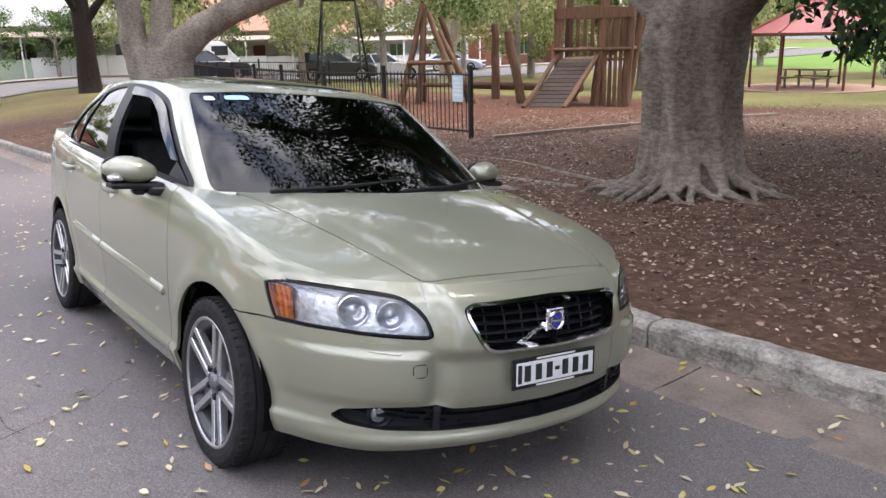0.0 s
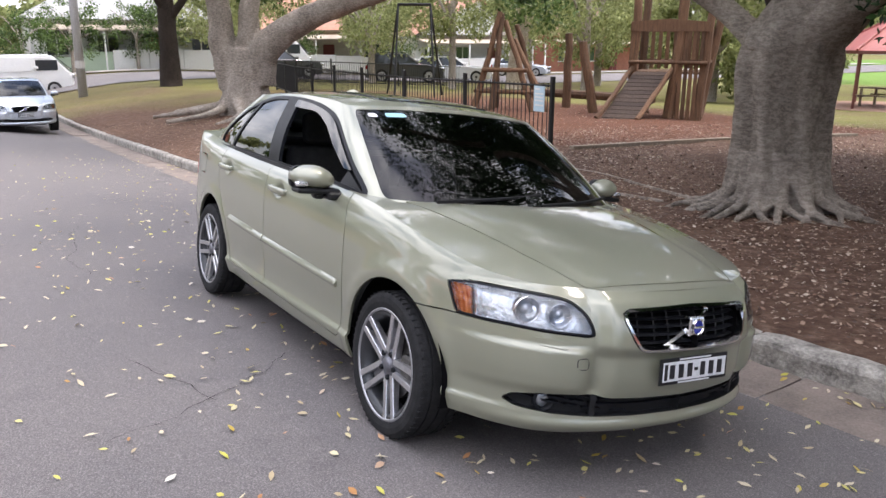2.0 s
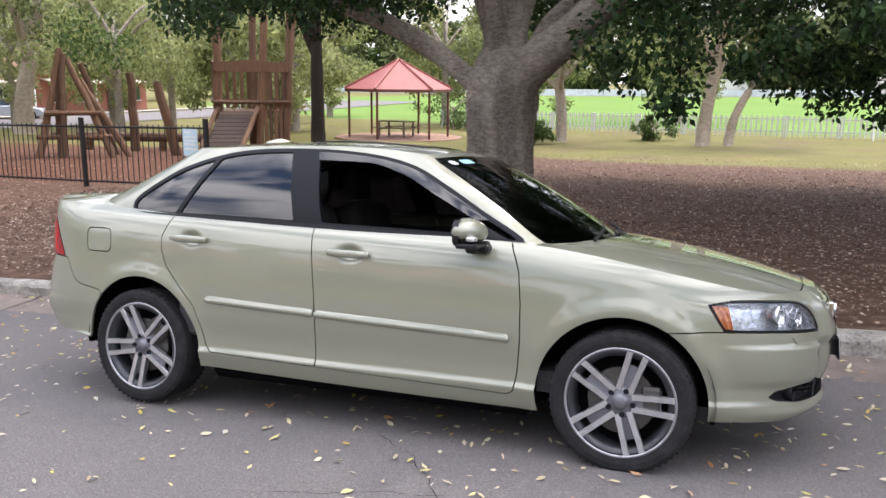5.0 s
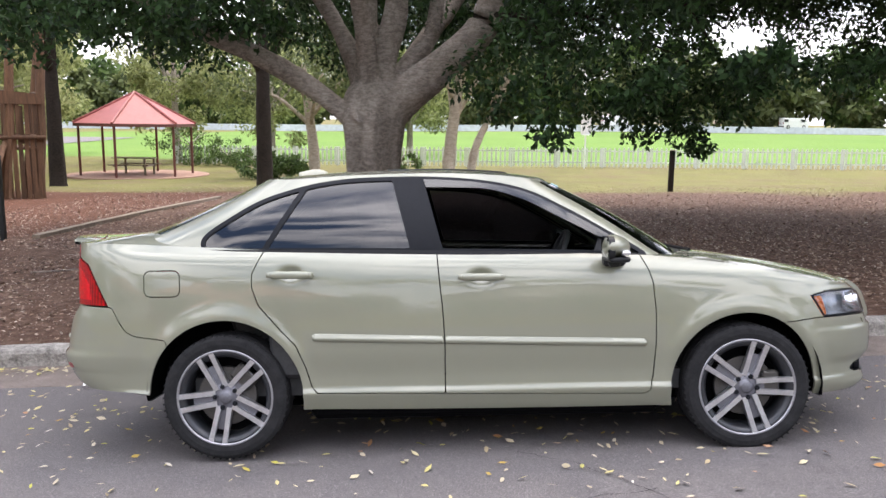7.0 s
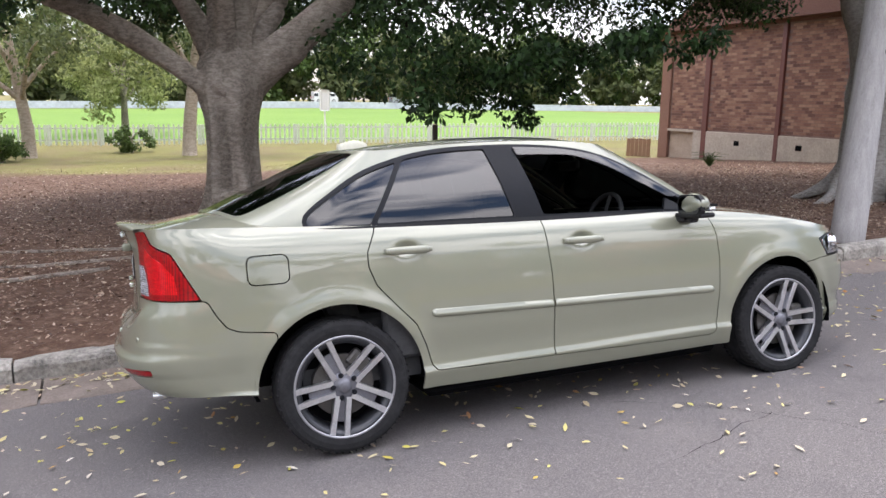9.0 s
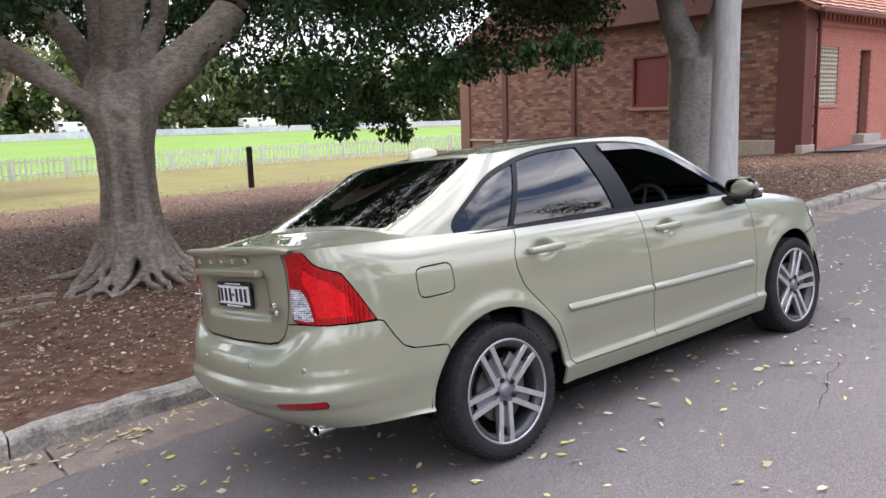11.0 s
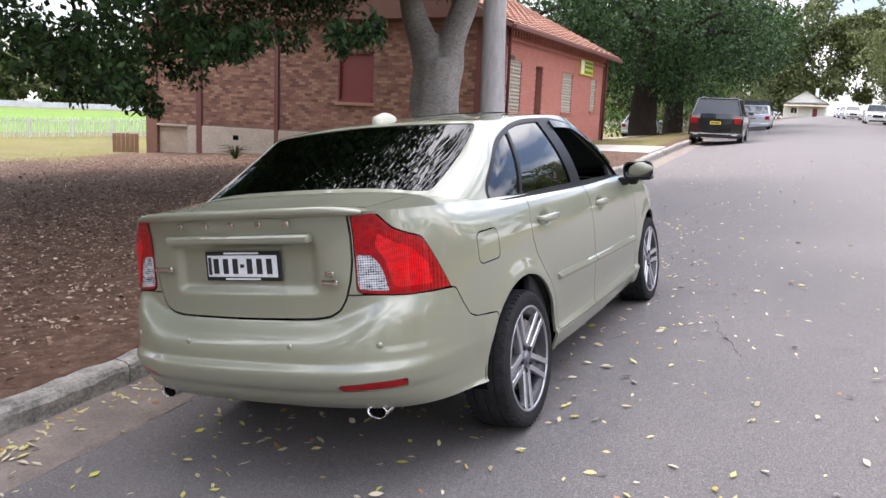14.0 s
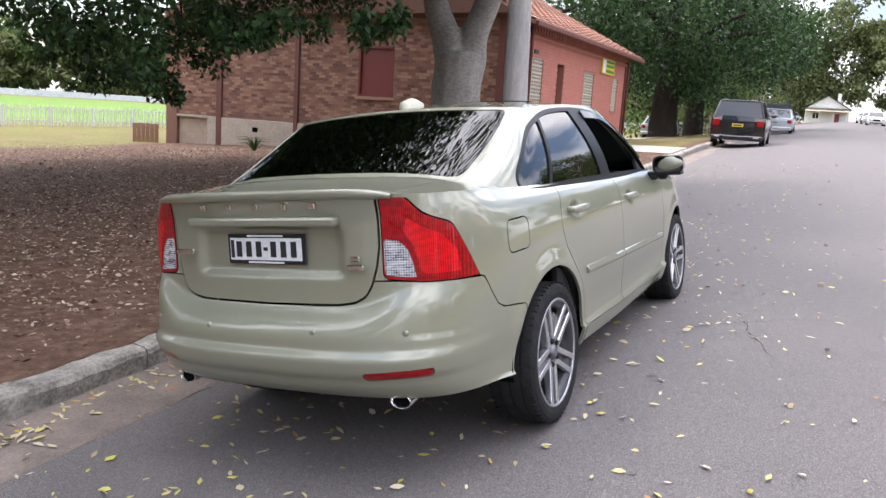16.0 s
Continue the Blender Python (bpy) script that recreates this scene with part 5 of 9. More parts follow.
def build_wheels():
    """Tyre with tread grooves, alloy rim with five pairs of spokes, disc brake; the four share their meshes."""
    w = new("wheel")
    w.parent = CAR
    tr = TYRE_R
    prof = [(0.232, -0.096), (0.245, -0.104), (0.272, -0.110), (0.295, -0.108), (0.309, -0.099), (0.315, -0.088)]
    for y in (-0.052, 0.0, 0.052):
        prof += [(0.318, y - 0.012), (0.318, y - 0.005), (0.3105, y - 0.004), (0.3105, y + 0.004), (0.318, y + 0.005), (0.318, y + 0.012)]
    prof += [(0.315, 0.088), (0.309, 0.099), (0.295, 0.108), (0.272, 0.110), (0.245, 0.104), (0.232, 0.096)]
    tyre = part("tyre", lathe(prof, 72), TYRE, w, smooth=False)
    bm = bmesh.new()
    for k in range(60):
        for s in (-1, 1):
            a = 2 * math.pi * (k + 0.25 * s) / 60
            add_box(bm, -0.004, 0.004, -0.017, 0.017, -0.0035, 0.0035, 0, Matrix.Translation((0.3145 * math.cos(a), s * 0.082, 0.3145 * math.sin(a))) @ Matrix.Rotation(-a, 4, "Y"))
    tagged(part("tread", bm, TYRE, tyre), kind="stuff")
    rim = part("rim", lathe([(0.225, 0.10), (0.236, 0.100), (0.244, 0.103), (0.246, 0.097), (0.240, -0.085), (0.236, -0.100), (0.226, -0.100), (0.205, -0.082), (0.198, -0.02), (0.196, 0.10), (0.210, 0.106)], 64), ALLOY_DARK, w, "grey alloy rim", smooth=True)
    part("rim_lip", lathe([(0.246, -0.092), (0.2475, -0.103), (0.243, -0.1065), (0.236, -0.1055), (0.233, -0.098), (0.235, -0.094)], 64), LIP_GREY, rim, "satin grey rim lip", smooth=True)
    def spoke_bm(s):
        b = bmesh.new()
        rows = []
        for t in np.linspace(0, 1, 7):
            r = 0.050 + (0.238 - 0.050) * t
            c = s * (0.0265 + 0.009 * t)
            hw, d = 0.0132 + 0.0015 * (2 * t - 1) ** 2, 0.038 - 0.014 * t
            y = -0.088 - 0.0155 * t
            rows.append([b.verts.new((c + q * hw, y + e * d, r)) for q, e in ((-1, 0.14), (-0.86, 0), (0.86, 0), (1, 0.14), (0.9, 1), (-0.9, 1))])
        for u, v in zip(rows, rows[1:]):
            for k in range(6):
                b.faces.new((u[k], v[k], v[(k + 1) % 6], u[(k + 1) % 6]))
        b.faces.new(rows[0])
        b.faces.new(rows[-1])
        bmesh.ops.recalc_face_normals(b, faces=b.faces)
        return b
    first = {}
    for k in range(5):
        for s in (-1, 1):
            if s not in first:
                first[s] = part("spoke", spoke_bm(s), ALLOY, rim, "machined bright spoke")
                ob = first[s]
            else:
                ob = link("spoke", first[s].data, None, rim)
                ob["label"] = "machined bright spoke"
            ob.matrix_local = Matrix.Rotation(radians(72 * k + 18), 4, "Y")
        web = bmesh.new()
        vs = [web.verts.new((q * (0.026 + 0.009 * t), -0.078 + 0.012 * t, 0.05 + 0.165 * t)) for q, t in ((-1, 0), (1, 0), (1, 0.74), (-1, 0.74))]
        web.faces.new(vs)
        ob = part("spoke_web", web, WEB_GREY, rim)
        ob.matrix_local = Matrix.Rotation(radians(72 * k + 18), 4, "Y")
    hub = part("hub", lathe([(0.001, -0.092), (0.03, -0.091), (0.033, -0.086), (0.040, -0.082), (0.068, -0.084), (0.072, -0.070), (0.06, -0.02)], 40), WEB_GREY, rim, smooth=True)
    part("centre_cap", lathe([(0.001, -0.097), (0.024, -0.096), (0.030, -0.092), (0.031, -0.085)], 32), WEB_GREY, hub, smooth=True)
    for k in range(5):
        a = radians(72 * k + 18 + 8)
        b = lathe([(0.001, -0.094), (0.010, -0.094), (0.0128, -0.089), (0.0128, -0.075)], 10)
        bmesh.ops.translate(b, vec=(0.056 * math.sin(a), 0, 0.056 * math.cos(a)), verts=b.verts)
        part("wheel_bolt", b, BLACK_GLOSS, hub)
    part("brake_disc", lathe([(0.05, -0.045), (0.075, -0.05), (0.148, -0.05), (0.150, -0.045), (0.150, -0.03), (0.05, -0.03)], 48), DISC, w)
    part("caliper", box(0.085, 0.175, -0.075, -0.02, -0.055, 0.075, 0.012), DISC, w)
    # black disc added behind the spokes to paint the dark gaps between them
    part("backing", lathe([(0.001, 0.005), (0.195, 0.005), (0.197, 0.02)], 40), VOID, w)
    w.matrix_local = Matrix.Translation((HUB_F, -0.762, HUB_Z))
    for x, y, a in ((HUB_R, -0.762, 0), (HUB_F, 0.762, 180), (HUB_R, 0.762, 180)):
        c = copy_thing(w, Matrix.Translation((x, y, HUB_Z)) @ pose(0, 0, 0, 0, -43 if x < 0 else 0, a))
        c.parent = CAR
    # liners and floor, near-black so that shade is painted into the arches and underside
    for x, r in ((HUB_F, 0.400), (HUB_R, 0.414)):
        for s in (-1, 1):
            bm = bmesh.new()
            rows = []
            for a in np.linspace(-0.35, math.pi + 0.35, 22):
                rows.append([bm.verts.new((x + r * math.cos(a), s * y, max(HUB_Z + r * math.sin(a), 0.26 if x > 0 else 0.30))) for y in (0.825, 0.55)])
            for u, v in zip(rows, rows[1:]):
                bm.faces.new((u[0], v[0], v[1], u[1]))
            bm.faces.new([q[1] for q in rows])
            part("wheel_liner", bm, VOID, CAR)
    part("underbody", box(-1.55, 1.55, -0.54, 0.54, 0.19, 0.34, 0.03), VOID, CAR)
    # added black box, hung low to darken the gap below the sills
    part("sill_shade_box", box(-0.90, 0.90, -0.79, 0.79, 0.175, 0.33, 0.03), VOID, CAR)


def build_interior():
    part("cabin_floor", box(-1.5, 1.1, -0.76, 0.76, 0.30, 0.40), CABIN, CAR)
    bm = box(0.62, 1.10, -0.74, 0.74, 0.62, 0.93, 0.06, segs=3)
    add_box(bm, 0.45, 0.75, -0.12, 0.12, 0.45, 0.88, 0.03)
    part("dashboard", bm, CABIN, CAR, "dark dashboard")
    for s in (-1, 1):
        part("door_lining", box(-1.1, 0.82, s * 0.79 - 0.03, s * 0.79 + 0.03, 0.4, 0.965, 0.02), CABIN, CAR)
        seat = part("front_seat", box(-0.40, 0.14, s * 0.37 - 0.26, s * 0.37 + 0.26, 0.42, 0.60, 0.06, segs=3), SEAT, CAR)
        bm = box(-0.10, 0.06, -0.25, 0.25, 0, 0.66, 0.06, segs=3)
        bmesh.ops.transform(bm, matrix=Matrix.Translation((-0.36, s * 0.37, 0.50)) @ pose(0, 0, 0, 0, -18, 0), verts=bm.verts)
        part("seat_back", bm, SEAT, seat)
        bm = box(-0.05, 0.05, -0.13, 0.13, 0, 0.20, 0.04, segs=3)
        bmesh.ops.transform(bm, matrix=Matrix.Translation((-0.60, s * 0.37, 1.14)) @ pose(0, 0, 0, 0, -12, 0), verts=bm.verts)
        part("headrest", bm, SEAT, seat)
    rs = part("rear_bench", box(-1.25, -0.75, -0.66, 0.66, 0.42, 0.62, 0.06, segs=3), SEAT, CAR)
    bm = box(-0.08, 0.08, -0.66, 0.66, 0, 0.62, 0.06, segs=3)
    bmesh.ops.transform(bm, matrix=Matrix.Translation((-1.22, 0, 0.55)) @ pose(0, 0, 0, 0, -20, 0), verts=bm.verts)
    part("bench_back", bm, SEAT, rs)
    bm = bmesh.new()
    ring = [(0.185 * math.cos(a), 0.185 * math.sin(a), 0) for a in np.linspace(0, 2 * math.pi, 33)]
    add_tube(bm, ring, 0.015, 8, cap=False)
    for a in (0.2, math.pi - 0.2, -math.pi / 2):
        add_tube(bm, [(0.04 * math.cos(a), 0.04 * math.sin(a), 0), (0.18 * math.cos(a), 0.18 * math.sin(a), 0)], 0.013, 6)
    add_box(bm, -0.07, 0.07, -0.06, 0.06, -0.03, 0.02, 0.02)
    bmesh.ops.transform(bm, matrix=Matrix.Translation((0.42, -0.37, 0.945)) @ pose(0, 0, 0, 0, -65, 0) @ pose(0, 0, 0, 0, 0, 90), verts=bm.verts)
    part("steering_wheel", bm, CABIN, CAR, smooth=True)
    part("interior_mirror", box(0.42, 0.45, -0.12, 0.12, 1.27, 1.335, 0.012), BLACK, CAR)


def build_rear_details():
    chrome_bar = box(-2.246, -2.205, -0.368, 0.368, 1.010, 1.048, 0.012, segs=2)
    part("boot_strip", chrome_bar, PAINT, CAR, "body-coloured strip over the plate")
    plate(CAR, Matrix.Translation((-2.206, 0.0, 0.918)) @ pose(0, 0, 0, 88, 0, -90))
    # spoiler lip on the boot
    bm = bmesh.new()
    rows = []
    for y in np.linspace(-0.578, 0.578, 41):
        q = abs(y) / 0.578
        x = -2.256 + 0.085 * q ** 3.5
        h = 1.0 - q ** 10
        rows.append([bm.verts.new((x + a, y, 1.110 - 0.008 * q ** 3 + b * (0.45 + 0.55 * h))) for a, b in ((0.17, 0.020), (0.07, 0.034), (-0.006, 0.042), (-0.017, 0.035), (-0.012, 0.012), (0.03, -0.006))])
    for u, v in zip(rows, rows[1:]):
        for k in range(5):
            bm.faces.new((u[k], v[k], v[k + 1], u[k + 1]))
    bmesh.ops.recalc_face_normals(bm, faces=bm.faces)
    part("boot_spoiler", bm, PAINT, CAR, smooth=True)
    for y in (-0.272, -0.136, 0.0, 0.136, 0.272):
        bm = box(-2.250, -2.232, y - 0.014, y + 0.014, 1.076, 1.101, 0.004)
        part("badge_mark", bm, CHROME, CAR, "small chrome badge mark")
    for y0, y1, z in ((-0.452, -0.412, 0.888), (-0.465, -0.392, 0.855), (0.37, 0.47, 0.905)):
        part("badge_bar", box(-2.225, -2.207, y0, y1, z - 0.010, z + 0.010, 0.003), CHROME, CAR)
    for y, x in ((-0.26, -2.300), (0.26, -2.300), (-0.62, -2.222), (0.62, -2.222)):
        bm = lathe([(0.001, -0.004), (0.010, -0.004), (0.0125, 0.0), (0.0125, 0.012)], 18)
        bmesh.ops.transform(bm, matrix=Matrix.Translation((x + 0.010, y, 0.618)) @ pose(0, 0, 0, 0, 0, -90 + (18 if y < -0.4 else -18 if y > 0.4 else 0)), verts=bm.verts)
        part("parking_sensor", bm, PAINT, CAR, smooth=True)
    for s in (-1, 1):
        bm = lathe([(0.028, 0.16), (0.040, 0.11), (0.044, 0.0), (0.043, -0.004), (0.038, 0.0), (0.036, 0.12)], 28)
        bmesh.ops.scale(bm, vec=(1.05, 0.8, 0.66), verts=bm.verts)
        bmesh.ops.transform(bm, matrix=Matrix.Translation((-2.165, s * 0.548, 0.338)) @ pose(0, 0, 0, 0, 0, -90), verts=bm.verts)
        ob = part("exhaust_tip", bm, CHROME, CAR, "oval chrome exhaust tip", smooth=True)
        bm = lathe([(0.001, 0.012), (0.0375, 0.012)], 24)
        bmesh.ops.scale(bm, vec=(1.05, 0.8, 0.66), verts=bm.verts)
        bmesh.ops.transform(bm, matrix=Matrix.Translation((-2.165, s * 0.548, 0.338)) @ pose(0, 0, 0, 0, 0, -90), verts=bm.verts)
        part("pipe_mouth", bm, VOID, ob)


build_body()
build_cabin()
build_mirror(1)
build_mirror(-1)
build_wheels()
build_interior()
build_rear_details()

# ---------------------------------------------------------------- trees
def leaves_mesh(name, centres, radii, counts, size, rng, droop=0.35, squash=0.8):
    """One mesh of many small pointed leaves set in clumps."""
    C = np.repeat(np.array(centres, float), counts, 0)
    R = np.repeat(np.array(radii, float), counts)
    n = len(C)
    d = rng.normal(size=(n, 3))
    d /= np.linalg.norm(d, axis=1, keepdims=True)
    r = R * rng.uniform(0.15, 1.0, n) ** 0.6
    P = C + d * r[:, None] * np.array([1, 1, squash])
    a = rng.normal(size=(n, 3)) + np.array([0, 0, -droop * 2])
    a /= np.linalg.norm(a, axis=1, keepdims=True)
    b = np.cross(a, rng.normal(size=(n, 3)))
    b /= np.linalg.norm(b, axis=1, keepdims=True)
    L = size * rng.uniform(0.6, 1.3, n)
    a, b = a * L[:, None], b * (L * 0.24)[:, None]
    V = np.stack([P, P + a * 0.45 + b, P + a, P + a * 0.45 - b], 1).reshape(-1, 3)
    me = bpy.data.meshes.new(name)
    me.vertices.add(4 * n)
    me.vertices.foreach_set("co", V.astype(np.float32).ravel())
    me.loops.add(4 * n)
    me.loops.foreach_set("vertex_index", np.arange(4 * n, dtype=np.int32))
    me.polygons.add(n)
    me.polygons.foreach_set("loop_start", np.arange(0, 4 * n, 4, dtype=np.int32))
    me.update(calc_edges=True)
    return me


def limb(pts, r0, r1, n=6):
    line = smooth_line(pts, n)
    k = len(line)
    return line, [r0 + (r1 - r0) * (i / (k - 1)) ** 0.8 for i in range(k)]


def gz(x, y):
    return float(land_z(np.array(float(x)), np.array(float(y))))


def wood_mesh(limbs, voxel, lump=0.0, seed=0, sides=12):
    """Trunk, limbs and roots run together into one skin."""
    bm = bmesh.new()
    for line, radii in limbs:
        add_tube(bm, line, radii, sides)
    for v in bm.verts:
        v.co += Vector((noise.noise(v.co * 2.3 + Vector((seed, 0, 0))), noise.noise(v.co * 2.3 + Vector((0, seed, 9))), 0.4 * noise.noise(v.co * 2.3 + Vector((5, 0, seed))))) * lump
    return bm


def skin(ob, voxel, smooth=6):
    m = ob.modifiers.new("skin", "REMESH")
    m.mode, m.voxel_size, m.use_smooth_shade = "VOXEL", voxel, True
    s = ob.modifiers.new("soften", "SMOOTH")
    s.factor, s.iterations = 0.5, smooth


def fig_tree():
    x0, y0 = -1.12, 5.32
    z0 = gz(x0, y0)
    t = thing("fig_tree", "large fig tree with grey bark and spreading buttress roots", "tree", Matrix.Translation((x0, y0, z0)), "park trees")
    rng = random.Random(11)
    L = []
    for pts, r0, r1 in (([(-0.10, -0.05, 1.40), (-0.50, -0.12, 1.86), (-1.13, -0.25, 2.33), (-2.0, -0.45, 2.75), (-3.6, -0.9, 3.6)], 0.18, 0.09),
                        ([(0.0, 0.05, 1.7), (0.08, 0.08, 2.4), (0.24, 0.2, 3.25), (0.2, 0.6, 5.0)], 0.21, 0.12),
                        ([(0.08, 0.0, 1.5), (0.41, 0.03, 2.04), (0.83, 0.06, 2.43), (1.25, 0.1, 2.82), (1.55, 0.15, 3.45), (2.2, 0.2, 4.5)], 0.29, 0.14),
                        ([(-0.08, 0.10, 1.8), (-0.28, 0.35, 2.34), (-0.55, 0.6, 2.9), (-1.2, 1.0, 3.9)], 0.17, 0.09),
                        ([(-0.05, 0.0, 1.8), (-0.13, 0.05, 2.4), (-0.16, 0.2, 3.3), (-0.4, 0.6, 5.0)], 0.20, 0.11),
                        ([(0.1, 0.15, 1.6), (0.35, 0.9, 2.4), (0.9, 2.0, 3.4), (1.6, 3.4, 4.4)], 0.20, 0.10),
                        ([(-0.05, -0.05, 1.9), (-0.15, -0.5, 3.1), (-0.4, -2.2, 4.3), (-0.4, -4.2, 5.1)], 0.15, 0.08),
                        ([(0.2, 0.1, 1.9), (0.45, 0.4, 2.5), (0.68, 0.6, 2.95), (0.8, 0.9, 4.2)], 0.16, 0.08)):
        L.append(limb(pts, r0, r1))
    # winding roots that run out of the flutes
    for k in range(26):
        a = 2 * math.pi * (k + rng.uniform(-0.35, 0.35)) / 26
        ln = rng.uniform(0.15, 0.6) * (1.3 if k % 4 == 0 else 0.8)
        bend, r = rng.uniform(-0.5, 0.5), rng.uniform(0.055, 0.095)
        at = lambda d, w, z: (d * math.cos(a + w), d * math.sin(a + w), z)
        pts = [at(0.38, 0, 0.62), at(0.47, 0.04 * bend, 0.36), at(0.60, 0.12 * bend, 0.16), at(0.68 + 0.4 * ln, 0.32 * bend, 0.05), at(0.72 + 0.75 * ln, 0.42 * bend + rng.uniform(-0.12, 0.12), 0.02), at(0.76 + 1.1 * ln, 0.65 * bend, -0.07)]
        L.append(limb(pts, r, 0.026))
        if k % 2:
            q = pts[2]
            s = rng.choice((-1, 1))
            L.append(limb([q, (q[0] + 0.30 * math.cos(a + s * 0.7), q[1] + 0.30 * math.sin(a + s * 0.7), 0.05), (q[0] + 0.65 * math.cos(a + s * 0.9), q[1] + 0.65 * math.sin(a + s * 0.9), -0.05)], 0.05, 0.02))
    # brow fold under the fork and small burrs
    L.append(([(-0.38, -0.24, 1.62), (-0.33, -0.33, 1.76), (-0.22, -0.43, 1.80), (-0.13, -0.47, 1.70)], [0.03, 0.055, 0.06, 0.03]))
    bm = wood_mesh(L, 0.03, 0.035, 3)
    # fluted stem
    prof = [(-0.2, 0.62), (0.0, 0.57), (0.12, 0.52), (0.28, 0.47), (0.5, 0.43), (0.8, 0.42), (1.1, 0.43), (1.4, 0.465), (1.6, 0.48), (1.8, 0.45), (2.0, 0.37), (2.2, 0.25)]
    rings = []
    for z in np.linspace(-0.2, 2.2, 56):
        r0 = float(soft(z, prof))
        amp = float(soft(z, [(-0.2, 0.34), (0.3, 0.36), (0.8, 0.27), (1.3, 0.18), (2.0, 0.08), (2.5, 0.03)]))
        ring = []
        for k in range(96):
            th = 2 * math.pi * k / 96
            w = th + 0.16 * noise.noise(Vector((math.cos(th), math.sin(th), z * 0.9)))
            fl = 0.62 * abs(math.cos(3.0 * w + 0.7)) + 0.35 * abs(math.cos(6.5 * w + 1.9)) - 0.5 + 0.35 * noise.noise(Vector((2.2 * math.cos(th), 2.2 * math.sin(th), z * 0.7 + 4)))
            r = r0 * (1 + amp * 2.0 * fl) + 0.012 * noise.noise(Vector((6 * math.cos(th), 6 * math.sin(th), z * 7)))
            ring.append(bm.verts.new((r * math.cos(th) - 0.02 * z, r * math.sin(th) * 0.94, z)))
        rings.append(ring)
    for u, v in zip(rings, rings[1:]):
        for k in range(96):
            bm.faces.new((u[k], u[(k + 1) % 96], v[(k + 1) % 96], v[k]))
    bm.faces.new(rings[0][::-1])
    bm.faces.new(rings[-1])
    # the bole is an oval, longer away from the road than along it
    axis = Vector((math.cos(radians(70)), math.sin(radians(70)), 0))
    for v in bm.verts:
        w = float(soft(v.co.z, [(-1, 1), (1.35, 1), (2.1, 0)]))
        u = v.co.dot(axis)
        side = Vector((v.co.x, v.co.y, 0)) - axis * u
        flare = float(soft(v.co.z, [(-1, 0.82), (0.15, 0.78), (0.6, 0.62), (1.4, 0.56)]))
        v.co = v.co - side * (1 - flare) * w + axis * u * float(soft(v.co.z, [(-1, -0.06), (0.15, -0.04), (0.6, 0.12), (1.4, 0.16)])) * w
    ob = part("trunk", bm, BARK, t, "grey ridged trunk with buttress roots")
    skin(ob, 0.02, 1)
    # thin roots that surface in the soil further out
    for pts in ([(-0.9, -0.3), (-1.9, -0.1), (-2.9, 0.15), (-3.9, 0.1), (-4.7, 0.4)], [(-1.0, -0.7), (-2.1, -0.8), (-3.0, -0.6), (-4.0, -0.9)], [(-1.4, -1.2), (-2.4, -1.35), (-3.1, -1.1)]):
        line = smooth_line([(px, py, gz(x0 + px, y0 + py) - z0 + 0.012 * math.sin(3 * i)) for i, (px, py) in enumerate(pts)], 6)
        part("surface_root", tube(line, [0.032 - 0.022 * i / (len(line) - 1) for i in range(len(line))], 7, wobble=0.15, rng=rng), BARK, t, smooth=True)
    # small knot fold; its near-black bark paints in the shade of the hollow
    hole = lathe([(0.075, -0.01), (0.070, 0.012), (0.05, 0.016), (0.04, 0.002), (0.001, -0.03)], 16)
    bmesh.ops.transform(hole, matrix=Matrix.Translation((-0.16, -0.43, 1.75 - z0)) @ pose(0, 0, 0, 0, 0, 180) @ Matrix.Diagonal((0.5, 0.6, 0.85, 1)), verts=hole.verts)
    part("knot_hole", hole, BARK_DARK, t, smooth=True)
    g = np.random.default_rng(4)
    cs, rs = [], []
    while len(cs) < 660:
        d = g.normal(size=3)
        d /= np.linalg.norm(d)
        p = np.array([2.6, 2.3, 5.6]) + d * np.array([9.6, 7.4, 3.4]) * g.uniform(0.55, 1.0)
        rr = math.hypot(p[0], p[1])
        low = 3.7 if rr < 3.0 else 2.75 if p[0] < 3.0 else 3.5
        if y0 + p[1] < 2.6:
            low = 4.2
        if p[2] < low or (x0 + p[0] < -3.5 and y0 + p[1] < 2.5 and p[2] < 5):
            continue
        cs.append(p)
        rs.append(g.uniform(0.45, 0.95))
    # extra high foliage, mostly out of view, added to shade the soil towards the hall
    while len(cs) < 1060:
        d = g.normal(size=3)
        d /= np.linalg.norm(d)
        p = np.array([7.0, 4.5, 6.4]) + d * np.array([7.0, 6.5, 1.9]) * g.uniform(0.3, 1.0)
        if p[2] > 4.7:
            cs.append(p)
            rs.append(g.uniform(0.5, 1.0))
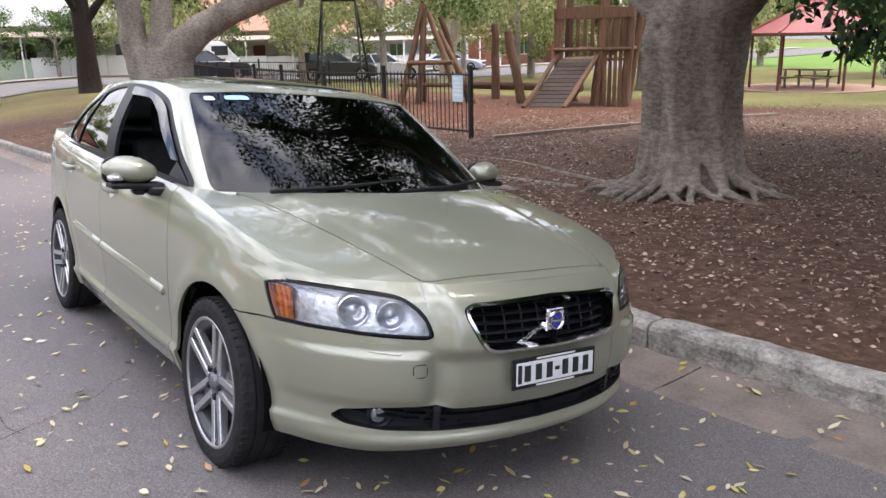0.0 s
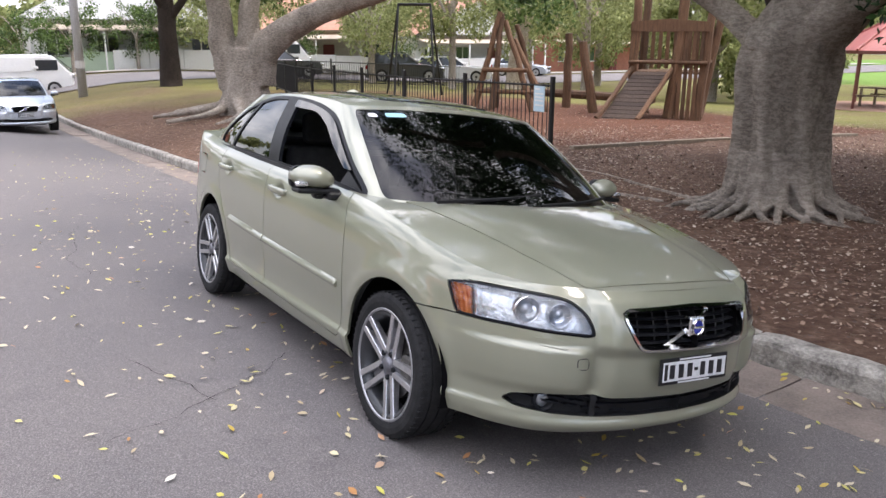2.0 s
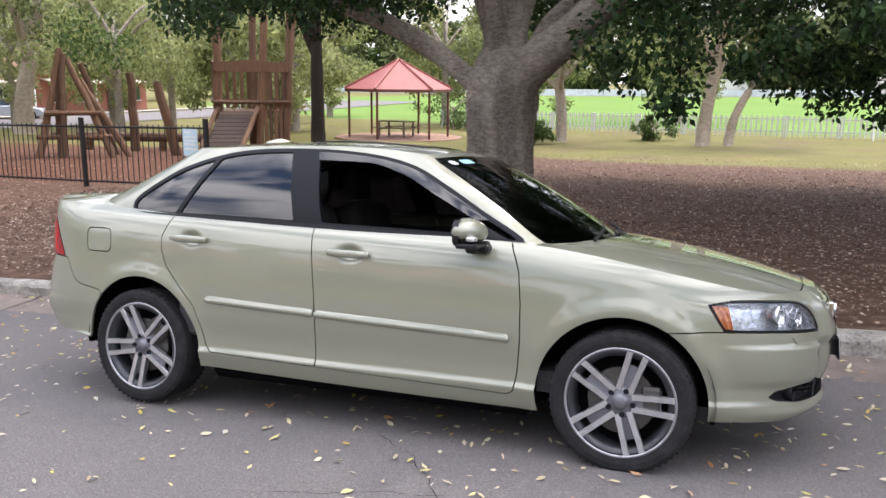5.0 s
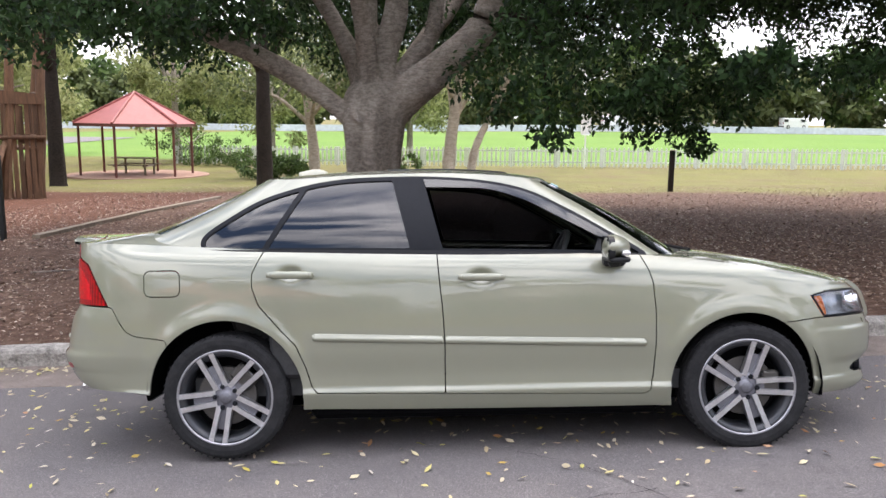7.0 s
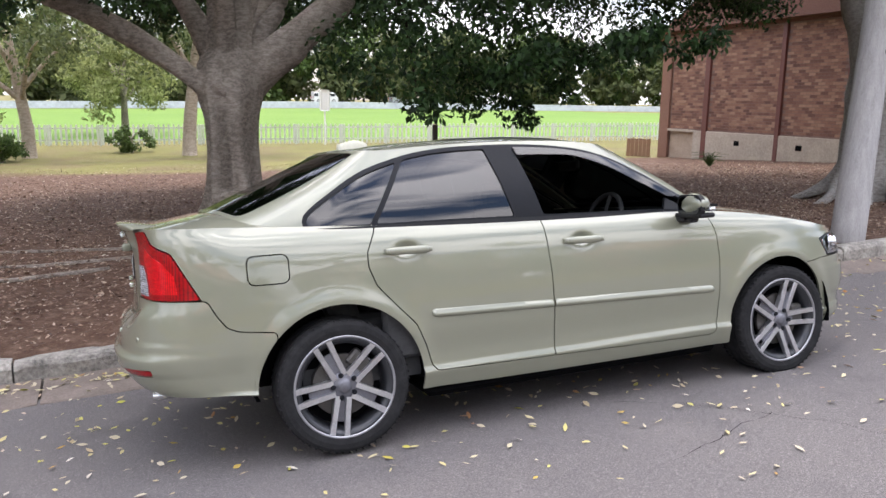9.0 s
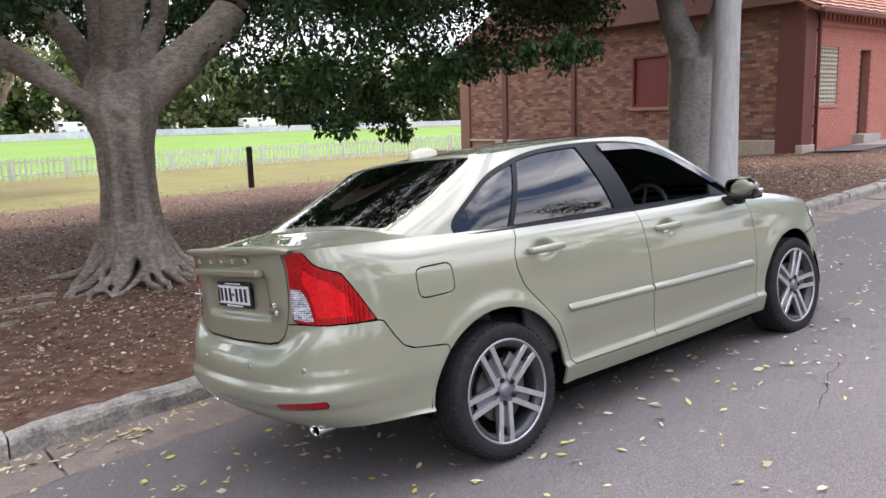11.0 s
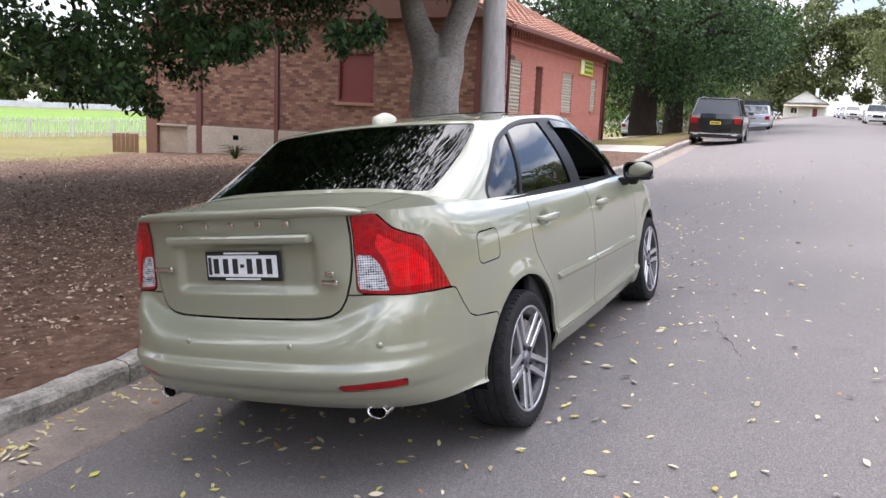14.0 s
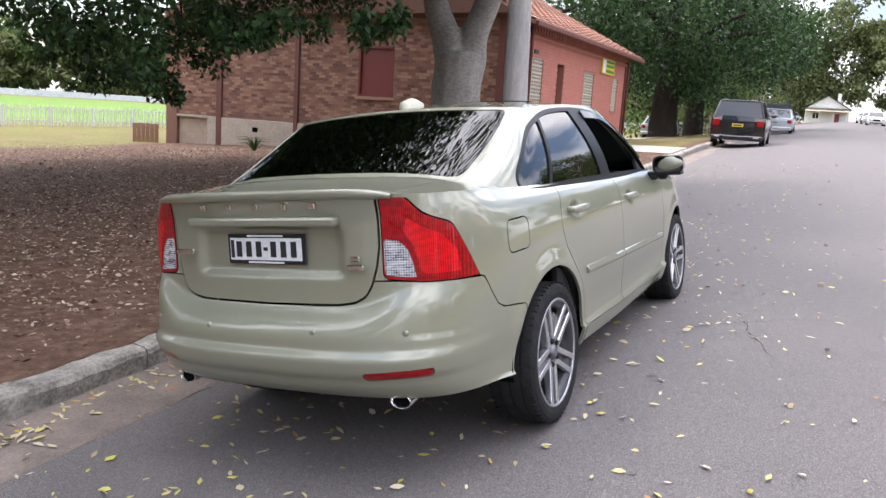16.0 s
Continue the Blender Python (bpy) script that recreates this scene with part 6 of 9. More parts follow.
    # boughs that hang low, towards the oval, the building and the play ground
    for x, y, z, r in ((2.40, 7.25, 2.18, 0.46), (2.71, 7.01, 2.00, 0.46), (2.96, 6.80, 1.81, 0.43), (3.14, 6.64, 1.60, 0.34), (3.29, 6.50, 1.47, 0.23), (2.59, 7.11, 1.63, 0.31), (3.25, 6.54, 1.98, 0.43), (3.48, 6.31, 2.23, 0.43), (3.64, 6.16, 1.94, 0.28), (3.84, 5.95, 2.30, 0.31), (3.38, 4.96, 2.32, 0.28), (3.78, 4.48, 2.40, 0.25), (4.15, 3.95, 2.37, 0.26), (4.33, 3.68, 2.46, 0.23), (2.87, 6.88, 2.30, 0.54), (2.14, 7.45, 1.95, 0.46), (1.61, 3.95, 2.02, 0.2), (1.85, 3.75, 2.1, 0.22), (2.0, 3.55, 2.25, 0.22), (2.5, 2.9, 2.32, 0.16), (2.7, 2.6, 2.38, 0.18), (0.4, 4.9, 2.0, 0.4), (0.1, 5.0, 2.3, 0.45), (0.95, 4.45, 1.62, 0.26), (1.0, 4.5, 1.95, 0.38), (0.75, 4.4, 2.3, 0.42), (1.25, 4.6, 2.4, 0.45), (1.8, 4.9, 2.75, 0.45), (0.6, 4.5, 2.8, 0.5), (2.6, 5.3, 2.75, 0.5), (3.3, 5.8, 2.5, 0.42), (3.9, 6.6, 2.35, 0.4), (4.6, 7.2, 2.65, 0.55), (5.4, 7.0, 2.6, 0.5), (2.9, 6.4, 3.0, 0.6), (-3.3, 4.1, 2.75, 0.45), (-4.1, 3.9, 2.8, 0.5), (-5.0, 4.6, 2.75, 0.55), (-5.9, 5.4, 2.8, 0.6), (-2.9, 3.5, 3.05, 0.45), (-3.8, 5.6, 2.75, 0.5), (-6.6, 6.6, 2.9, 0.6), (2.0, 3.9, 3.1, 0.5), (6.4, 8.0, 2.9, 0.6), (7.0, 9.2, 2.9, 0.6), (1.9, 7.9, 2.7, 0.5), (3.2, 9.0, 2.6, 0.5), (4.4, 10.2, 2.5, 0.5), (5.6, 10.8, 2.6, 0.6), (7.6, 11.2, 2.7, 0.6), (-2.0, 8.6, 2.9, 0.6), (-4.2, 8.8, 2.9, 0.6)):
        cs.append(np.array([x - x0, y - y0, z - z0]))
        rs.append(r)
    # leafy shoots round the low limb on the play ground side
    for x, y, z, r in ((-0.9, -0.6, 2.78, 0.30), (-1.3, -0.75, 2.76, 0.32), (-1.8, -0.8, 2.80, 0.36), (-2.3, -0.9, 2.84, 0.38), (-2.9, -0.9, 2.9, 0.42), (-1.5, -0.6, 2.92, 0.36), (-2.0, -0.7, 2.95, 0.40), (-2.5, -0.6, 2.98, 0.42), (-3.0, -0.5, 3.0, 0.45), (-3.5, -0.3, 3.05, 0.48), (-1.1, -0.5, 3.05, 0.36), (-1.7, -0.5, 3.25, 0.45), (-2.3, 0.3, 2.88, 0.38), (-2.8, 0.5, 2.9, 0.42), (-3.6, 0.6, 2.92, 0.46), (-4.2, 0.4, 3.0, 0.5), (-1.3, 0.8, 2.9, 0.4), (-4.8, 0.0, 3.05, 0.5), (-0.7, -0.4, 3.45, 0.4), (-3.2, 0.0, 3.4, 0.5), (-2.2, -0.2, 3.5, 0.5), (-4.4, 0.8, 3.4, 0.6), (-0.6, 1.4, 3.2, 0.4), (0.55, 0.9, 3.3, 0.4)):
        cs.append(np.array([x, y, z]))
        rs.append(r)
    counts = [int(340 * max(r, 0.35) ** 2 / 0.36) + 50 for r in rs]
    link("crown", leaves_mesh("crown", cs, rs, counts, 0.105, g), LEAF, t)
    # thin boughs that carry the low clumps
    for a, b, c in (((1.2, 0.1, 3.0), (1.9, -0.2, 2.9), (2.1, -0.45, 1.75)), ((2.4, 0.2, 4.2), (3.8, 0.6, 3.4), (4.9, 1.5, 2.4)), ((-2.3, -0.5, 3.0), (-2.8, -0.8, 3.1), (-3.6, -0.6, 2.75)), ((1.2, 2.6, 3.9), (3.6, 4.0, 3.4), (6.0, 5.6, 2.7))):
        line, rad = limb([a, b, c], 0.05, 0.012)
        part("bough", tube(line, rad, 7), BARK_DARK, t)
    return t


def plain_tree(name, label, x, y, height, trunk_r, crown_r, leaf, bark, seed, n=7000, leaf_size=0.22, crown_z=0.62, lean=(0, 0), fork=True, group="park trees", crown_flat=0.75, clumps=46):
    z0 = gz(x, y)
    t = thing(name, label, "tree", Matrix.Translation((x, y, z0)), group)
    rng, g = random.Random(seed), np.random.default_rng(seed)
    top = height * 0.55
    bm = bmesh.new()
    line, rad = limb([(0, 0, -0.2), (lean[0] * 0.1, lean[1] * 0.1, top * 0.25), (lean[0] * 0.5, lean[1] * 0.5, top * 0.6), (lean[0], lean[1], top)], trunk_r * 1.15, trunk_r * 0.6, 5)
    rad[0] *= 1.35
    add_tube(bm, line, rad, 10, wobble=0.06, rng=rng)
    if fork:
        for k in range(6):
            a = 2 * math.pi * (k + rng.uniform(-0.3, 0.3)) / 6
            h = top * rng.uniform(0.55, 1.0)
            s = Vector(line[int((len(line) - 1) * h / top * 0.98)])
            e = s + Vector((math.cos(a) * crown_r * 0.7, math.sin(a) * crown_r * 0.7, height * rng.uniform(0.15, 0.4)))
            m = (s + e) / 2 + Vector((0, 0, height * 0.06))
            ln, rd = limb([s, m, e], trunk_r * 0.5, trunk_r * 0.1, 4)
            add_tube(bm, ln, rd, 7, wobble=0.05, rng=rng)
    part("trunk", bm, bark, t, smooth=True)
    cs, rs = [], []
    while len(cs) < clumps:
        d = g.normal(size=3)
        d /= np.linalg.norm(d)
        p = np.array([lean[0], lean[1], height * crown_z]) + d * np.array([crown_r, crown_r, height * (1 - crown_z) * crown_flat]) * g.uniform(0.45, 1.0)
        cs.append(p)
        rs.append(crown_r * g.uniform(0.16, 0.30))
    counts = [max(20, int(n / clumps * g.uniform(0.7, 1.3))) for _ in cs]
    link("crown", leaves_mesh("crown", cs, rs, counts, leaf_size, g), leaf, t)
    return t


def pale_tree():
    x0, y0 = 8.35, 4.70
    t = thing("pale_fig_tree", "pale-barked forked tree beside the brick hall", "tree", Matrix.Translation((x0, y0, gz(x0, y0))), "park trees")
    L = [limb([(0, 0, -0.2), (0, 0, 0.6), (0.0, 0.02, 1.4), (0.0, 0.02, 2.2)], 0.50, 0.44)]
    for pts, r0, r1 in (([(-0.06, 0.10, 1.6), (-0.14, 0.24, 2.5), (-0.28, 0.52, 3.4), (-0.55, 1.0, 5.2)], 0.34, 0.17),
                        ([(0.06, -0.10, 1.6), (0.12, -0.22, 2.5), (0.24, -0.45, 3.4), (0.5, -0.9, 5.2)], 0.33, 0.17)):
        L.append(limb(pts, r0, r1))
    for k in range(9):
        a = 2 * math.pi * k / 9 + 0.2
        L.append(limb([(0.25 * math.cos(a), 0.25 * math.sin(a), 0.7), (0.5 * math.cos(a), 0.5 * math.sin(a), 0.25), (0.85 * math.cos(a + 0.2), 0.85 * math.sin(a + 0.2), 0.03), (1.15 * math.cos(a + 0.1), 1.15 * math.sin(a + 0.1), -0.12)], 0.16, 0.04))
    ob = part("trunk", wood_mesh(L, 0.04, 0.05, 8), BARK_PALE, t, "smooth pale forked trunk")
    skin(ob, 0.04, 3)
    g = np.random.default_rng(9)
    cs, rs = [], []
    while len(cs) < 250:
        d = g.normal(size=3)
        d /= np.linalg.norm(d)
        p = np.array([0.2, 1.4, 6.2]) + d * np.array([5.4, 5.2, 2.4]) * g.uniform(0.6, 1.0)
        if p[2] < 4.1:
            continue
        cs.append(p)
        rs.append(g.uniform(0.4, 0.8))
    for x, y, z, r in ((7.2, 6.2, 3.2, 0.6), (6.7, 7.4, 3.1, 0.6), (6.6, 5.6, 3.75, 0.6), (7.9, 6.9, 3.6, 0.6), (6.0, 6.6, 3.3, 0.5), (8.0, 8.2, 3.4, 0.6), (7.0, 8.6, 3.3, 0.6), (7.6, 5.7, 4.1, 0.6)):
        cs.append(np.array([x - x0, y - y0, z]))
        rs.append(r)
    link("crown", leaves_mesh("crown", cs, rs, [int(620 * r) for r in rs], 0.11, g), LEAF, t)


def left_fig():
    x0, y0 = -18.2, 5.0
    t = thing("old_fig_tree", "old grey fig tree with twin stems by the kerb", "tree", Matrix.Translation((x0, y0, gz(x0, y0))), "park trees")
    L = [limb([(0, 0, -0.2), (0, 0, 0.5), (-0.08, 0.05, 1.15), (-0.1, 0.1, 1.75)], 0.84, 0.45)]
    for pts, r0, r1 in (([(-0.3, -0.25, 0.7), (-0.45, -0.45, 1.8), (-0.5, -0.55, 3.2), (-0.9, -1.0, 5.5)], 0.46, 0.26),
                        ([(0.15, 0.3, 0.8), (0.25, 0.45, 1.6), (0.6, 1.1, 2.3), (1.3, 2.2, 2.9), (2.4, 4.2, 3.7), (3.2, 6.5, 5.0)], 0.55, 0.22),
                        ([(0.0, 0.2, 1.0), (-0.1, 0.2, 2.4), (-0.3, 0.6, 4.5)], 0.42, 0.22)):
        L.append(limb(pts, r0, r1))
    for k in range(10):
        a = 2 * math.pi * k / 10
        L.append(limb([(0.4 * math.cos(a), 0.4 * math.sin(a), 0.7), (0.75 * math.cos(a), 0.75 * math.sin(a), 0.22), (1.6 * math.cos(a + 0.2), 1.6 * math.sin(a + 0.2), 0.05), (2.6 * math.cos(a), 2.6 * math.sin(a), -0.1)], 0.2, 0.06))
    ob = part("trunk", wood_mesh(L, 0.05, 0.06, 2), BARK, t, "grey twin trunk with surface roots")
    skin(ob, 0.05, 3)
    g = np.random.default_rng(21)
    cs, rs = [], []
    while len(cs) < 300:
        d = g.normal(size=3)
        d /= np.linalg.norm(d)
        p = np.array([-0.5, 0.8, 6.6]) + d * np.array([8.5, 8.0, 3.0]) * g.uniform(0.55, 1.0)
        if p[2] < 4.0:
            continue
        cs.append(p)
        rs.append(g.uniform(0.5, 1.0))
    for x, y, z, r in ((2.8, 7.6, 3.3, 0.9), (3.6, 8.2, 2.9, 0.8), (2.2, 8.6, 3.0, 0.9), (-1.5, 1.6, 3.4, 0.7), (-2.2, 0.8, 3.6, 0.7)):
        cs.append(np.array([x, y, z]))
        rs.append(r)
    link("crown", leaves_mesh("crown", cs, rs, [int(300 * r) for r in rs], 0.16, g), LEAF_MID, t)


def far_woods(name, label, pts, height, leaf, seed, n, size, spread=3.0):
    """A far belt of trees: many leaf clumps over dim trunks, one piece of stuff."""
    g = np.random.default_rng(seed)
    cs, rs = [], []
    for x, y in pts:
        z, h = gz(x, y), height * g.uniform(0.7, 1.15)
        for _ in range(11):
            cs.append((x + g.normal() * spread, y + g.normal() * spread, z + h * g.uniform(0.12, 1.0)))
            rs.append(h * g.uniform(0.10, 0.2))
    ob = link(name, leaves_mesh(name, cs, rs, [n] * len(cs), size, g), leaf)
    tagged(ob, label, "woods", kind="stuff")


# ---------------------------------------------------------------- the brick hall
def brick_field(wall, at, uv, u0, u1, v0, v1, holes, mat, name, keep, bond=0.0):
    """Bricks proud of the wall: those for which keep(u, v) holds are pieces, the rest one joined part."""
    bl, bh, j, d = 0.232, 0.076, 0.010, 0.008
    shared = {}
    V, F = [], []
    rows = int((v1 - v0) / (bh + j))
    rng = random.Random(len(name) + int(u0 * 10))
    for r in range(rows):
        v = v0 + r * (bh + j)
        u = u0 - (0.121 if r % 2 else 0.0)
        while u < u1 - 0.03:
            a, b = max(u, u0), min(u + bl, u1)
            u += bl + j
            if b - a < 0.04:
                continue
            cu, cv = (a + b) / 2, v + bh / 2
            if any(h[0] - 0.05 < cu < h[1] + 0.05 and h[2] - 0.03 < cv < h[3] + 0.03 for h in holes):
                continue
            dd = d + rng.uniform(-0.003, 0.003)
            pts = [(a, v, 0), (b, v, 0), (b, v + bh, 0), (a, v + bh, 0)]
            e = 0.004
            outer = [(a + e, v + e, dd), (b - e, v + e, dd), (b - e, v + bh - e, dd), (a + e, v + bh - e, dd)]
            fs = [(4, 5, 6, 7), (0, 1, 5, 4), (1, 2, 6, 5), (2, 3, 7, 6), (3, 0, 4, 7)]
            if keep(cu, cv):
                key = round(b - a, 3)
                if key not in shared:
                    loc = [(p[0] - a, p[1] - v, p[2]) for p in pts] + [(p[0] - a, p[1] - v, d) for p in outer]
                    shared[key] = mesh_of("brick", [uv(*q) for q in loc], fs)
                    shared[key].materials.append(mat)
                ob = new("brick", shared[key])
                ob.parent = wall
                ob.location = at(a, v, 0)
            else:
                k = len(V)
                V += [tuple(Vector(at(0, 0, 0)) + Vector(uv(*q))) for q in pts + outer]
                F += [tuple(k + i for i in f) for f in fs]
    if V:
        ob = link(name, mesh_of(name, V, F), mat, wall)
        ob["kind"] = "stuff"


def wall_box(name, x0, x1, y0, y1, z0, z1, holes, axis, mat, parent):
    """A wall with real openings: pieces of the wall between and round the holes."""
    bm = bmesh.new()
    lo, hi = (x0, x1) if axis == "x" else (y0, y1)
    us = sorted({lo, hi} | {h[0] for h in holes} | {h[1] for h in holes})
    for a, b in zip(us, us[1:]):
        cuts = sorted((h[2], h[3]) for h in holes if h[0] <= a and h[1] >= b)
        z = z0
        for c0, c1 in cuts + [(z1, z1)]:
            if c0 - z > 0.001:
                if axis == "x":
                    add_box(bm, a, b, y0, y1, z, c0)
                else:
                    add_box(bm, x0, x1, a, b, z, c0)
            z = c1
    return part(name, bm, mat, parent)


BREEZE = surface("breeze_block", (0.400, 0.360, 0.288), (0.528, 0.488, 0.400), 4, 0.9)


def brick_hall():
    hall = thing("brick_hall", "single-storey brick hall with red painted front and tiled roof", "building", Matrix.Translation((0, 0, 0)))
    X0, X1, Y0, Y1, Z0, Z1 = 15.2, 26.0, 6.4, 19.3, -0.4, 4.15
    rwin = (10.30, 11.52, 1.80, 3.26)
    hatch = (17.55, 18.85, -0.2, 0.83)
    west = wall_box("west_wall", X0, X0 + 0.3, Y0, Y1, Z0, Z1, [rwin, hatch], "y", MORTAR, hall)
    wins = [(15.80, 16.95, 1.72, 3.14), (20.75, 21.80, 1.82, 3.10), (24.1, 24.75, 1.95, 3.12)]
    door = (18.15, 18.75, 0.3, 3.12)
    south = wall_box("south_wall", X0, X1, Y0 - 0.002, Y0 + 0.3, Z0, Z1, wins + [door], "x", MORTAR_RED, hall)
    part("north_wall", box(X0, X1, Y1 - 0.3, Y1 + 0.002, Z0, Z1), MORTAR, hall)
    part("east_wall", box(X1 - 0.3, X1 + 0.002, Y0, Y1, Z0, Z1), MORTAR, hall)
    part("inner_floor", box(X0 + 0.1, X1 - 0.1, Y0 + 0.1, Y1 - 0.1, Z0, 0.6), VOID, hall)
    # plinth, pilasters, downpipes on the west side
    for a, b in ((7.0, 17.5), (18.9, 19.0)):
        part("plinth", box(X0 - 0.055, X0 + 0.02, a, b, Z0, 0.86, 0.01), RENDER_CREAM, west)
    for a, b, mt in ((Y1 - 0.45, Y1 + 0.06, BRICK), (16.85, 17.08, TRIM_BROWN), (13.70, 13.86, TRIM_BROWN), (Y0 - 0.06, Y0 + 0.62, TRIM_BROWN)):
        part("pilaster", box(X0 - 0.075, X0 + 0.02, a, b, Z0, Z1 - 0.05, 0.012), mt, west)
    fr = part("shutter", box(X0 + 0.06, X0 + 0.10, rwin[0] + 0.05, rwin[1] - 0.05, rwin[2] + 0.05, rwin[3] - 0.05), DARK_RED, west, "maroon boarded window")
    for a, b, c, d in ((rwin[0], rwin[0] + 0.06, rwin[2], rwin[3]), (rwin[1] - 0.06, rwin[1], rwin[2], rwin[3]), (rwin[0], rwin[1], rwin[2], rwin[2] + 0.06), (rwin[0], rwin[1], rwin[3] - 0.06, rwin[3])):
        part("shutter_frame", box(X0 - 0.01, X0 + 0.12, a, b, c, d), DARK_RED, fr)
    part("window_sill", box(X0 - 0.06, X0 + 0.05, rwin[0] - 0.08, rwin[1] + 0.08, rwin[2] - 0.09, rwin[2] - 0.003), BRICK, west)
    part("hatch_door", box(X0 + 0.05, X0 + 0.09, hatch[0], hatch[1], hatch[2], hatch[3]), surface("stained_board", (0.30, 0.22, 0.16), (0.46, 0.36, 0.27), 3, 0.9), west, "stained low hatch door")
    part("hatch_lintel", box(X0 - 0.07, X0 + 0.05, hatch[0] - 0.1, hatch[1] + 0.1, 0.80, 0.88, 0.005), RENDER_CREAM, west)
    for y in (15.4, 12.9):
        part("vent", box(X0 - 0.062, X0, y - 0.11, y + 0.11, 0.47, 0.62), VOID, west)
    # painted front: corner pier, downpipes, breeze-block windows, door, dentils, sign
    part("corner_pier", box(X0 - 0.08, X0 + 0.42, Y0 - 0.075, Y0 + 0.05, Z0, Z1 - 0.06, 0.012), TRIM_BROWN, south)
    part("pier_base", box(X0 - 0.13, X0 + 0.48, Y0 - 0.13, Y0 + 0.05, Z0, 0.75, 0.012), RENDER_CREAM, south)
    for x in (15.72, 25.7):
        dp = part("downpipe", tube([(x, Y0 - 0.11, 0.5), (x, Y0 - 0.11, Z1 - 0.25), (x, Y0 - 0.2, Z1)], 0.045, 10), TRIM_BROWN, south, smooth=True)
        for z in (1.2, 2.4, 3.5):
            part("pipe_clip", box(x - 0.07, x + 0.07, Y0 - 0.13, Y0 - 0.008, z - 0.025, z + 0.025), TRIM_BROWN, dp)
    part("far_pier", box(X1 - 0.42, X1 + 0.05, Y0 - 0.06, Y0 + 0.05, Z0, Z1 - 0.06, 0.012), TRIM_BROWN, south)
    for a, b, c, d in wins:
        w = part("window", box(a, b, Y0 + 0.16, Y0 + 0.18, c, d), VOID, south, "breeze block window of white lattice")
        nx, nz = max(3, round((b - a) / 0.19)), round((d - c) / 0.19)
        sx, sz = (b - a) / nx, (d - c) / nz
        shape = None
        for i in range(nx):
            for k in range(nz):
                if shape is None:
                    o, h = [(0, 0), (sx, 0), (sx, sz), (0, sz)], []
                    for u0, w0 in ((0.12, 0.12), (0.56, 0.12), (0.12, 0.56), (0.56, 0.56)):
                        h += [(sx * u, sz * v) for u, v in ((u0, w0), (u0 + 0.32, w0), (u0 + 0.32, w0 + 0.32), (u0, w0 + 0.32))]
                    us, ws_ = (0, 0.12, 0.44, 0.56, 0.88, 1), (0, 0.12, 0.44, 0.56, 0.88, 1)
                    vs = [(sx * u, yy, sz * v) for yy in (0.02, 0.11) for v in ws_ for u in us]
                    idx = lambda l, j, q: l * 36 + j * 6 + q
                    fs = []
                    for j in range(5):
                        for q in range(5):
                            if not (j in (1, 3) and q in (1, 3)):
                                fs.append((idx(0, j, q), idx(0, j, q + 1), idx(0, j + 1, q + 1), idx(0, j + 1, q)))
                            else:
                                for e, g_ in (((j, q), (j, q + 1)), ((j, q + 1), (j + 1, q + 1)), ((j + 1, q + 1), (j + 1, q)), ((j + 1, q), (j, q))):
                                    fs.append((idx(0, *e), idx(0, *g_), idx(1, *g_), idx(1, *e)))
                    shape = mesh_of("breeze_block", vs, fs)
                    shape.materials.append(BREEZE)
                ob = new("breeze_block", shape)
                ob.parent = w
                ob.location = (a + sx * i, Y0, c + sz * k)
        part("sill", box(a - 0.06, b + 0.06, Y0 - 0.04, Y0 + 0.05, c - 0.08, c - 0.003), BRICK_RED, south)
    part("door", box(door[0] + 0.02, door[1] - 0.02, Y0 + 0.20, Y0 + 0.25, door[2], door[3] - 0.05), plain("brown_door", (0.05, 0.028, 0.02), 0.6), south, "dark brown recessed door")
    part("door_step", box(door[0] - 0.2, door[1] + 0.2, Y0 - 0.3, Y0 + 0.2, 0.3, 0.92, 0.01), PATH_CONC, south)
    part("cornice", box(X0 - 0.1, X1 + 0.1, Y0 - 0.14, Y0 - 0.01, Z1 - 0.20, Z1 - 0.10, 0.008), BRICK_RED, south)
    part("string_course", box(X0 + 0.4, X1 - 0.4, Y0 - 0.06, Y0 - 0.008, Z1 - 0.50, Z1 - 0.43), BRICK_RED, south)
    first = None
    for k in range(46):
        x = X0 + 0.55 + k * 0.22
        if first is None:
            first = part("dentil", box(0, 0.11, -0.09, -0.008, 0, 0.15), BRICK_RED, south)
            ob = first
        else:
            ob = link("dentil", first.data, None, south)
        ob.location = (x, Y0, Z1 - 0.36)
    sg = part("sign", box(22.45, 23.95, Y0 - 0.07, Y0 - 0.012, 3.17, 3.70, 0.006), plain("sign_yellow", (0.70, 0.55, 0.05), 0.4), south, "yellow and green sign board")
    part("sign_panel", box(22.52, 22.85, Y0 - 0.078, Y0 - 0.07, 3.22, 3.65), WHITE, sg)
    for z in (3.24, 3.42, 3.56):
        part("sign_bar", box(22.92, 23.88, Y0 - 0.078, Y0 - 0.07, z, z + 0.085), plain("sign_green", (0.03, 0.22, 0.06), 0.4), sg)
    # gabled tile roof with its ridge along the hall; tiles in courses on the road side
    ov, rise, ym = 0.42, 3.3, (Y0 + Y1) / 2
    part("west_gable", panel_bm([(X0, Y0, Z1), (X0, ym, Z1 + rise - 0.1), (X0, Y1, Z1)], -0.3), BRICK, hall)
    part("east_gable", panel_bm([(X1, Y0, Z1), (X1, ym, Z1 + rise - 0.1), (X1, Y1, Z1)], 0.3), BRICK, hall)
    part("west_cornice", box(X0 - 0.09, X0 - 0.004, Y0, Y1, Z1 - 0.10, Z1 + 0.02, 0.01), BRICK, west)
    roof = None
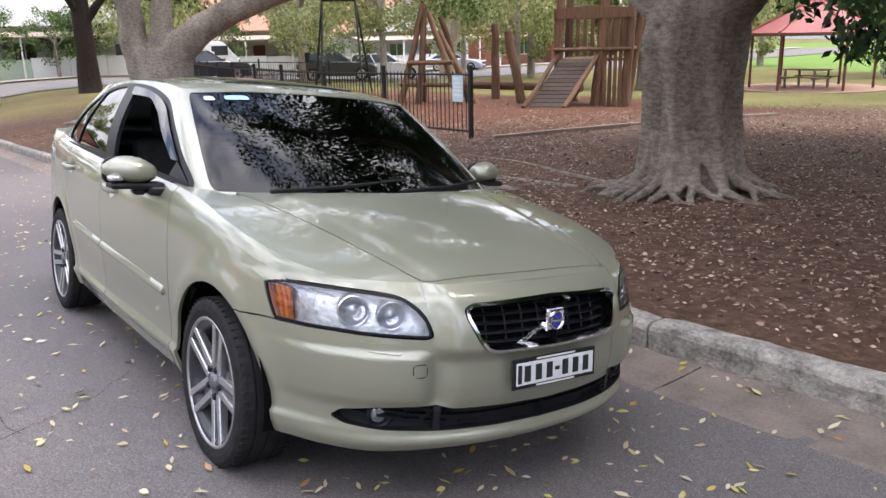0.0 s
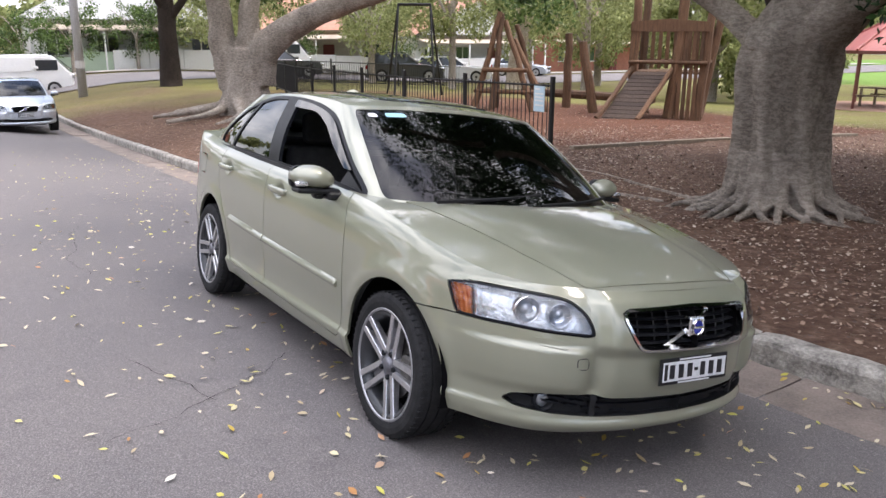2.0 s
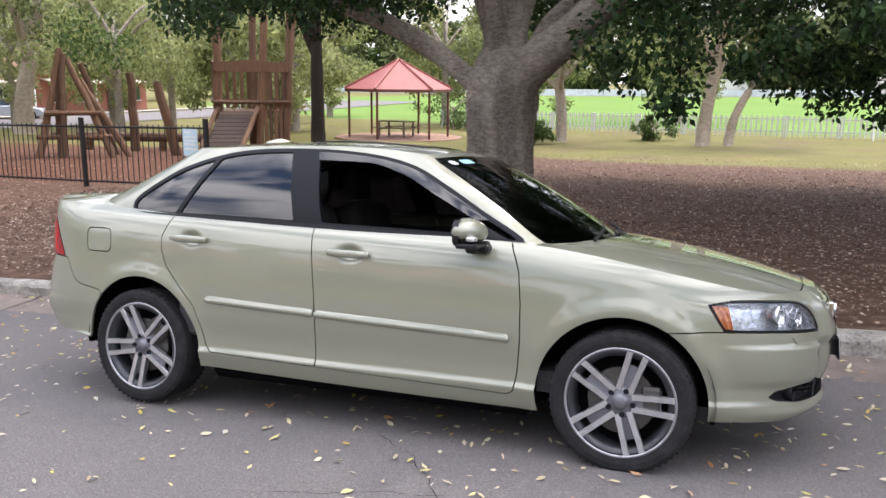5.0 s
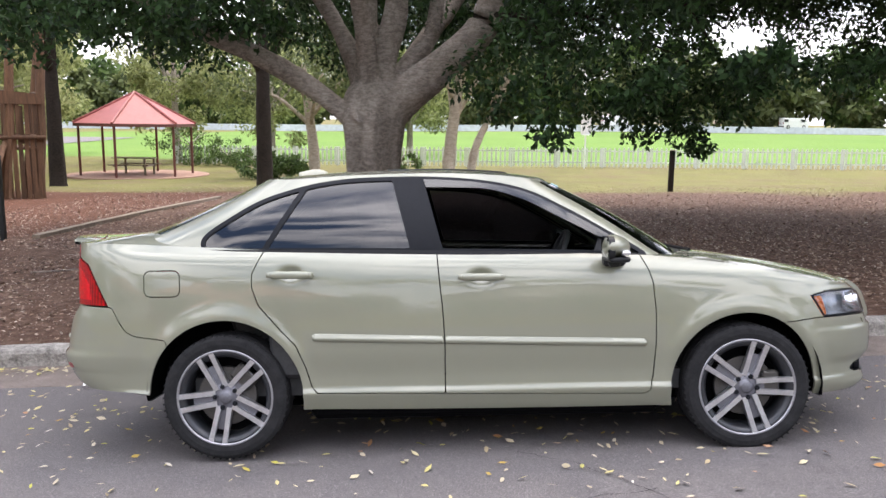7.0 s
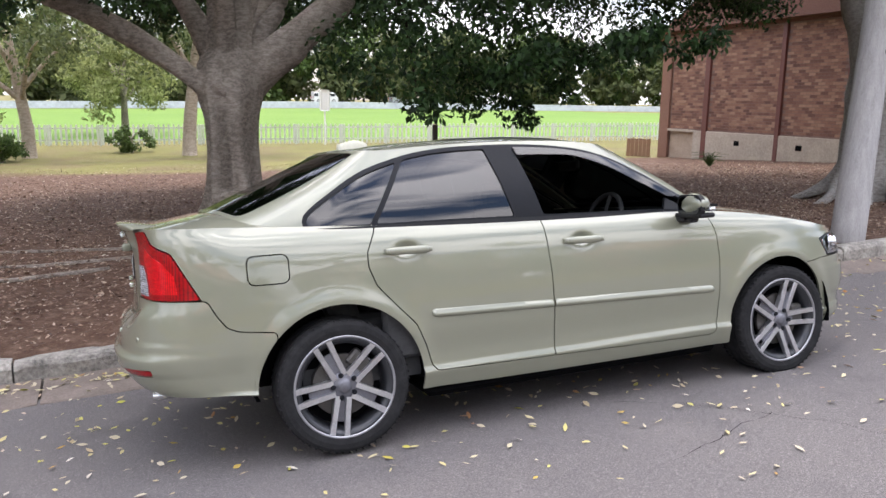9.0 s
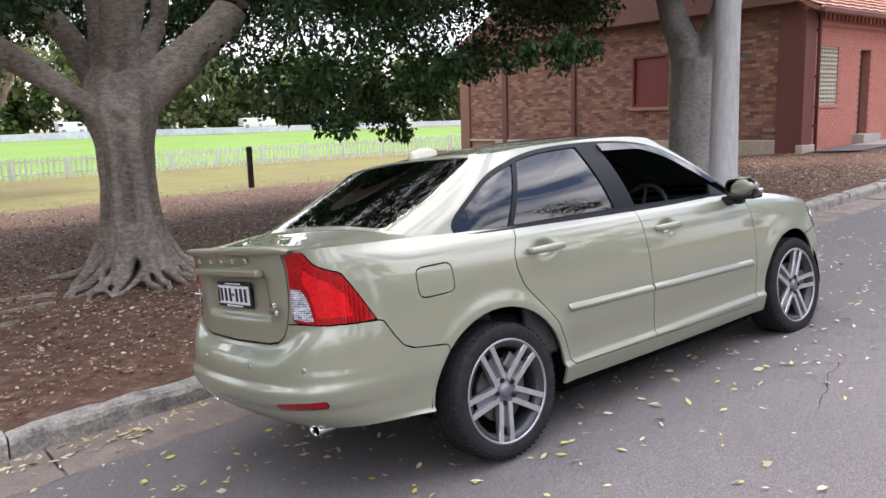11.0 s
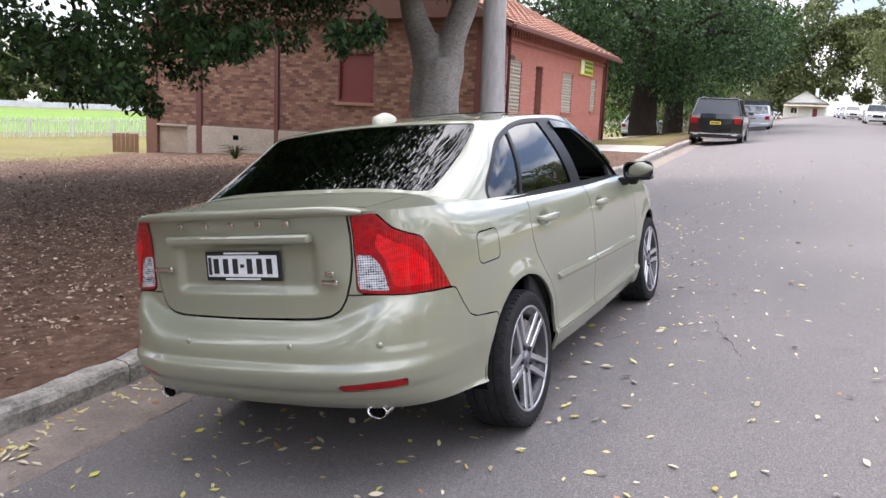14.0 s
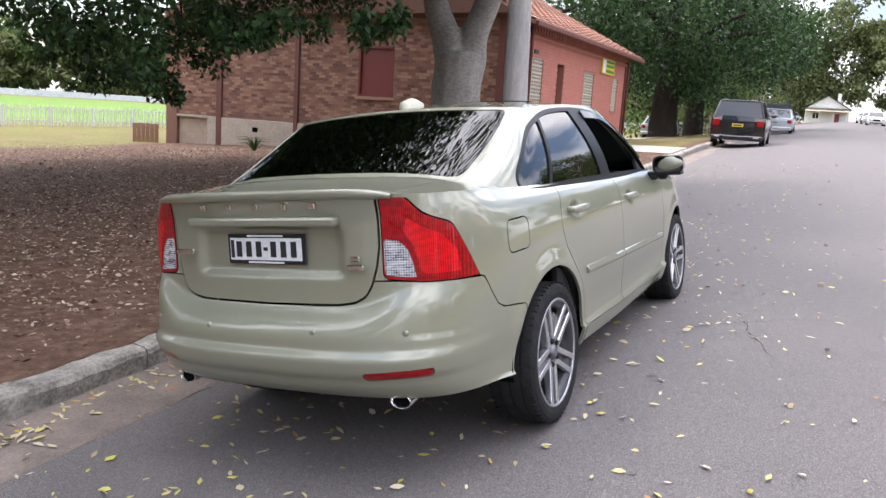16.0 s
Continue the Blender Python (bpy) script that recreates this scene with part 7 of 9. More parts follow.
    for s_, ye in ((-1, Y0 - ov), (1, Y1 + ov)):
        ob = part("roof", panel_bm([(X0 - 0.12, ye, Z1 - 0.17), (X1 + 0.3, ye, Z1 - 0.17), (X1 + 0.3, ym, Z1 + rise), (X0 - 0.12, ym, Z1 + rise)], 0.1 * s_ * -1), TILE_ROOF, hall, "terracotta tiled roof slope")
        roof = roof or ob
    n, m = 22, 36
    for k in range(n):
        A, B = Vector((X0 - 0.12, Y0 - ov, Z1 - 0.17)), Vector((X0 - 0.12, ym, Z1 + rise))
        p0, p1 = A.lerp(B, k / n), A.lerp(B, (k + 1) / n)
        nr = Vector((0, -(B - A).z, (B - A).y)).normalized()
        vs, fs = [], []
        for i in range(m + 1):
            dx = Vector(((X1 - X0 + 0.42) * i / m, 0, 0))
            vs += [p0 + dx + nr * (0.06 + (0.025 if i % 2 else 0)), p1 + dx + nr * (0.02 + (0.02 if i % 2 else 0)), p0 + dx]
        for i in range(m):
            fs += [(3 * i, 3 * i + 3, 3 * i + 4, 3 * i + 1), (3 * i + 2, 3 * i + 5, 3 * i + 3, 3 * i)]
        link("tile_course", mesh_of("tile_course", vs, fs), TILE_ROOF, roof)
    part("gutter", box(X0 - 0.15, X1 + 0.35, Y0 - ov - 0.11, Y0 - ov - 0.002, Z1 - 0.30, Z1 - 0.16, 0.02), TRIM_BROWN, roof)
    part("soffit", box(X0, X1, Y0 - ov, Y0 - 0.15, Z1 - 0.22, Z1 - 0.18), TRIM_BROWN, roof)
    part("chimney", box(20.3, 21.0, 12.0, 12.7, Z1 + 1.6, Z1 + 3.3, 0.02), BRICK_RED, roof)
    brick_field(west, lambda a_, b_, c_: (X0, a_, b_), lambda u, v_, w: (-w, u, v_), Y0 + 0.64, Y1 - 0.5, Z0 + 0.02, Z1 - 0.06, [rwin, (16.83, 17.1, -1, 9), (13.68, 13.88, -1, 9), (6, 17.55, -1, 0.86), (17.4, 19.1, -1, 0.88)], BRICK, "brickwork", lambda u, v_: 9.6 < u < 13.6 and 0.9 < v_ < 2.3)
    brick_field(south, lambda a_, b_, c_: (a_, Y0 - 0.002, b_), lambda u, v_, w: (u, -w * 0.5, v_), X0 + 0.43, X1 - 0.45, 0.4, Z1 - 0.52, wins + [door], BRICK_RED, "painted_brickwork", lambda u, v_: False)


# ---------------------------------------------------------------- park furniture
def gazebo():
    x, y = -14.3, 31.0
    z = gz(x, y)
    g = thing("gazebo", "open picnic shelter with red hipped roof", "gazebo", Matrix.Translation((x, y, z)))
    bm = bmesh.new()
    ring = [bm.verts.new((3.1 * math.cos(2 * math.pi * k / 24), 3.1 * math.sin(2 * math.pi * k / 24), s)) for s in (0.07, -0.1) for k in range(24)]
    bm.faces.new(ring[:24])
    for k in range(24):
        bm.faces.new((ring[k], ring[(k + 1) % 24], ring[24 + (k + 1) % 24], ring[24 + k]))
    part("base", bm, surface("red_paving", (0.25, 0.14, 0.10), (0.36, 0.22, 0.16), 3, 0.9), g)
    n, R, h = 6, 2.4, 2.35
    for k in range(n):
        a = 2 * math.pi * (k + 0.5) / n
        p = part("post", tube([(R * math.cos(a), R * math.sin(a), 0), (R * math.cos(a), R * math.sin(a), h)], 0.055, 8), TRIM_BROWN, g)
        b = 2 * math.pi * (k + 1.5) / n
        r = part("roof_panel", panel_bm([(2.6 * math.cos(a), 2.6 * math.sin(a), h), (2.6 * math.cos(b), 2.6 * math.sin(b), h), (0.05 * math.cos(b), 0.05 * math.sin(b), h + 1.35), (0.05 * math.cos(a), 0.05 * math.sin(a), h + 1.35)], 0.05), ROOF_RED, g)
        part("ridge_cap", tube([(2.62 * math.cos(a), 2.62 * math.sin(a), h + 0.03), (0, 0, h + 1.40)], 0.05, 6), ROOF_RED, r)
        part("fascia", panel_bm([(2.58 * math.cos(a), 2.58 * math.sin(a), h), (2.58 * math.cos(b), 2.58 * math.sin(b), h), (2.58 * math.cos(b), 2.58 * math.sin(b), h - 0.13), (2.58 * math.cos(a), 2.58 * math.sin(a), h - 0.13)], 0.03), TRIM_BROWN, r)
    t = thing("picnic_table", "dark timber picnic table with fixed benches", "table", Matrix.Translation((x - 0.1, y - 0.1, z + 0.07)))
    for k in range(4):
        part("top_plank", box(-0.9, 0.9, -0.38 + 0.19 * k, -0.21 + 0.19 * k, 0.72, 0.76), WOOD_GREY, t)
    for s in (-1, 1):
        part("bench_plank", box(-0.9, 0.9, s * 0.70 - 0.14, s * 0.70 + 0.14, 0.43, 0.47), WOOD_GREY, t)
        part("leg", box(s * 0.65 - 0.04, s * 0.65 + 0.04, -0.75, 0.75, 0.36, 0.43), WOOD_GREY, t)
        for q in (-1, 1):
            part("post", box(s * 0.65 - 0.04, s * 0.65 + 0.04, q * 0.55 - 0.04, q * 0.55 + 0.04, 0, 0.72), WOOD_GREY, t)


def panel_bm(corners, thick):
    bm = bmesh.new()
    v = [Vector(c) for c in corners]
    n = (v[1] - v[0]).cross(v[2] - v[0]).normalized() * thick
    A, B = [bm.verts.new(p) for p in v], [bm.verts.new(p - n) for p in v]
    bm.faces.new(A)
    bm.faces.new(B[::-1])
    for k in range(len(v)):
        j = (k + 1) % len(v)
        bm.faces.new((A[j], A[k], B[k], B[j]))
    bmesh.ops.recalc_face_normals(bm, faces=bm.faces)
    return bm


def log(parent, name, a, b, r0, r1, rng, mat=WOOD):
    a, b = Vector(a), Vector(b)
    pts = [a.lerp(b, t) + Vector((rng.uniform(-1, 1), rng.uniform(-1, 1), 0)) * 0.03 for t in np.linspace(0, 1, 6)]
    return part(name, tube(pts, [r0 + (r1 - r0) * t for t in np.linspace(0, 1, 6)], 9, wobble=0.06, rng=rng), mat, parent)


def playground():
    rng = random.Random(8)
    x, y = -11.55, 14.9
    z = gz(x, y)
    t = thing("play_tower", "rustic timber play tower with plank ramp", "play tower", Matrix.Translation((x, y, z)) @ pose(0, 0, 0, 0, 0, 38))
    hw = 0.85
    for sx, sy, h, lx, ly in ((-1, -1, 4.3, -0.05, 0), (1, -1, 4.0, 0.25, 0.05), (1, 1, 4.2, 0.55, 0.1), (-1, 1, 4.4, 0.05, 0.1), (0.1, 1, 4.4, 0.1, 0), (0.08, -1.05, 3.8, 0.35, 0)):
        log(t, "corner_post", (sx * hw, sy * hw, -0.1), (sx * hw + lx, sy * hw + ly, h), 0.13, 0.10, rng)
    for k in range(9):
        part("deck_plank", box(-0.85 + 0.19 * k, -0.68 + 0.19 * k, -0.9, 0.9, 1.22, 1.28, 0.008), WOOD, t)
    def fence(a, b, z0, z1, n, wavy=0.0, fill=0.40):
        a, b = Vector(a), Vector(b)
        for k in range(n):
            p = a.lerp(b, (k + 0.5) / n)
            h = z1 + wavy * math.sin(3.1 * k) + rng.uniform(-0.04, 0.04)
            d = (b - a).normalized() * (b - a).length / n * fill
            bm = panel_bm([p - d + Vector((0, 0, z0)), p + d + Vector((0, 0, z0)), p + d * 0.85 + Vector((0, 0, h)), p - d * 0.85 + Vector((0, 0, h))], 0.035)
            part("slat", bm, WOOD, t)
    fence((0.15, -0.95, 0), (0.95, -0.95, 0), 0.0, 1.5, 6)
    fence((0.98, -0.9, 0), (0.98, 0.9, 0), 0.0, 1.5, 9)
    fence((-0.9, 0.95, 0), (0.95, 0.95, 0), 1.3, 2.35, 9, 0.08, 0.28)
    fence((-0.98, -0.9, 0), (-0.98, 0.9, 0), 1.3, 2.35, 8, 0.08, 0.28)
    fence((0.98, -0.9, 0), (0.98, 0.9, 0), 1.6, 2.35, 7, 0.05, 0.22)
    fence((0.15, -0.97, 0), (0.95, -0.97, 0), 1.6, 2.35, 4, 0.05, 0.24)
    for a, b in (((-1.0, -1.0), (1.0, -1.0)), ((1.0, -1.0), (1.05, 1.0)), ((1.0, 1.0), (-1.0, 1.0)), ((-1.0, 1.0), (-1.0, -1.0))):
        part("head_board", panel_bm([(a[0], a[1], 2.32), (b[0], b[1], 2.32), (b[0], b[1], 2.56), ((a[0] + b[0]) / 2, (a[1] + b[1]) / 2, 2.64), (a[0], a[1], 2.56)], 0.05), WOOD, t)
        log(t, "rail", (a[0], a[1], 1.52), (b[0], b[1], 1.52), 0.05, 0.05, rng)
    for k in range(13):
        f0, f1 = k / 13, (k + 0.9) / 13
        c = [(sx - 0.65 * f, -0.9 - 1.5 * f, 1.23 * (1 - f)) for f, sx in ((f0, -0.85), (f0, 0.15), (f1, 0.15), (f1, -0.85))]
        part("ramp_plank", panel_bm(c, 0.05), WOOD_DARK, t)
    for sx in (-0.88, 0.18):
        log(t, "ramp_rail", (sx, -0.85, 1.42), (sx - 0.68, -2.45, 0.12), 0.065, 0.065, rng)
    # leaning posts and a log beam between them
    for k, (px, py, h, lx, ly) in enumerate(((-15.6, 14.7, 2.3, 0, 0), (-13.2, 13.7, 2.0, -0.35, -0.25))):
        p = thing("timber_post", "weathered leaning log post in the bark bed", "post", Matrix.Translation((px, py, gz(px, py))), "log posts")
        log(p, "post_log", (0, 0, -0.1), (lx, ly, h), 0.14, 0.12, rng)
        part("post_cap", tube([(lx, ly, h), (lx, ly, h + 0.03)], 0.115, 9), WOOD_GREY, p)
    b = thing("balance_beam", "long log balance beam on stumps", "beam", Matrix.Translation((-15.0, 15.2, gz(-15, 15.2))))
    log(b, "beam", (-2.6, -0.7, 0.42), (2.2, 0.5, 0.42), 0.14, 0.13, rng)
    for q in (-2.3, 0.0, 1.9):
        log(b, "stump", (q, q * 0.26, -0.1), (q, q * 0.26, 0.35), 0.12, 0.12, rng)
    c = thing("climbing_frame", "rough log climbing frame with crossed poles", "climbing frame", Matrix.Translation((-14.6, 11.6, gz(-14.6, 11.6))) @ pose(0, 0, 0, 0, 0, 38))
    for a, e in (((-0.9, -0.5, 0), (-0.25, -0.1, 2.75)), ((0.9, -0.5, 0), (-0.1, 0.0, 2.5)), ((-0.6, 0.7, 0), (-0.3, 0.2, 2.7)), ((0.8, 0.8, 0), (0.15, 0.25, 2.4)), ((1.3, -0.2, 0), (0.1, 0.1, 2.0)), ((-0.3, -0.6, 0), (-0.2, -0.1, 2.6))):
        log(c, "pole", (a[0], a[1], -0.1), e, 0.10, 0.075, rng)
    for h, w in ((0.55, 0.85), (1.15, 0.65)):
        log(c, "rung", (-w, -0.45, h), (w, -0.4, h), 0.07, 0.06, rng)
        log(c, "rung", (-w, -0.4, h), (-w * 0.7, 0.6, h), 0.06, 0.06, rng)
    s = thing("swing_frame", "grey steel swing frame on splayed legs", "swing", Matrix.Translation((-22.5, 13.0, gz(-22.5, 13))) @ pose(0, 0, 0, 0, 0, 60))
    part("top_bar", tube([(-0.62, 0, 3.35), (0.62, 0, 3.35)], 0.055, 8), IRON, s)
    for sx in (-1, 1):
        for sy in (-1, 1):
            part("leg", tube([(sx * 0.6, 0, 3.35), (sx * (0.75 + 0.35 * (sy > 0)), sy * 1.25, -0.1)], 0.04, 8), IRON, s)
        part("brace", tube([(sx * 0.66, -0.35, 2.4), (sx * 0.68, 0.35, 2.4)], 0.03, 6), IRON, s)
    e = thing("timber_edging", "weathered timber edging of the bark bed", "edging", Matrix.Identity(4))
    pts = [(-6.35, 6.9), (-6.2, 8.4), (-6.05, 10.0), (-5.95, 11.6), (-5.9, 13.2), (-5.9, 14.8)]
    for a, bb in zip(pts, pts[1:]):
        za, zb = gz(*a), gz(*bb)
        part("sleeper", panel_bm([(a[0] - 0.06, a[1], za + 0.06), (a[0] + 0.06, a[1], za + 0.06), (bb[0] + 0.06, bb[1] - 0.02, zb + 0.06), (bb[0] - 0.06, bb[1] - 0.02, zb + 0.06)], 0.2), WOOD_GREY, e)
    o = thing("bollard_post", "dark square timber post on the lawn", "post", Matrix.Translation((6.45, 18.9, gz(6.45, 18.9))))
    part("post_shaft", box(-0.07, 0.07, -0.07, 0.07, -0.2, 1.22, 0.012), BARK_DARK, o)
    part("post_top", box(-0.064, 0.064, -0.064, 0.064, 1.22, 1.25, 0.01), WOOD_GREY, o)


def iron_fence():
    """Black steel bar fence round the play ground; each run is a thing with its posts, rails and bars."""
    line = [(-6.75, 6.75), (-9.3, 6.6), (-11.8, 6.6), (-14.4, 6.8), (-17.0, 7.2), (-19.6, 7.6), (-22.2, 8.1), (-24.8, 8.7), (-27.4, 9.3), (-30, 10.0), (-32.5, 10.9), (-32.5, 14), (-32.0, 17.5), (-31.5, 21)]
    bar = post = None
    for a, b in zip(line, line[1:]):
        A, B = Vector((*a, gz(*a))), Vector((*b, gz(*b)))
        f = thing("fence_run", "black steel bar fence of the play ground", "fence", Matrix.Translation(A), "play ground fence")
        d = B - A
        for h in (0.12, 1.08):
            part("rail", tube([(0, 0, h), (d.x, d.y, d.z + h)], 0.02, 6), IRON, f)
        n = int(d.length / 0.115)
        for k in range(1, n):
            if bar is None:
                bar = tube([(0, 0, 0.08), (0, 0, 1.13)], 0.009, 5)
                ob = part("bar", bar, IRON, f)
                bar = ob
            else:
                ob = link("bar", bar.data, None, f)
            ob.location = d * (k / n)
        if post is None:
            bm = box(-0.035, 0.035, -0.035, 0.035, -0.2, 1.24, 0.006)
            post = part("post", bm, IRON, f)
        else:
            link("post", post.data, None, f)
    f = thing("notice_board", "pale blue notice fixed to the fence", "sign", Matrix.Translation((-7.02, 6.73, gz(-7.0, 6.7) + 0.62)))
    part("sheet", box(-0.15, 0.15, -0.055, -0.048, 0, 0.45), plain("notice_blue", (0.50, 0.66, 0.74), 0.4), f)
    for z in (0.38, 0.30, 0.24, 0.18, 0.10):
        part("notice_bar", box(-0.12, 0.12 if z != 0.38 else 0.02, -0.0575, -0.055, z, z + 0.028), WHITE, f)


def oval_fence():
    """White picket fence of the oval; every panel a thing, the pickets its parts near by, joined far off."""
    xs = np.arange(-16, 58, 2.4)
    yy = lambda x: 38.4 - 0.13 * x + 0.0022 * (x - 18) ** 2 * (x > 18) + 0.004 * (x + 5) ** 2 * (x < -5)
    pk = None
    for x in xs:
        a, b = Vector((x, yy(x), gz(x, yy(x)))), Vector((x + 2.4, yy(x + 2.4), gz(x + 2.4, yy(x + 2.4))))
        f = thing("picket_fence", "white picket fence panel round the oval", "fence", Matrix.Translation(a), "oval fence")
        d = b - a
        for h in (0.25, 0.85):
            part("rail", panel_bm([(0, 0, h), tuple(d + Vector((0, 0, h))), tuple(d + Vector((0, 0, h + 0.07))), (0, 0, h + 0.07)], 0.03), PICKET, f)
        for k in range(10):
            if pk is None:
                pk = part("picket", panel_bm([(-0.045, -0.03, 0.05), (0.045, -0.03, 0.05), (0.045, -0.03, 1.02), (0, -0.03, 1.09), (-0.045, -0.03, 1.02)], 0.02), PICKET, f)
                ob = pk
            else:
                ob = link("picket", pk.data, None, f)
            ob.location = d * ((k + 0.5) / 10)
        part("post", box(-0.05, 0.05, 0.0, 0.1, -0.2, 1.05), PICKET, f)


def power_pole():
    x, y = 5.15, 2.17
    t = thing("power_pole", "grey weathered timber power pole leaning slightly", "pole", Matrix.Translation((x, y, gz(x, y))))
    part("shaft", tube([(-0.06, -0.03, -0.3), (0.0, 0.0, 0.2), (0.27, 0.17, 2.1), (0.55, 0.34, 4.2), (1.1, 0.7, 8.5)], [0.185, 0.18, 0.160, 0.155, 0.125], 18, wobble=0.015, rng=random.Random(2)), POLE, t, smooth=True)
    part("tag", box(0.05, 0.20, -0.175, -0.160, 2.02, 2.075), PLATE_INK, t, "small dark pole tag")
    part("cross_arm", box(0.2, 2.0, 0.55, 0.67, 7.7, 7.82), WOOD_GREY, t)


fig_tree()
pale_tree()
left_fig()
brick_hall()
gazebo()
playground()
iron_fence()
oval_fence()
power_pole()

# ---------------------------------------------------------------- streets, houses and parked vehicles
def vehicle(name, label, m, body_mat, length=4.5, width=1.82, height=1.5, style="car"):
    """A parked car: body with hood and deck, glasshouse, windows, wheels, lamps, bumpers and plate."""
    t = thing(name, label, "car", m, "parked vehicles")
    hl, hw = length / 2, width / 2
    sill, hood, belt = 0.22, 0.62 * height, 0.66 * height
    if style == "van":
        prof = [(-hl, sill), (-hl, height * 0.97), (-hl + 0.1, height), (hl * 0.52, height), (hl * 0.66, height * 0.95), (hl * 0.95, hood * 0.9), (hl, hood * 0.75), (hl, sill)]
    elif style == "suv":
        prof = [(-hl, sill + 0.1), (-hl, hood * 0.9), (-hl + 0.04, belt), (hl * 0.28, belt), (hl * 0.5, hood), (hl * 0.92, hood * 0.92), (hl, hood * 0.7), (hl, sill)]
    else:
        prof = [(-hl, sill + 0.1), (-hl, hood * 0.95), (-hl + 0.05, belt), (hl * 0.3, belt), (hl * 0.5, hood), (hl * 0.9, hood * 0.86), (hl, hood * 0.6), (hl, sill)]
    bm = bmesh.new()
    rows = []
    for y, sc in ((-hw, 0.96), (-hw * 0.97, 1.0), (-hw * 0.6, 1.015), (0, 1.02), (hw * 0.6, 1.015), (hw * 0.97, 1.0), (hw, 0.96)):
        k = 1 - 0.05 * (abs(y) / hw) ** 3
        rows.append([bm.verts.new((px * k, y if pz > sill + 0.05 else y * 0.95, sill + (pz - sill) * sc)) for px, pz in prof])
    n = len(prof)
    for u, v in zip(rows, rows[1:]):
        for k in range(n):
            bm.faces.new((u[k], u[(k + 1) % n], v[(k + 1) % n], v[k]))
    bm.faces.new(rows[0][::-1])
    bm.faces.new(rows[-1])
    bmesh.ops.recalc_face_normals(bm, faces=bm.faces)
    ed = [e for e in bm.edges if len(e.link_faces) == 2 and e.calc_face_angle(0) > 0.35]
    bmesh.ops.bevel(bm, geom=ed, offset=0.05, segments=2, affect="EDGES")
    body = part("body", bm, body_mat, t, smooth=False)
    if style != "van":
        x0, x1 = (-hl + 0.12, hl * 0.34) if style == "suv" else (-hl * 0.86, hl * 0.34)
        top0, top1 = (-hl + 0.32, hl * 0.02) if style == "suv" else (-hl * 0.5, hl * 0.02)
        bm = bmesh.new()
        a = [bm.verts.new(p) for p in ((x0, -hw * 0.9, belt - 0.03), (x1, -hw * 0.9, belt - 0.03), (x1, hw * 0.9, belt - 0.03), (x0, hw * 0.9, belt - 0.03), (top0, -hw * 0.72, height - 0.04), (top1, -hw * 0.72, height - 0.04), (top1, hw * 0.72, height - 0.04), (top0, hw * 0.72, height - 0.04))]
        for f in ((0, 1, 5, 4), (1, 2, 6, 5), (2, 3, 7, 6), (3, 0, 4, 7), (4, 5, 6, 7)):
            bm.faces.new([a[k] for k in f])
        bmesh.ops.recalc_face_normals(bm, faces=bm.faces)
        part("glasshouse", bm, DARK_GLASS, t, "dark car windows")
        part("roof", box(top0 - 0.03, top1 + 0.03, -hw * 0.74, hw * 0.74, height - 0.06, height, 0.025, segs=2), body_mat, t)
        for y in (-1, 1):
            for xa, xb in ((x0, top0), (x1, top1), ((x0 + x1) / 2, (top0 + top1) / 2)):
                part("pillar", tube([(xa, y * hw * 0.9, belt - 0.03), (xb, y * hw * 0.735, height - 0.04)], 0.035, 6), body_mat, t)
    else:
        ws = panel_bm([(hl * 0.70, -hw * 0.85, height * 0.90), (hl * 0.93, -hw * 0.88, hood), (hl * 0.93, hw * 0.88, hood), (hl * 0.70, hw * 0.85, height * 0.90)], 0.03)
        bmesh.ops.translate(ws, vec=(0.05, 0, 0.04), verts=ws.verts)
        part("windscreen", ws, DARK_GLASS, t)
        for y in (-1, 1):
            for xa, xb in ((hl * 0.30, hl * 0.70), (-hl * 0.95, -hl * 0.62)):
                part("side_window", box(xa, xb, y * hw * 1.0 - 0.012, y * hw * 1.0 + 0.012, hood, height * 0.88, 0.01), DARK_GLASS, t)
            part("side_panel", box(-hl * 0.55, hl * 0.22, y * hw - 0.014, y * hw + 0.014, hood * 0.95, height * 0.89, 0.01), body_mat, t)
    wb, wr = length * 0.30, 0.33 if style != "suv" else 0.38
    for x in (-wb, wb):
        for y in (-1, 1):
            w = part("wheel", tube([(x, y * (hw - 0.19), wr), (x, y * (hw + 0.005), wr)], wr, 24), TYRE, t)
            part("rim", tube([(x, y * (hw - 0.01), wr), (x, y * (hw + 0.012), wr)], wr * 0.66, 18), ALLOY, w)
            part("rim_dark", tube([(x, y * (hw), wr), (x, y * (hw + 0.014), wr)], wr * 0.2, 10), BLACK, w)
    for y in (-1, 1):
        part("head_lamp", box(hl * 0.93, hl + 0.01, y * hw * 0.72 - 0.16, y * hw * 0.72 + 0.16, hood * 0.68, hood * 0.84, 0.03), REFLECTOR, t)
        part("tail_lamp", box(-hl - 0.012, -hl + 0.1, y * hw * 0.80 - 0.12, y * hw * 0.80 + 0.12, hood * 0.74, hood * 0.95, 0.02), RED_LENS, t)
        part("door_mirror", box(hl * 0.26, hl * 0.34, y * (hw + 0.12) - 0.1, y * (hw + 0.12) + 0.1, belt, belt + 0.14, 0.03), body_mat, t)
    part("front_grille", box(hl - 0.03, hl + 0.008, -hw * 0.42, hw * 0.42, hood * 0.55, hood * 0.78, 0.02), BLACK, t)
    part("lower_grille", box(hl - 0.03, hl + 0.006, -hw * 0.7, hw * 0.7, sill + 0.05, sill + 0.16, 0.02), BLACK, t)
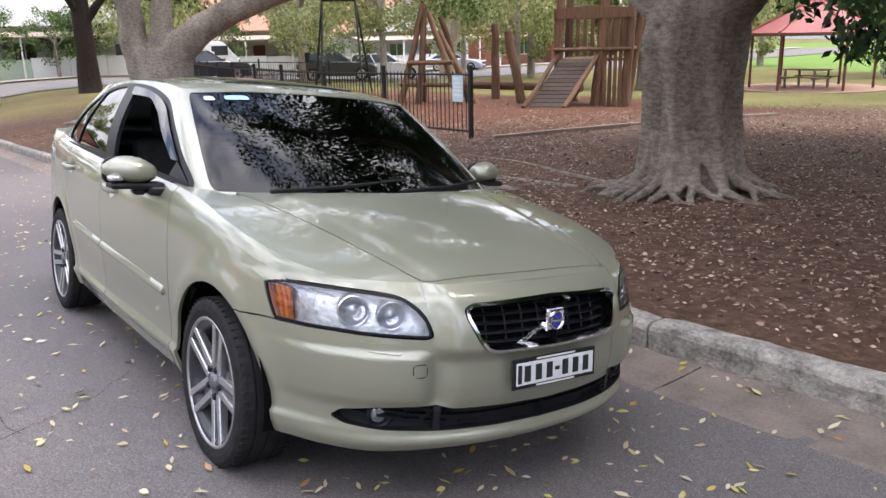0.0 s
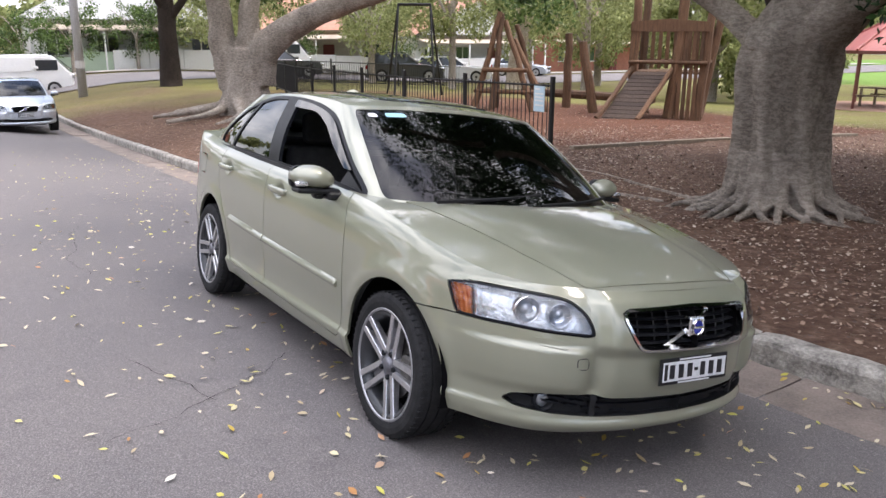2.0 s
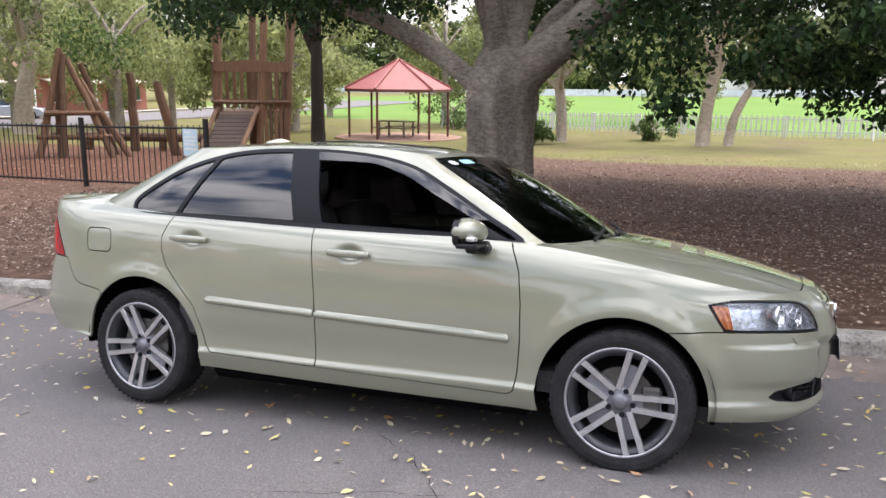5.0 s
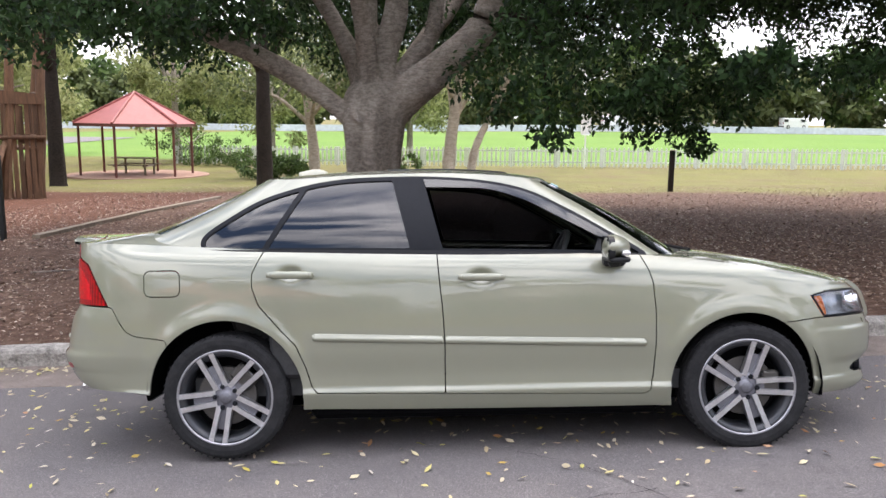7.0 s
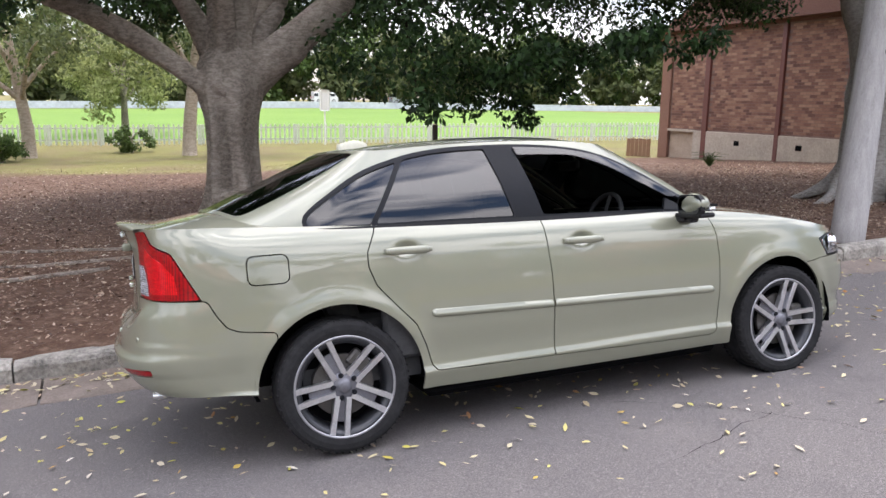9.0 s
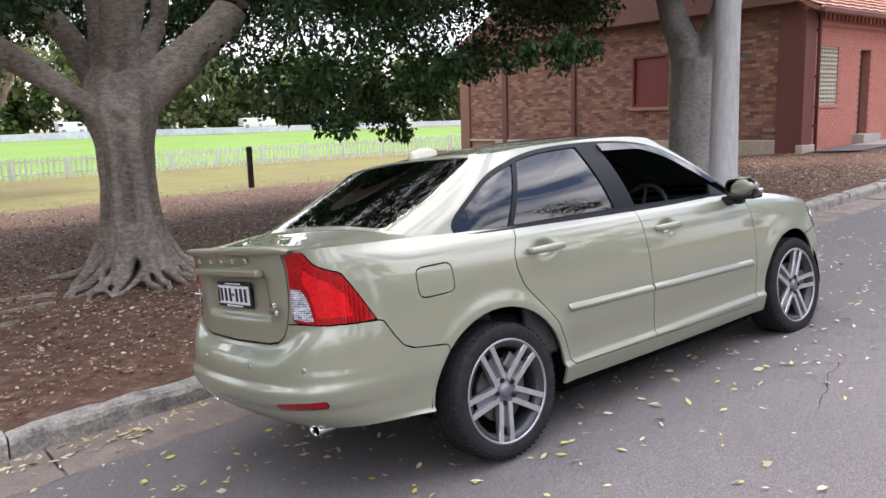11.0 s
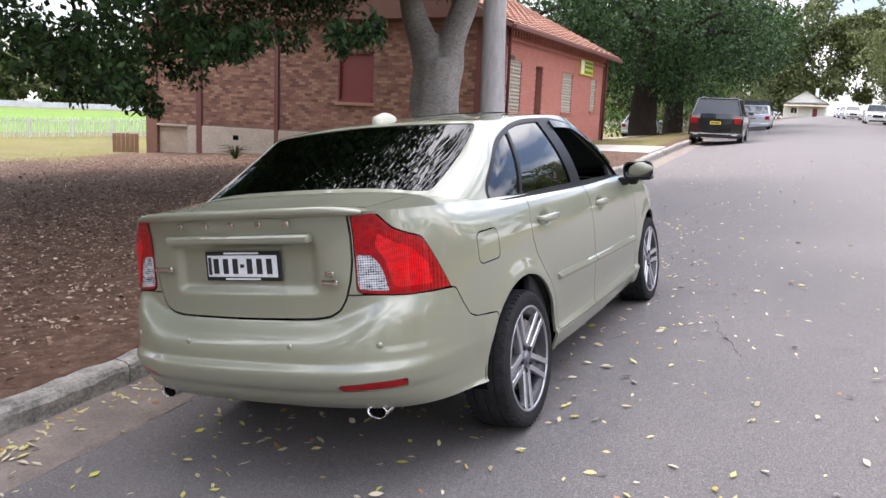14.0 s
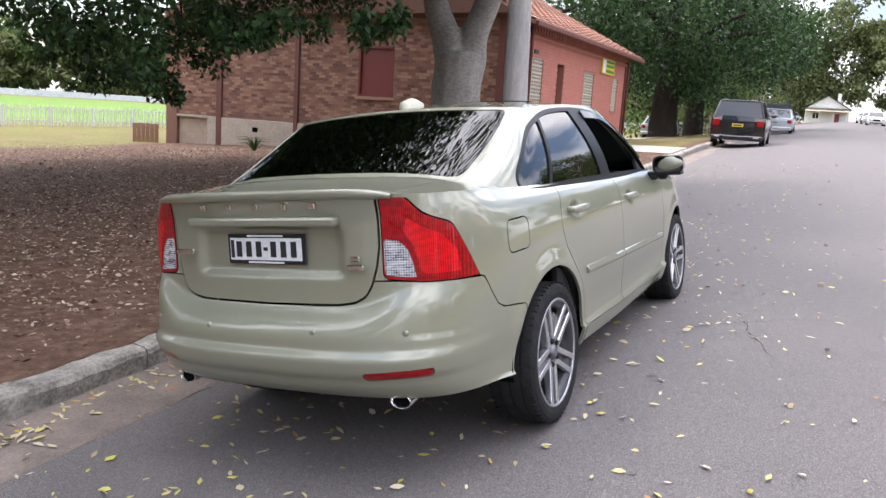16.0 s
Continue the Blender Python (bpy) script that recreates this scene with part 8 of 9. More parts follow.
    part("rear_bumper", box(-hl - 0.03, -hl + 0.2, -hw * 0.94, hw * 0.94, sill + 0.06, sill + 0.24, 0.03), body_mat if style != "van" else BLACK, t)
    if style == "suv":
        for z in (sill + 0.20, sill + 0.03):
            part("bumper_strip", box(-hl - 0.036, -hl - 0.028, -hw * 0.5, hw * 0.5, z, z + 0.03), ALLOY, t)
        for y in (-1, 1):
            part("roof_rail", tube([(-hl * 0.7, y * hw * 0.66, height - 0.01), (-hl * 0.6, y * hw * 0.66, height + 0.05), (-hl * 0.05, y * hw * 0.66, height + 0.05), (0.02, y * hw * 0.66, height - 0.01)], 0.018, 6), BLACK, t)
            part("fog_reflector", box(-hl - 0.036, -hl - 0.028, y * hw * 0.72 - 0.10, y * hw * 0.72 + 0.10, sill + 0.16, sill + 0.23), REFLECTOR, t)
    part("front_plate", box(hl, hl + 0.018, -0.19, 0.19, hood * 0.42, hood * 0.42 + 0.11), PLATE_WHITE, t)
    pl = part("rear_plate", box(-hl - 0.018, -hl, -0.19, 0.19, hood * 0.72, hood * 0.72 + 0.11), plain("plate_yellow", (0.72, 0.55, 0.05), 0.4) if style == "suv" else PLATE_WHITE, t)
    part("plate_bar", box(-hl - 0.02, -hl - 0.018, -0.15, 0.15, hood * 0.72 + 0.03, hood * 0.72 + 0.08), PLATE_INK, pl)
    return t


def on_road(x, y, heading):
    slope = math.degrees(math.atan(float(along(x + 1) - along(x - 1)) / 2)) * math.cos(radians(heading))
    z = float(road_z(np.array(x), np.array(y))) if y < kerb_y(x) else gz(x, y)
    return Matrix.Translation((x, y, z)) @ pose(0, 0, 0, 0, 0, heading) @ pose(0, 0, 0, 0, -slope, 0)


def vehicles():
    silver = plain("silver_blue_paint", (0.52, 0.56, 0.62), 0.3, 0.5, 1.0)
    white = plain("white_car_paint", (0.76, 0.76, 0.75), 0.3, 0.0, 1.0)
    black = plain("black_car_paint", (0.006, 0.006, 0.008), 0.12, 0.0, 1.0)
    grey = plain("dark_grey_paint", (0.07, 0.075, 0.085), 0.3, 0.4, 1.0)
    blue = plain("dark_blue_paint", (0.03, 0.05, 0.10), 0.3, 0.3, 1.0)
    vehicle("parked_suv", "black off-road wagon with yellow plate parked at the kerb", on_road(28.4, 2.28, 3), black, 4.75, 1.9, 1.74, "suv")
    twin = copy_thing(CAR, on_road(-22.5, -0.55, 1))
    twin.name = "parked_car"
    tagged(twin, "silver-blue car of the same make parked at the kerb", "car", "parked vehicles")
    for o in twin.children_recursive:
        if o.type == "MESH" and o.data.materials[0] is PAINT:
            o.material_slots[0].link = "OBJECT"
            o.material_slots[0].material = silver
    vehicle("white_van", "long white panel van parked across the side street", on_road(-41.0, 0.9, 88), white, 4.9, 1.75, 1.95, "van")
    vehicle("parked_car", "dark grey station wagon parked behind the play ground", Matrix.Translation((-37.5, 21.0, gz(-37.5, 21))) @ pose(0, 0, 0, 0, 0, 60), grey, 4.6, 1.85, 1.65, "suv")
    vehicle("parked_car", "dark wagon with red tail lamps parked in the side street", Matrix.Translation((-38.6, 13.6, gz(-38.6, 13.6))) @ pose(0, 0, 0, 0, 0, 85), grey, 4.6, 1.85, 1.6, "suv")
    vehicle("parked_van", "white tall van parked in the side street", Matrix.Translation((-43.0, 14.6, gz(-43, 14.6))) @ pose(0, 0, 0, 0, 0, 85), white, 4.8, 1.8, 2.1, "van")
    vehicle("parked_ute", "white utility parked in the side street", Matrix.Translation((-39.2, 25.5, gz(-39.2, 25.5))) @ pose(0, 0, 0, 0, 0, 55), white, 4.8, 1.8, 1.6, "suv")
    vehicle("parked_car", "pale blue sedan parked on the far street", Matrix.Translation((-46.5, 36.5, gz(-46.5, 36.5))) @ pose(0, 0, 0, 0, 0, 40), silver, 4.5, 1.8, 1.45)
    for x, y, mt, st, lab, h in ((46.0, 2.6, silver, "car", "silver car parked up the road", 1.45), (53.0, 3.2, blue, "suv", "dark blue wagon parked up the road", 1.8), (74.0, -4.6, white, "suv", "white wagon parked on the far side of the road", 1.7), (98.0, -3.0, white, "car", "white car parked up the road", 1.5), (110.0, -2.4, silver, "car", "silver car parked up the road", 1.45), (124.0, -1.8, white, "car", "white sedan parked up the road", 1.45), (47.0, 9.5, silver, "car", "pale blue car parked beyond the trees", 1.45)):
        vehicle("parked_car", lab, on_road(x, y, 2 if y > 0 else 182), mt, 4.5, 1.82, h, st)
    for x, y, mt in ((62.0, 139.0, white), (30.0, 140.5, white), (45.0, 141.0, silver), (-2.0, 142.0, white)):
        vehicle("parked_car", "white vehicle on the far side of the oval", Matrix.Translation((x, y, gz(x, y) + 0.9)) @ pose(0, 0, 0, 0, 0, 5), mt, 4.8, 1.9, 1.9, "van" if mt is white else "suv")


def house(name, label, x, y, w, d, h, heading, wall, roof, gable=False):
    t = thing(name, label, "house", Matrix.Translation((x, y, gz(x, y))) @ pose(0, 0, 0, 0, 0, heading), "houses")
    part("wall", box(-d / 2, d / 2, -w / 2, w / 2, -0.5, h), wall, t)
    ov, rise = 0.5, min(w, d) * 0.32
    if gable:
        v = [(d / 2 + ov, -w / 2 - ov, h - 0.1), (d / 2 + ov, w / 2 + ov, h - 0.1), (d / 2 + ov, 0, h + rise), (-d / 2 - ov, -w / 2 - ov, h - 0.1), (-d / 2 - ov, w / 2 + ov, h - 0.1), (-d / 2 - ov, 0, h + rise)]
        f = [(0, 2, 5, 3), (2, 1, 4, 5), (0, 3, 4, 1)]
        part("gable", panel_bm([(d / 2, -w / 2, h - 0.1), (d / 2, w / 2, h - 0.1), (d / 2, 0, h + rise - 0.15)], 0.1), wall, t)
    else:
        r = max(w / 2 - d / 2, 0.3)
        v = [(d / 2 + ov, -w / 2 - ov, h), (d / 2 + ov, w / 2 + ov, h), (-d / 2 - ov, w / 2 + ov, h), (-d / 2 - ov, -w / 2 - ov, h), (0, -r, h + rise), (0, r, h + rise)]
        f = [(0, 1, 5, 4), (1, 2, 5), (2, 3, 4, 5), (3, 0, 4), (0, 3, 2, 1)]
    ro = link("roof", mesh_of("roof", v, f), roof, t)
    part("chimney", box(-0.4, 0.4, w * 0.2, w * 0.2 + 0.7, h + rise * 0.3, h + rise + 0.7), wall, ro)
    n = max(2, int(w / 3))
    for k in range(n):
        yy = -w / 2 + w * (k + 0.5) / n
        if k == n // 2:
            part("door", box(d / 2, d / 2 + 0.06, yy - 0.45, yy + 0.45, 0, 2.05), DARK_RED, t)
        else:
            wd = part("window", box(d / 2, d / 2 + 0.04, yy - 0.6, yy + 0.6, 0.9, 2.1), DARK_GLASS, t)
            part("frame", box(d / 2 + 0.03, d / 2 + 0.07, yy - 0.04, yy + 0.04, 0.9, 2.1), WHITE, wd)
            part("sill", box(d / 2, d / 2 + 0.12, yy - 0.7, yy + 0.7, 0.82, 0.9), WHITE, wd)
    part("verandah_roof", panel_bm([(d / 2, -w / 2, 2.75), (d / 2, w / 2, 2.75), (d / 2 + 1.9, w / 2, 2.4), (d / 2 + 1.9, -w / 2, 2.4)], 0.08), RENDER_CREAM, t)
    for k in range(4):
        part("verandah_post", box(d / 2 + 1.75, d / 2 + 1.85, -w / 2 + 0.1 + (w - 0.3) * k / 3, -w / 2 + 0.2 + (w - 0.3) * k / 3, 0, 2.42), WHITE, t)
    return t


def side_street():
    """The street across the end of the park, with its footpath strips."""
    xs, ys = np.arange(-46.2, -36.9, 0.9), np.arange(-40, 90, 1.5)
    me, _ = grid_mesh("side_street", xs, ys, lambda X, Y: land_z(X, Y) + 0.05 + (np.abs(X + 41.5) < 20) * 0.0)
    me2 = link("side_street", me, ASPHALT)
    for v in me.vertices:
        if v.co.y < kerb_y(v.co.x) + 0.3:
            v.co.z = float(road_z(np.array(v.co.x), np.array(max(v.co.y, -9.0)))) + 0.03
    tagged(me2, "grey asphalt side street", "road", kind="structure")
    for x0, x1 in ((-49.3, -47.6),):
        me, _ = grid_mesh("side_footpath", np.array([x0, x1]), ys, lambda X, Y: land_z(X, Y) + 0.09)
        tagged(link("side_footpath", me, PATH_CONC), "pale concrete footpath", "pavement", kind="structure")


def slabs():
    """Concrete crossing from the kerb to the hall door."""
    s = tagged(new("crossing"), "pale concrete crossing between kerb and hall", "pavement", kind="structure")
    y1 = 6.2
    for k in range(5):
        a = k / 5
        x0, x1 = 17.3, 20.6
        pts = []
        for x in (x0, x1):
            for q in (a, a + 0.195):
                y = float(kerb_y(x)) + 0.18 + (y1 - float(kerb_y(x)) - 0.18) * q
                pts.append((x, y, gz(x, y) + 0.03))
        part("slab", panel_bm([pts[0], pts[2], pts[3], pts[1]], 0.12), PATH_CONC, s)
    me, _ = grid_mesh("apron", np.linspace(15.3, 17.25, 5), np.linspace(5.0, 6.25, 4), lambda X, Y: land_z(X, Y) + 0.03)
    tagged(link("apron", me, ASPHALT), "grey asphalt apron beside the hall", "pavement", kind="structure")
    me, _ = grid_mesh("footpath", np.linspace(27.5, 70, 60), np.linspace(5.2, 6.6, 3), lambda X, Y: land_z(X, Y + kerb_y(X) - 2.2) + 0.03)
    for v in me.vertices:
        v.co.y += float(kerb_y(v.co.x)) - 2.2
    tagged(link("footpath", me, PATH_CONC), "worn footpath along the park edge", "pavement", kind="structure")


def background():
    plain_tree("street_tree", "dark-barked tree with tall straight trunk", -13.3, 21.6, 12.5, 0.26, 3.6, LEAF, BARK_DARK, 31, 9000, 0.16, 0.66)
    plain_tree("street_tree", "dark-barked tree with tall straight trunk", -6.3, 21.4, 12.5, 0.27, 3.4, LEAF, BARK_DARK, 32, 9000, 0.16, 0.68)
    plain_tree("gum_tree", "pale pink-barked gum tree with sparse crown", -0.2, 31.0, 10, 0.30, 4.0, LEAF_FAR, BARK_GUM, 33, 5000, 0.22, 0.62, (0.6, 0))
    plain_tree("gum_tree", "pale leaning gum stem", 0.8, 31.4, 9, 0.20, 3.0, LEAF_FAR, BARK_GUM, 34, 3000, 0.22, 0.65, (2.0, 0.5))
    plain_tree("gum_tree", "pale-barked gum tree with spreading limbs", -6.3, 31.2, 9, 0.26, 4.4, LEAF_FAR, BARK_GUM, 35, 6000, 0.24, 0.6, (-0.5, 0))
    plain_tree("gum_tree", "tall pale gum tree behind the swings", -31.5, 24.5, 13, 0.45, 5.0, LEAF_FAR, BARK_GUM, 36, 6000, 0.28, 0.62, (0.8, 1.2))
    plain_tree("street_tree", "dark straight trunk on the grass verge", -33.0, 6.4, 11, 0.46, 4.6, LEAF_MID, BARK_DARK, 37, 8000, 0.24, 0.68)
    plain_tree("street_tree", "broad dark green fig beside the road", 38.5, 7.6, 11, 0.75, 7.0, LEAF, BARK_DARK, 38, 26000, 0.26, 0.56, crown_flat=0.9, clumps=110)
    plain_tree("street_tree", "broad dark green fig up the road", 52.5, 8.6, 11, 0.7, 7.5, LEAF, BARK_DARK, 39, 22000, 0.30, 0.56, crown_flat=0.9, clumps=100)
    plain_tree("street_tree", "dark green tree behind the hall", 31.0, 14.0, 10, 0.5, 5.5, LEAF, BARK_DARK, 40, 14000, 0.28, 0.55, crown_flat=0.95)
    plain_tree("street_tree", "pale green roadside gum tree", 60.0, -9.5, 12, 0.4, 5.5, LEAF_FAR, BARK, 41, 9000, 0.32, 0.5, crown_flat=0.95)
    plain_tree("street_tree", "pale green roadside gum tree", 76.0, -8.0, 14, 0.4, 6.0, LEAF_FAR, BARK, 42, 9000, 0.36, 0.5, crown_flat=0.95)
    plain_tree("street_tree", "green roadside tree on the far verge", 44.0, -11.5, 9, 0.35, 4.5, LEAF_MID, BARK, 43, 8000, 0.26, 0.5, crown_flat=0.95)
    for k, (x, y, h, r) in enumerate(((40, -15, 12, 5), (52, -14, 14, 6), (66, -14, 15, 6.5), (88, -13, 15, 7), (104, -11, 16, 7), (104, 16, 13, 6), (122, 13, 13, 6))):
        plain_tree("verge_tree", "hazy grey-green tree on the far verge", x, y, h, 0.35, r, LEAF_FAR, BARK, 250 + k, 12000, 0.32, 0.5, crown_flat=0.95, clumps=80, group="verge trees")
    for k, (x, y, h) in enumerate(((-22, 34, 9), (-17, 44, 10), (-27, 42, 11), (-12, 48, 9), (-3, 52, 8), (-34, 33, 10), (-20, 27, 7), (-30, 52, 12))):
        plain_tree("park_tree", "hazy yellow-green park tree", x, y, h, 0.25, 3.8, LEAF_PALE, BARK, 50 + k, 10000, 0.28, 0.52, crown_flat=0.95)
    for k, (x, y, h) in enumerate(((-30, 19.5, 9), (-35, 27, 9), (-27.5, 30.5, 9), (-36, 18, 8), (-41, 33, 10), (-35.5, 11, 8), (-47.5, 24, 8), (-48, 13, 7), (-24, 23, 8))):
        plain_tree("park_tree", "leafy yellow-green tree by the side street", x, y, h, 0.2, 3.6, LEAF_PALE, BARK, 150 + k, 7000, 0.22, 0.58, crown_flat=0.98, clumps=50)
    for k, (x, y, h) in enumerate(((-14.6, 39.3, 2.4), (-12.2, 38.6, 1.7), (-2.5, 33.5, 1.2), (-8.2, 28.7, 1.3), (-7.0, 28.9, 1.1))):
        plain_tree("shrub", "low rounded green shrub on the lawn", x, y, h, 0.06, h * 0.9, LEAF_MID, BARK, 70 + k, 2500, 0.14, 0.45, crown_flat=0.9, group="shrubs", clumps=26)
    for k, (x, y) in enumerate(((-36.5, 1.6), (-40.0, 8.4), (-49.5, 4.5), (-50, 10), (-48.5, 26), (-47.5, 18))):
        plain_tree("garden_tree", "small green garden tree in front of a house", x if k > 1 else x - 10, y, 4.6, 0.12, 2.1, LEAF_MID, BARK, 80 + k, 3500, 0.16, 0.58, crown_flat=0.95, group="garden trees")
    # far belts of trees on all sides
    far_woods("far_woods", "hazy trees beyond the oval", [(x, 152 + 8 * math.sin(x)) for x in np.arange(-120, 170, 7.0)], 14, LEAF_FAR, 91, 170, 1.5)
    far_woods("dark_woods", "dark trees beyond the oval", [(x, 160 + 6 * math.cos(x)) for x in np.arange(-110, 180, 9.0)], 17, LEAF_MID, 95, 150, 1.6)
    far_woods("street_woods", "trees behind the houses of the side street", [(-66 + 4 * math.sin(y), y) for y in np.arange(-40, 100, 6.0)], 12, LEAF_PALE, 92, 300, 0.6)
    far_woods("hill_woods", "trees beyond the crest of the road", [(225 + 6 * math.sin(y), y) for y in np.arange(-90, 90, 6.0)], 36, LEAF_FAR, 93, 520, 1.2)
    far_woods("verge_woods", "trees along the far verge of the road", [(x, -24 + 3 * math.sin(x)) for x in np.arange(-60, 90, 8.0)], 10, LEAF_MID, 94, 330, 0.34, 2.2)
    far_woods("park_woods", "trees beyond the hall", [(x, 34 + 5 * math.sin(x * 2) - (x - 30) * 0.3) for x in np.arange(34, 100, 6.0)], 11, LEAF_MID, 96, 80, 0.6)
    # houses
    red = surface("red_house_brick", (0.30, 0.12, 0.08), (0.42, 0.18, 0.12), 3, 0.9)
    cream = surface("cream_house_render", (0.50, 0.46, 0.38), (0.66, 0.62, 0.53), 2, 0.9)
    pale = surface("pale_weatherboard", (0.55, 0.56, 0.54), (0.70, 0.71, 0.68), 2, 0.8)
    greyr = surface("grey_roof", (0.25, 0.25, 0.25), (0.36, 0.36, 0.35), 3, 0.8)
    for y, w, wl_, g in ((-6.0, 11, red, True), (8.5, 12, pale, False), (22.5, 11, cream, False), (36.0, 12, pale, True), (50, 12, red, False)):
        house("house", "single-storey house with verandah beyond the side street", -56.5, y, w, 9, 3.1, 0, wl_, TILE_ROOF if y > 20 else greyr, g)
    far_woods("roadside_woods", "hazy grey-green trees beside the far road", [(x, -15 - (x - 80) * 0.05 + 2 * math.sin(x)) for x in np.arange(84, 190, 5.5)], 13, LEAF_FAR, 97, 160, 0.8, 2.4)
    house("house", "pale gabled weatherboard house at the end of the road", 192.0, 5.6, 8.5, 9, 3.2, 180, pale, greyr, True)
    for x in (-30, -12, 6, 24):
        house("house", "brick house across the road", x, -31.0, 12, 9, 3.2, 90, red if x in (-12, 24) else cream, TILE_ROOF, x == 6)
    fn = tagged(new("garden_fence"), "pale green and white garden fence by the side street", "fence")
    for k, y in enumerate(np.arange(-4, 40, 2.2)):
        part("fence_panel", box(-50.6, -50.5, y + 0.02, y + 2.18, gz(-50.5, y) - 0.1, gz(-50.5, y) + 1.25), plain("pale_green_fence", (0.42, 0.52, 0.40), 0.6) if k == 0 else (bpy.data.materials["pale_green_fence"] if y < 6 else WHITE), fn)
    gt = thing("board_gate", "brown timber board gate beside the hall", "gate", Matrix.Translation((14.6, 19.75, gz(14.6, 19.75))) @ pose(0, 0, 0, 0, 0, -41))
    for k in range(6):
        part("board", box(-0.42 + 0.14 * k, -0.29 + 0.14 * k, -0.02, 0.02, 0.02, 0.66 + 0.01 * (k % 2), 0.004), surface("brown_board", (0.26, 0.14, 0.08), (0.36, 0.21, 0.13), 4, 0.85) if k == 0 else bpy.data.materials["brown_board"], gt)
    for z in (0.12, 0.5):
        part("rail", box(-0.42, 0.42, 0.022, 0.06, z, z + 0.07), bpy.data.materials["brown_board"], gt)
    gr = thing("grass_clump", "tuft of long green grass at the hall wall", "grass", Matrix.Translation((11.6, 12.3, gz(11.6, 12.3))))
    grr = np.random.default_rng(5)
    for k in range(40):
        an, le, hh = grr.uniform(0, 6.28), grr.uniform(0.15, 0.5), grr.uniform(0.2, 0.5)
        part("blade", tube([(0, 0, 0), (0.4 * le * math.cos(an), 0.4 * le * math.sin(an), hh * 0.8), (le * math.cos(an), le * math.sin(an), hh * 0.75)], [0.010, 0.008, 0.002], 4), LEAF_MID, gr)
    lp = thing("street_pole", "grey timber street pole by the kerb", "pole", Matrix.Translation((-33.2, 2.7, gz(-33.2, 2.7))))
    part("shaft", tube([(0, 0, -0.2), (0, 0, 9)], [0.19, 0.14], 12), POLE, lp, smooth=True)
    part("collar", tube([(0, 0, 1.2), (0, 0, 1.5)], 0.2, 12), surface("pole_band", (0.4, 0.38, 0.36), (0.5, 0.48, 0.45), 4, 0.7), lp)
    bd = thing("sight_screen", "white rounded sign on a post by the oval fence", "sign", Matrix.Translation((6.9, 36.6, gz(6.9, 36.6))))
    part("post", tube([(0, 0, -0.1), (0, 0, 1.9)], 0.04, 8), WHITE, bd)
    part("board", box(-0.26, 0.26, -0.06, 0.0, 1.75, 2.85, 0.12, segs=3), WHITE, bd)
    wl2 = tagged(new("boundary_wall"), "low pale wall round the far side of the oval", "wall", kind="structure")
    me, _ = grid_mesh("boundary_wall", np.arange(-90, 150, 8.0), np.array([0.0, 0.4]), lambda X, Y: X * 0)
    v, f = [], []
    for k, x in enumerate(np.arange(-90, 152, 8.0)):
        y = 138 + 0.0
        z = gz(x, y)
        v += [(x, y, z - 1), (x, y, z + 1.15), (x, y + 0.4, z + 1.15), (x, y + 0.4, z - 1)]
        if k:
            q = 4 * k
            f += [(q - 4, q, q + 1, q - 3), (q - 3, q + 1, q + 2, q - 2), (q - 2, q + 2, q + 3, q - 1)]
    bpy.data.meshes.remove(me)
    link("wall_band", mesh_of("wall_band", v, f), surface("pale_wall", (0.45, 0.50, 0.53), (0.58, 0.63, 0.66), 0.2, 0.8), wl2)


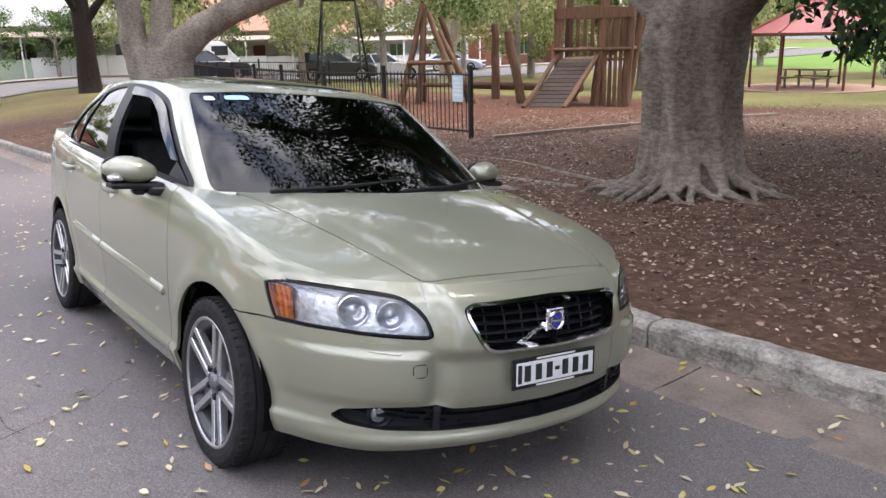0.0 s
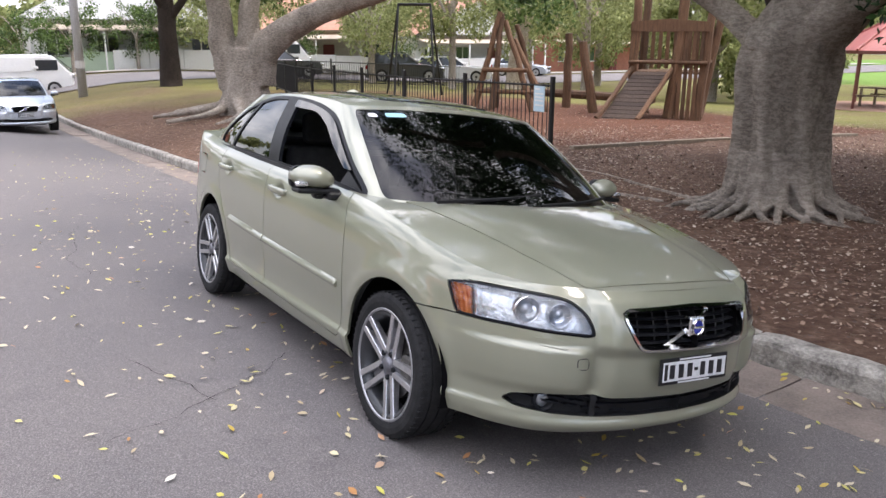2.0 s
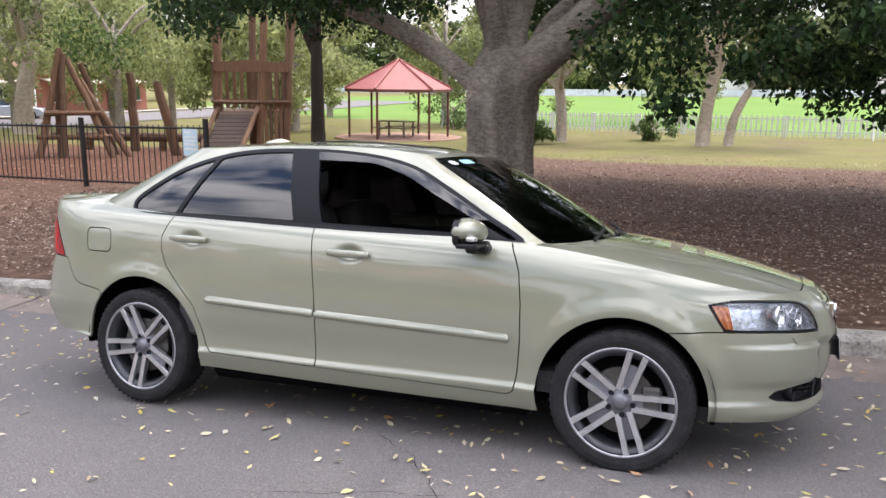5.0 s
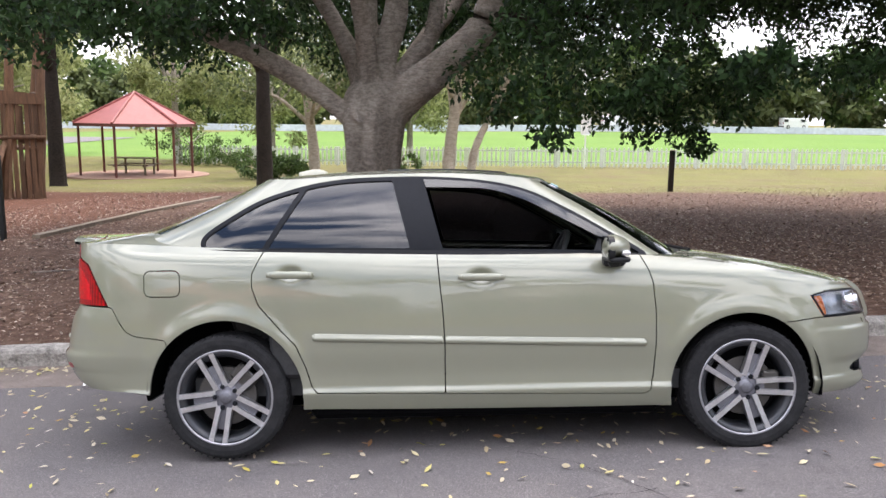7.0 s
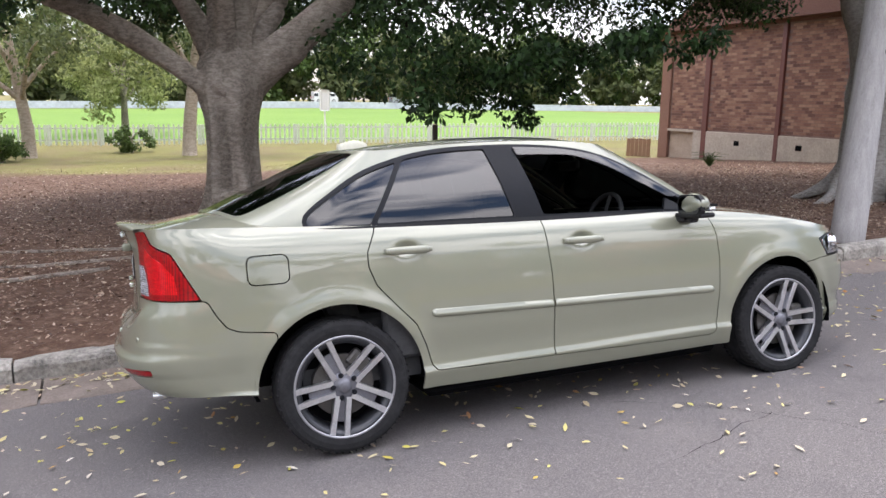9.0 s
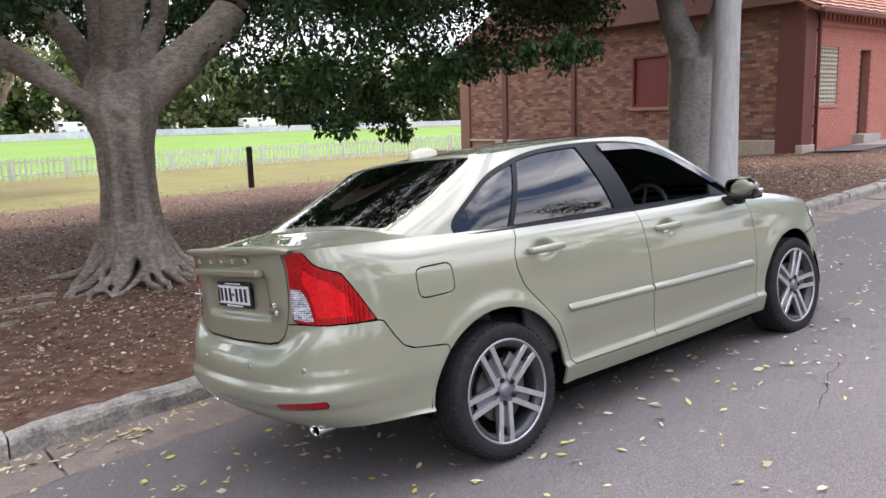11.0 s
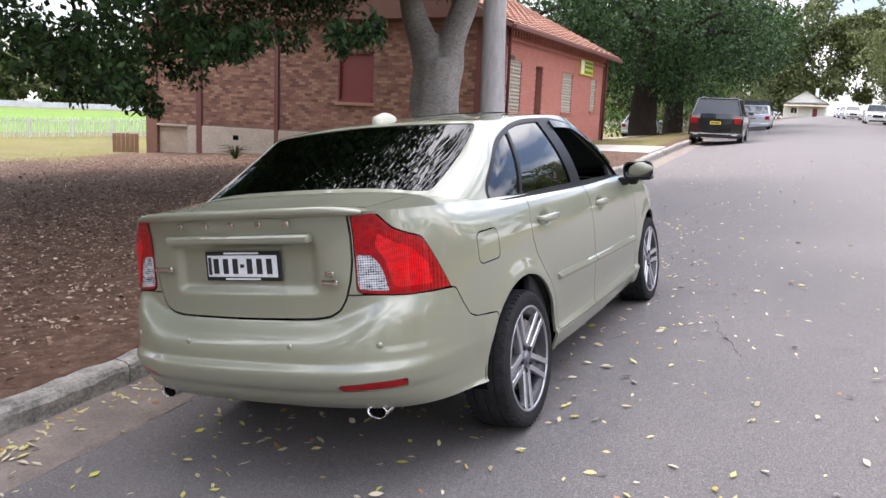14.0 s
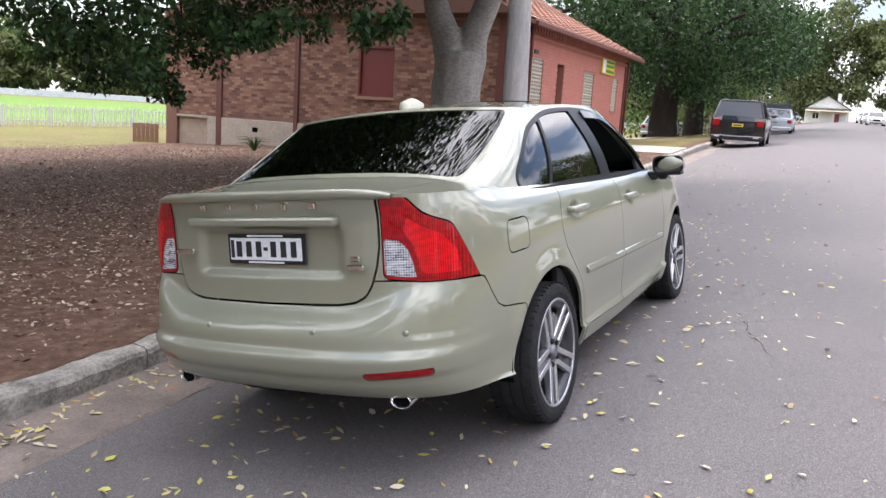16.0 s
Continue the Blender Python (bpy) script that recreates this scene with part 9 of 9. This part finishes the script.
# ---------------------------------------------------------------- leaves and litter
def scatter(name, label, n, place, size, mat, seed, up=0.006, curl=0.35):
    g = np.random.default_rng(seed)
    P = place(g, n)
    n = len(P)
    a = g.uniform(0, 2 * np.pi, n)
    L = size * g.uniform(0.55, 1.25, n)
    t = np.stack([np.cos(a), np.sin(a), g.normal(size=n) * 0.12], -1) * L[:, None]
    b = np.stack([-np.sin(a), np.cos(a), g.normal(size=n) * curl], -1) * (L * 0.19)[:, None]
    P = P + np.array([0, 0, up])
    up1 = np.array([0, 0, 1]) * (L * 0.07)[:, None]
    tip = np.array([0, 0, 1]) * (L * g.uniform(0, 0.2, n))[:, None]
    V = np.stack([P - t * 0.5, P - t * 0.2 + b * 0.8 + up1, P + t * 0.12 + b * 0.9 + up1, P + t * 0.5 + tip, P + t * 0.12 - b * 0.9 + up1, P - t * 0.2 - b * 0.8 + up1], 1).reshape(-1, 3)
    me = mesh_of(name, V.tolist(), np.arange(6 * n).reshape(-1, 6).tolist())
    tagged(link(name, me, mat), label, "leaves", kind="stuff")


def on_street(g, n):
    k = n // 2
    x = np.concatenate([g.normal(0.5, 3.2, k), g.uniform(-14, 16, n - k)])
    d = np.concatenate([-g.gamma(2.0, 0.9, k) - 0.3, -g.gamma(1.6, 1.5, n - k) - 0.02])
    y = kerb_y(x) + d
    z = np.where(d < -0.44, road_z(x, y), along(x) - 0.108)
    return np.stack([x, y, z + 0.004], -1)


def in_gutter(g, n):
    x = np.concatenate([g.normal(-2.6, 1.3, n // 2), g.uniform(-12, 14, n - n // 2)])
    d = -g.gamma(1.4, 0.08, n) - 0.03
    m = d > -0.42
    x, d = x[m], d[m]
    return np.stack([x, kerb_y(x) + d, along(x) - 0.106], -1)


def on_soil(g, n):
    x = np.concatenate([g.uniform(-9, 12, int(n * 0.7)), g.uniform(-20, 16, n - int(n * 0.7))])
    y = kerb_y(x) + 0.2 + g.gamma(1.5, 4.5, n)
    m = y < 22
    x, y = x[m], y[m]
    return np.stack([x, y, land_z(x, y) + 0.01], -1)


vehicles()
side_street()
slabs()
background()
scatter("fallen_leaves", "yellow and tan fallen leaves on the asphalt and gutter", 2200, on_street, 0.052, FALLEN, 61)
scatter("gutter_leaves", "yellow fallen leaves gathered along the gutter", 420, in_gutter, 0.06, FALLEN, 63)
scatter("leaf_litter", "dry brown leaf and bark litter on the soil", 85000, on_soil, 0.042, LITTER, 62, curl=0.6)
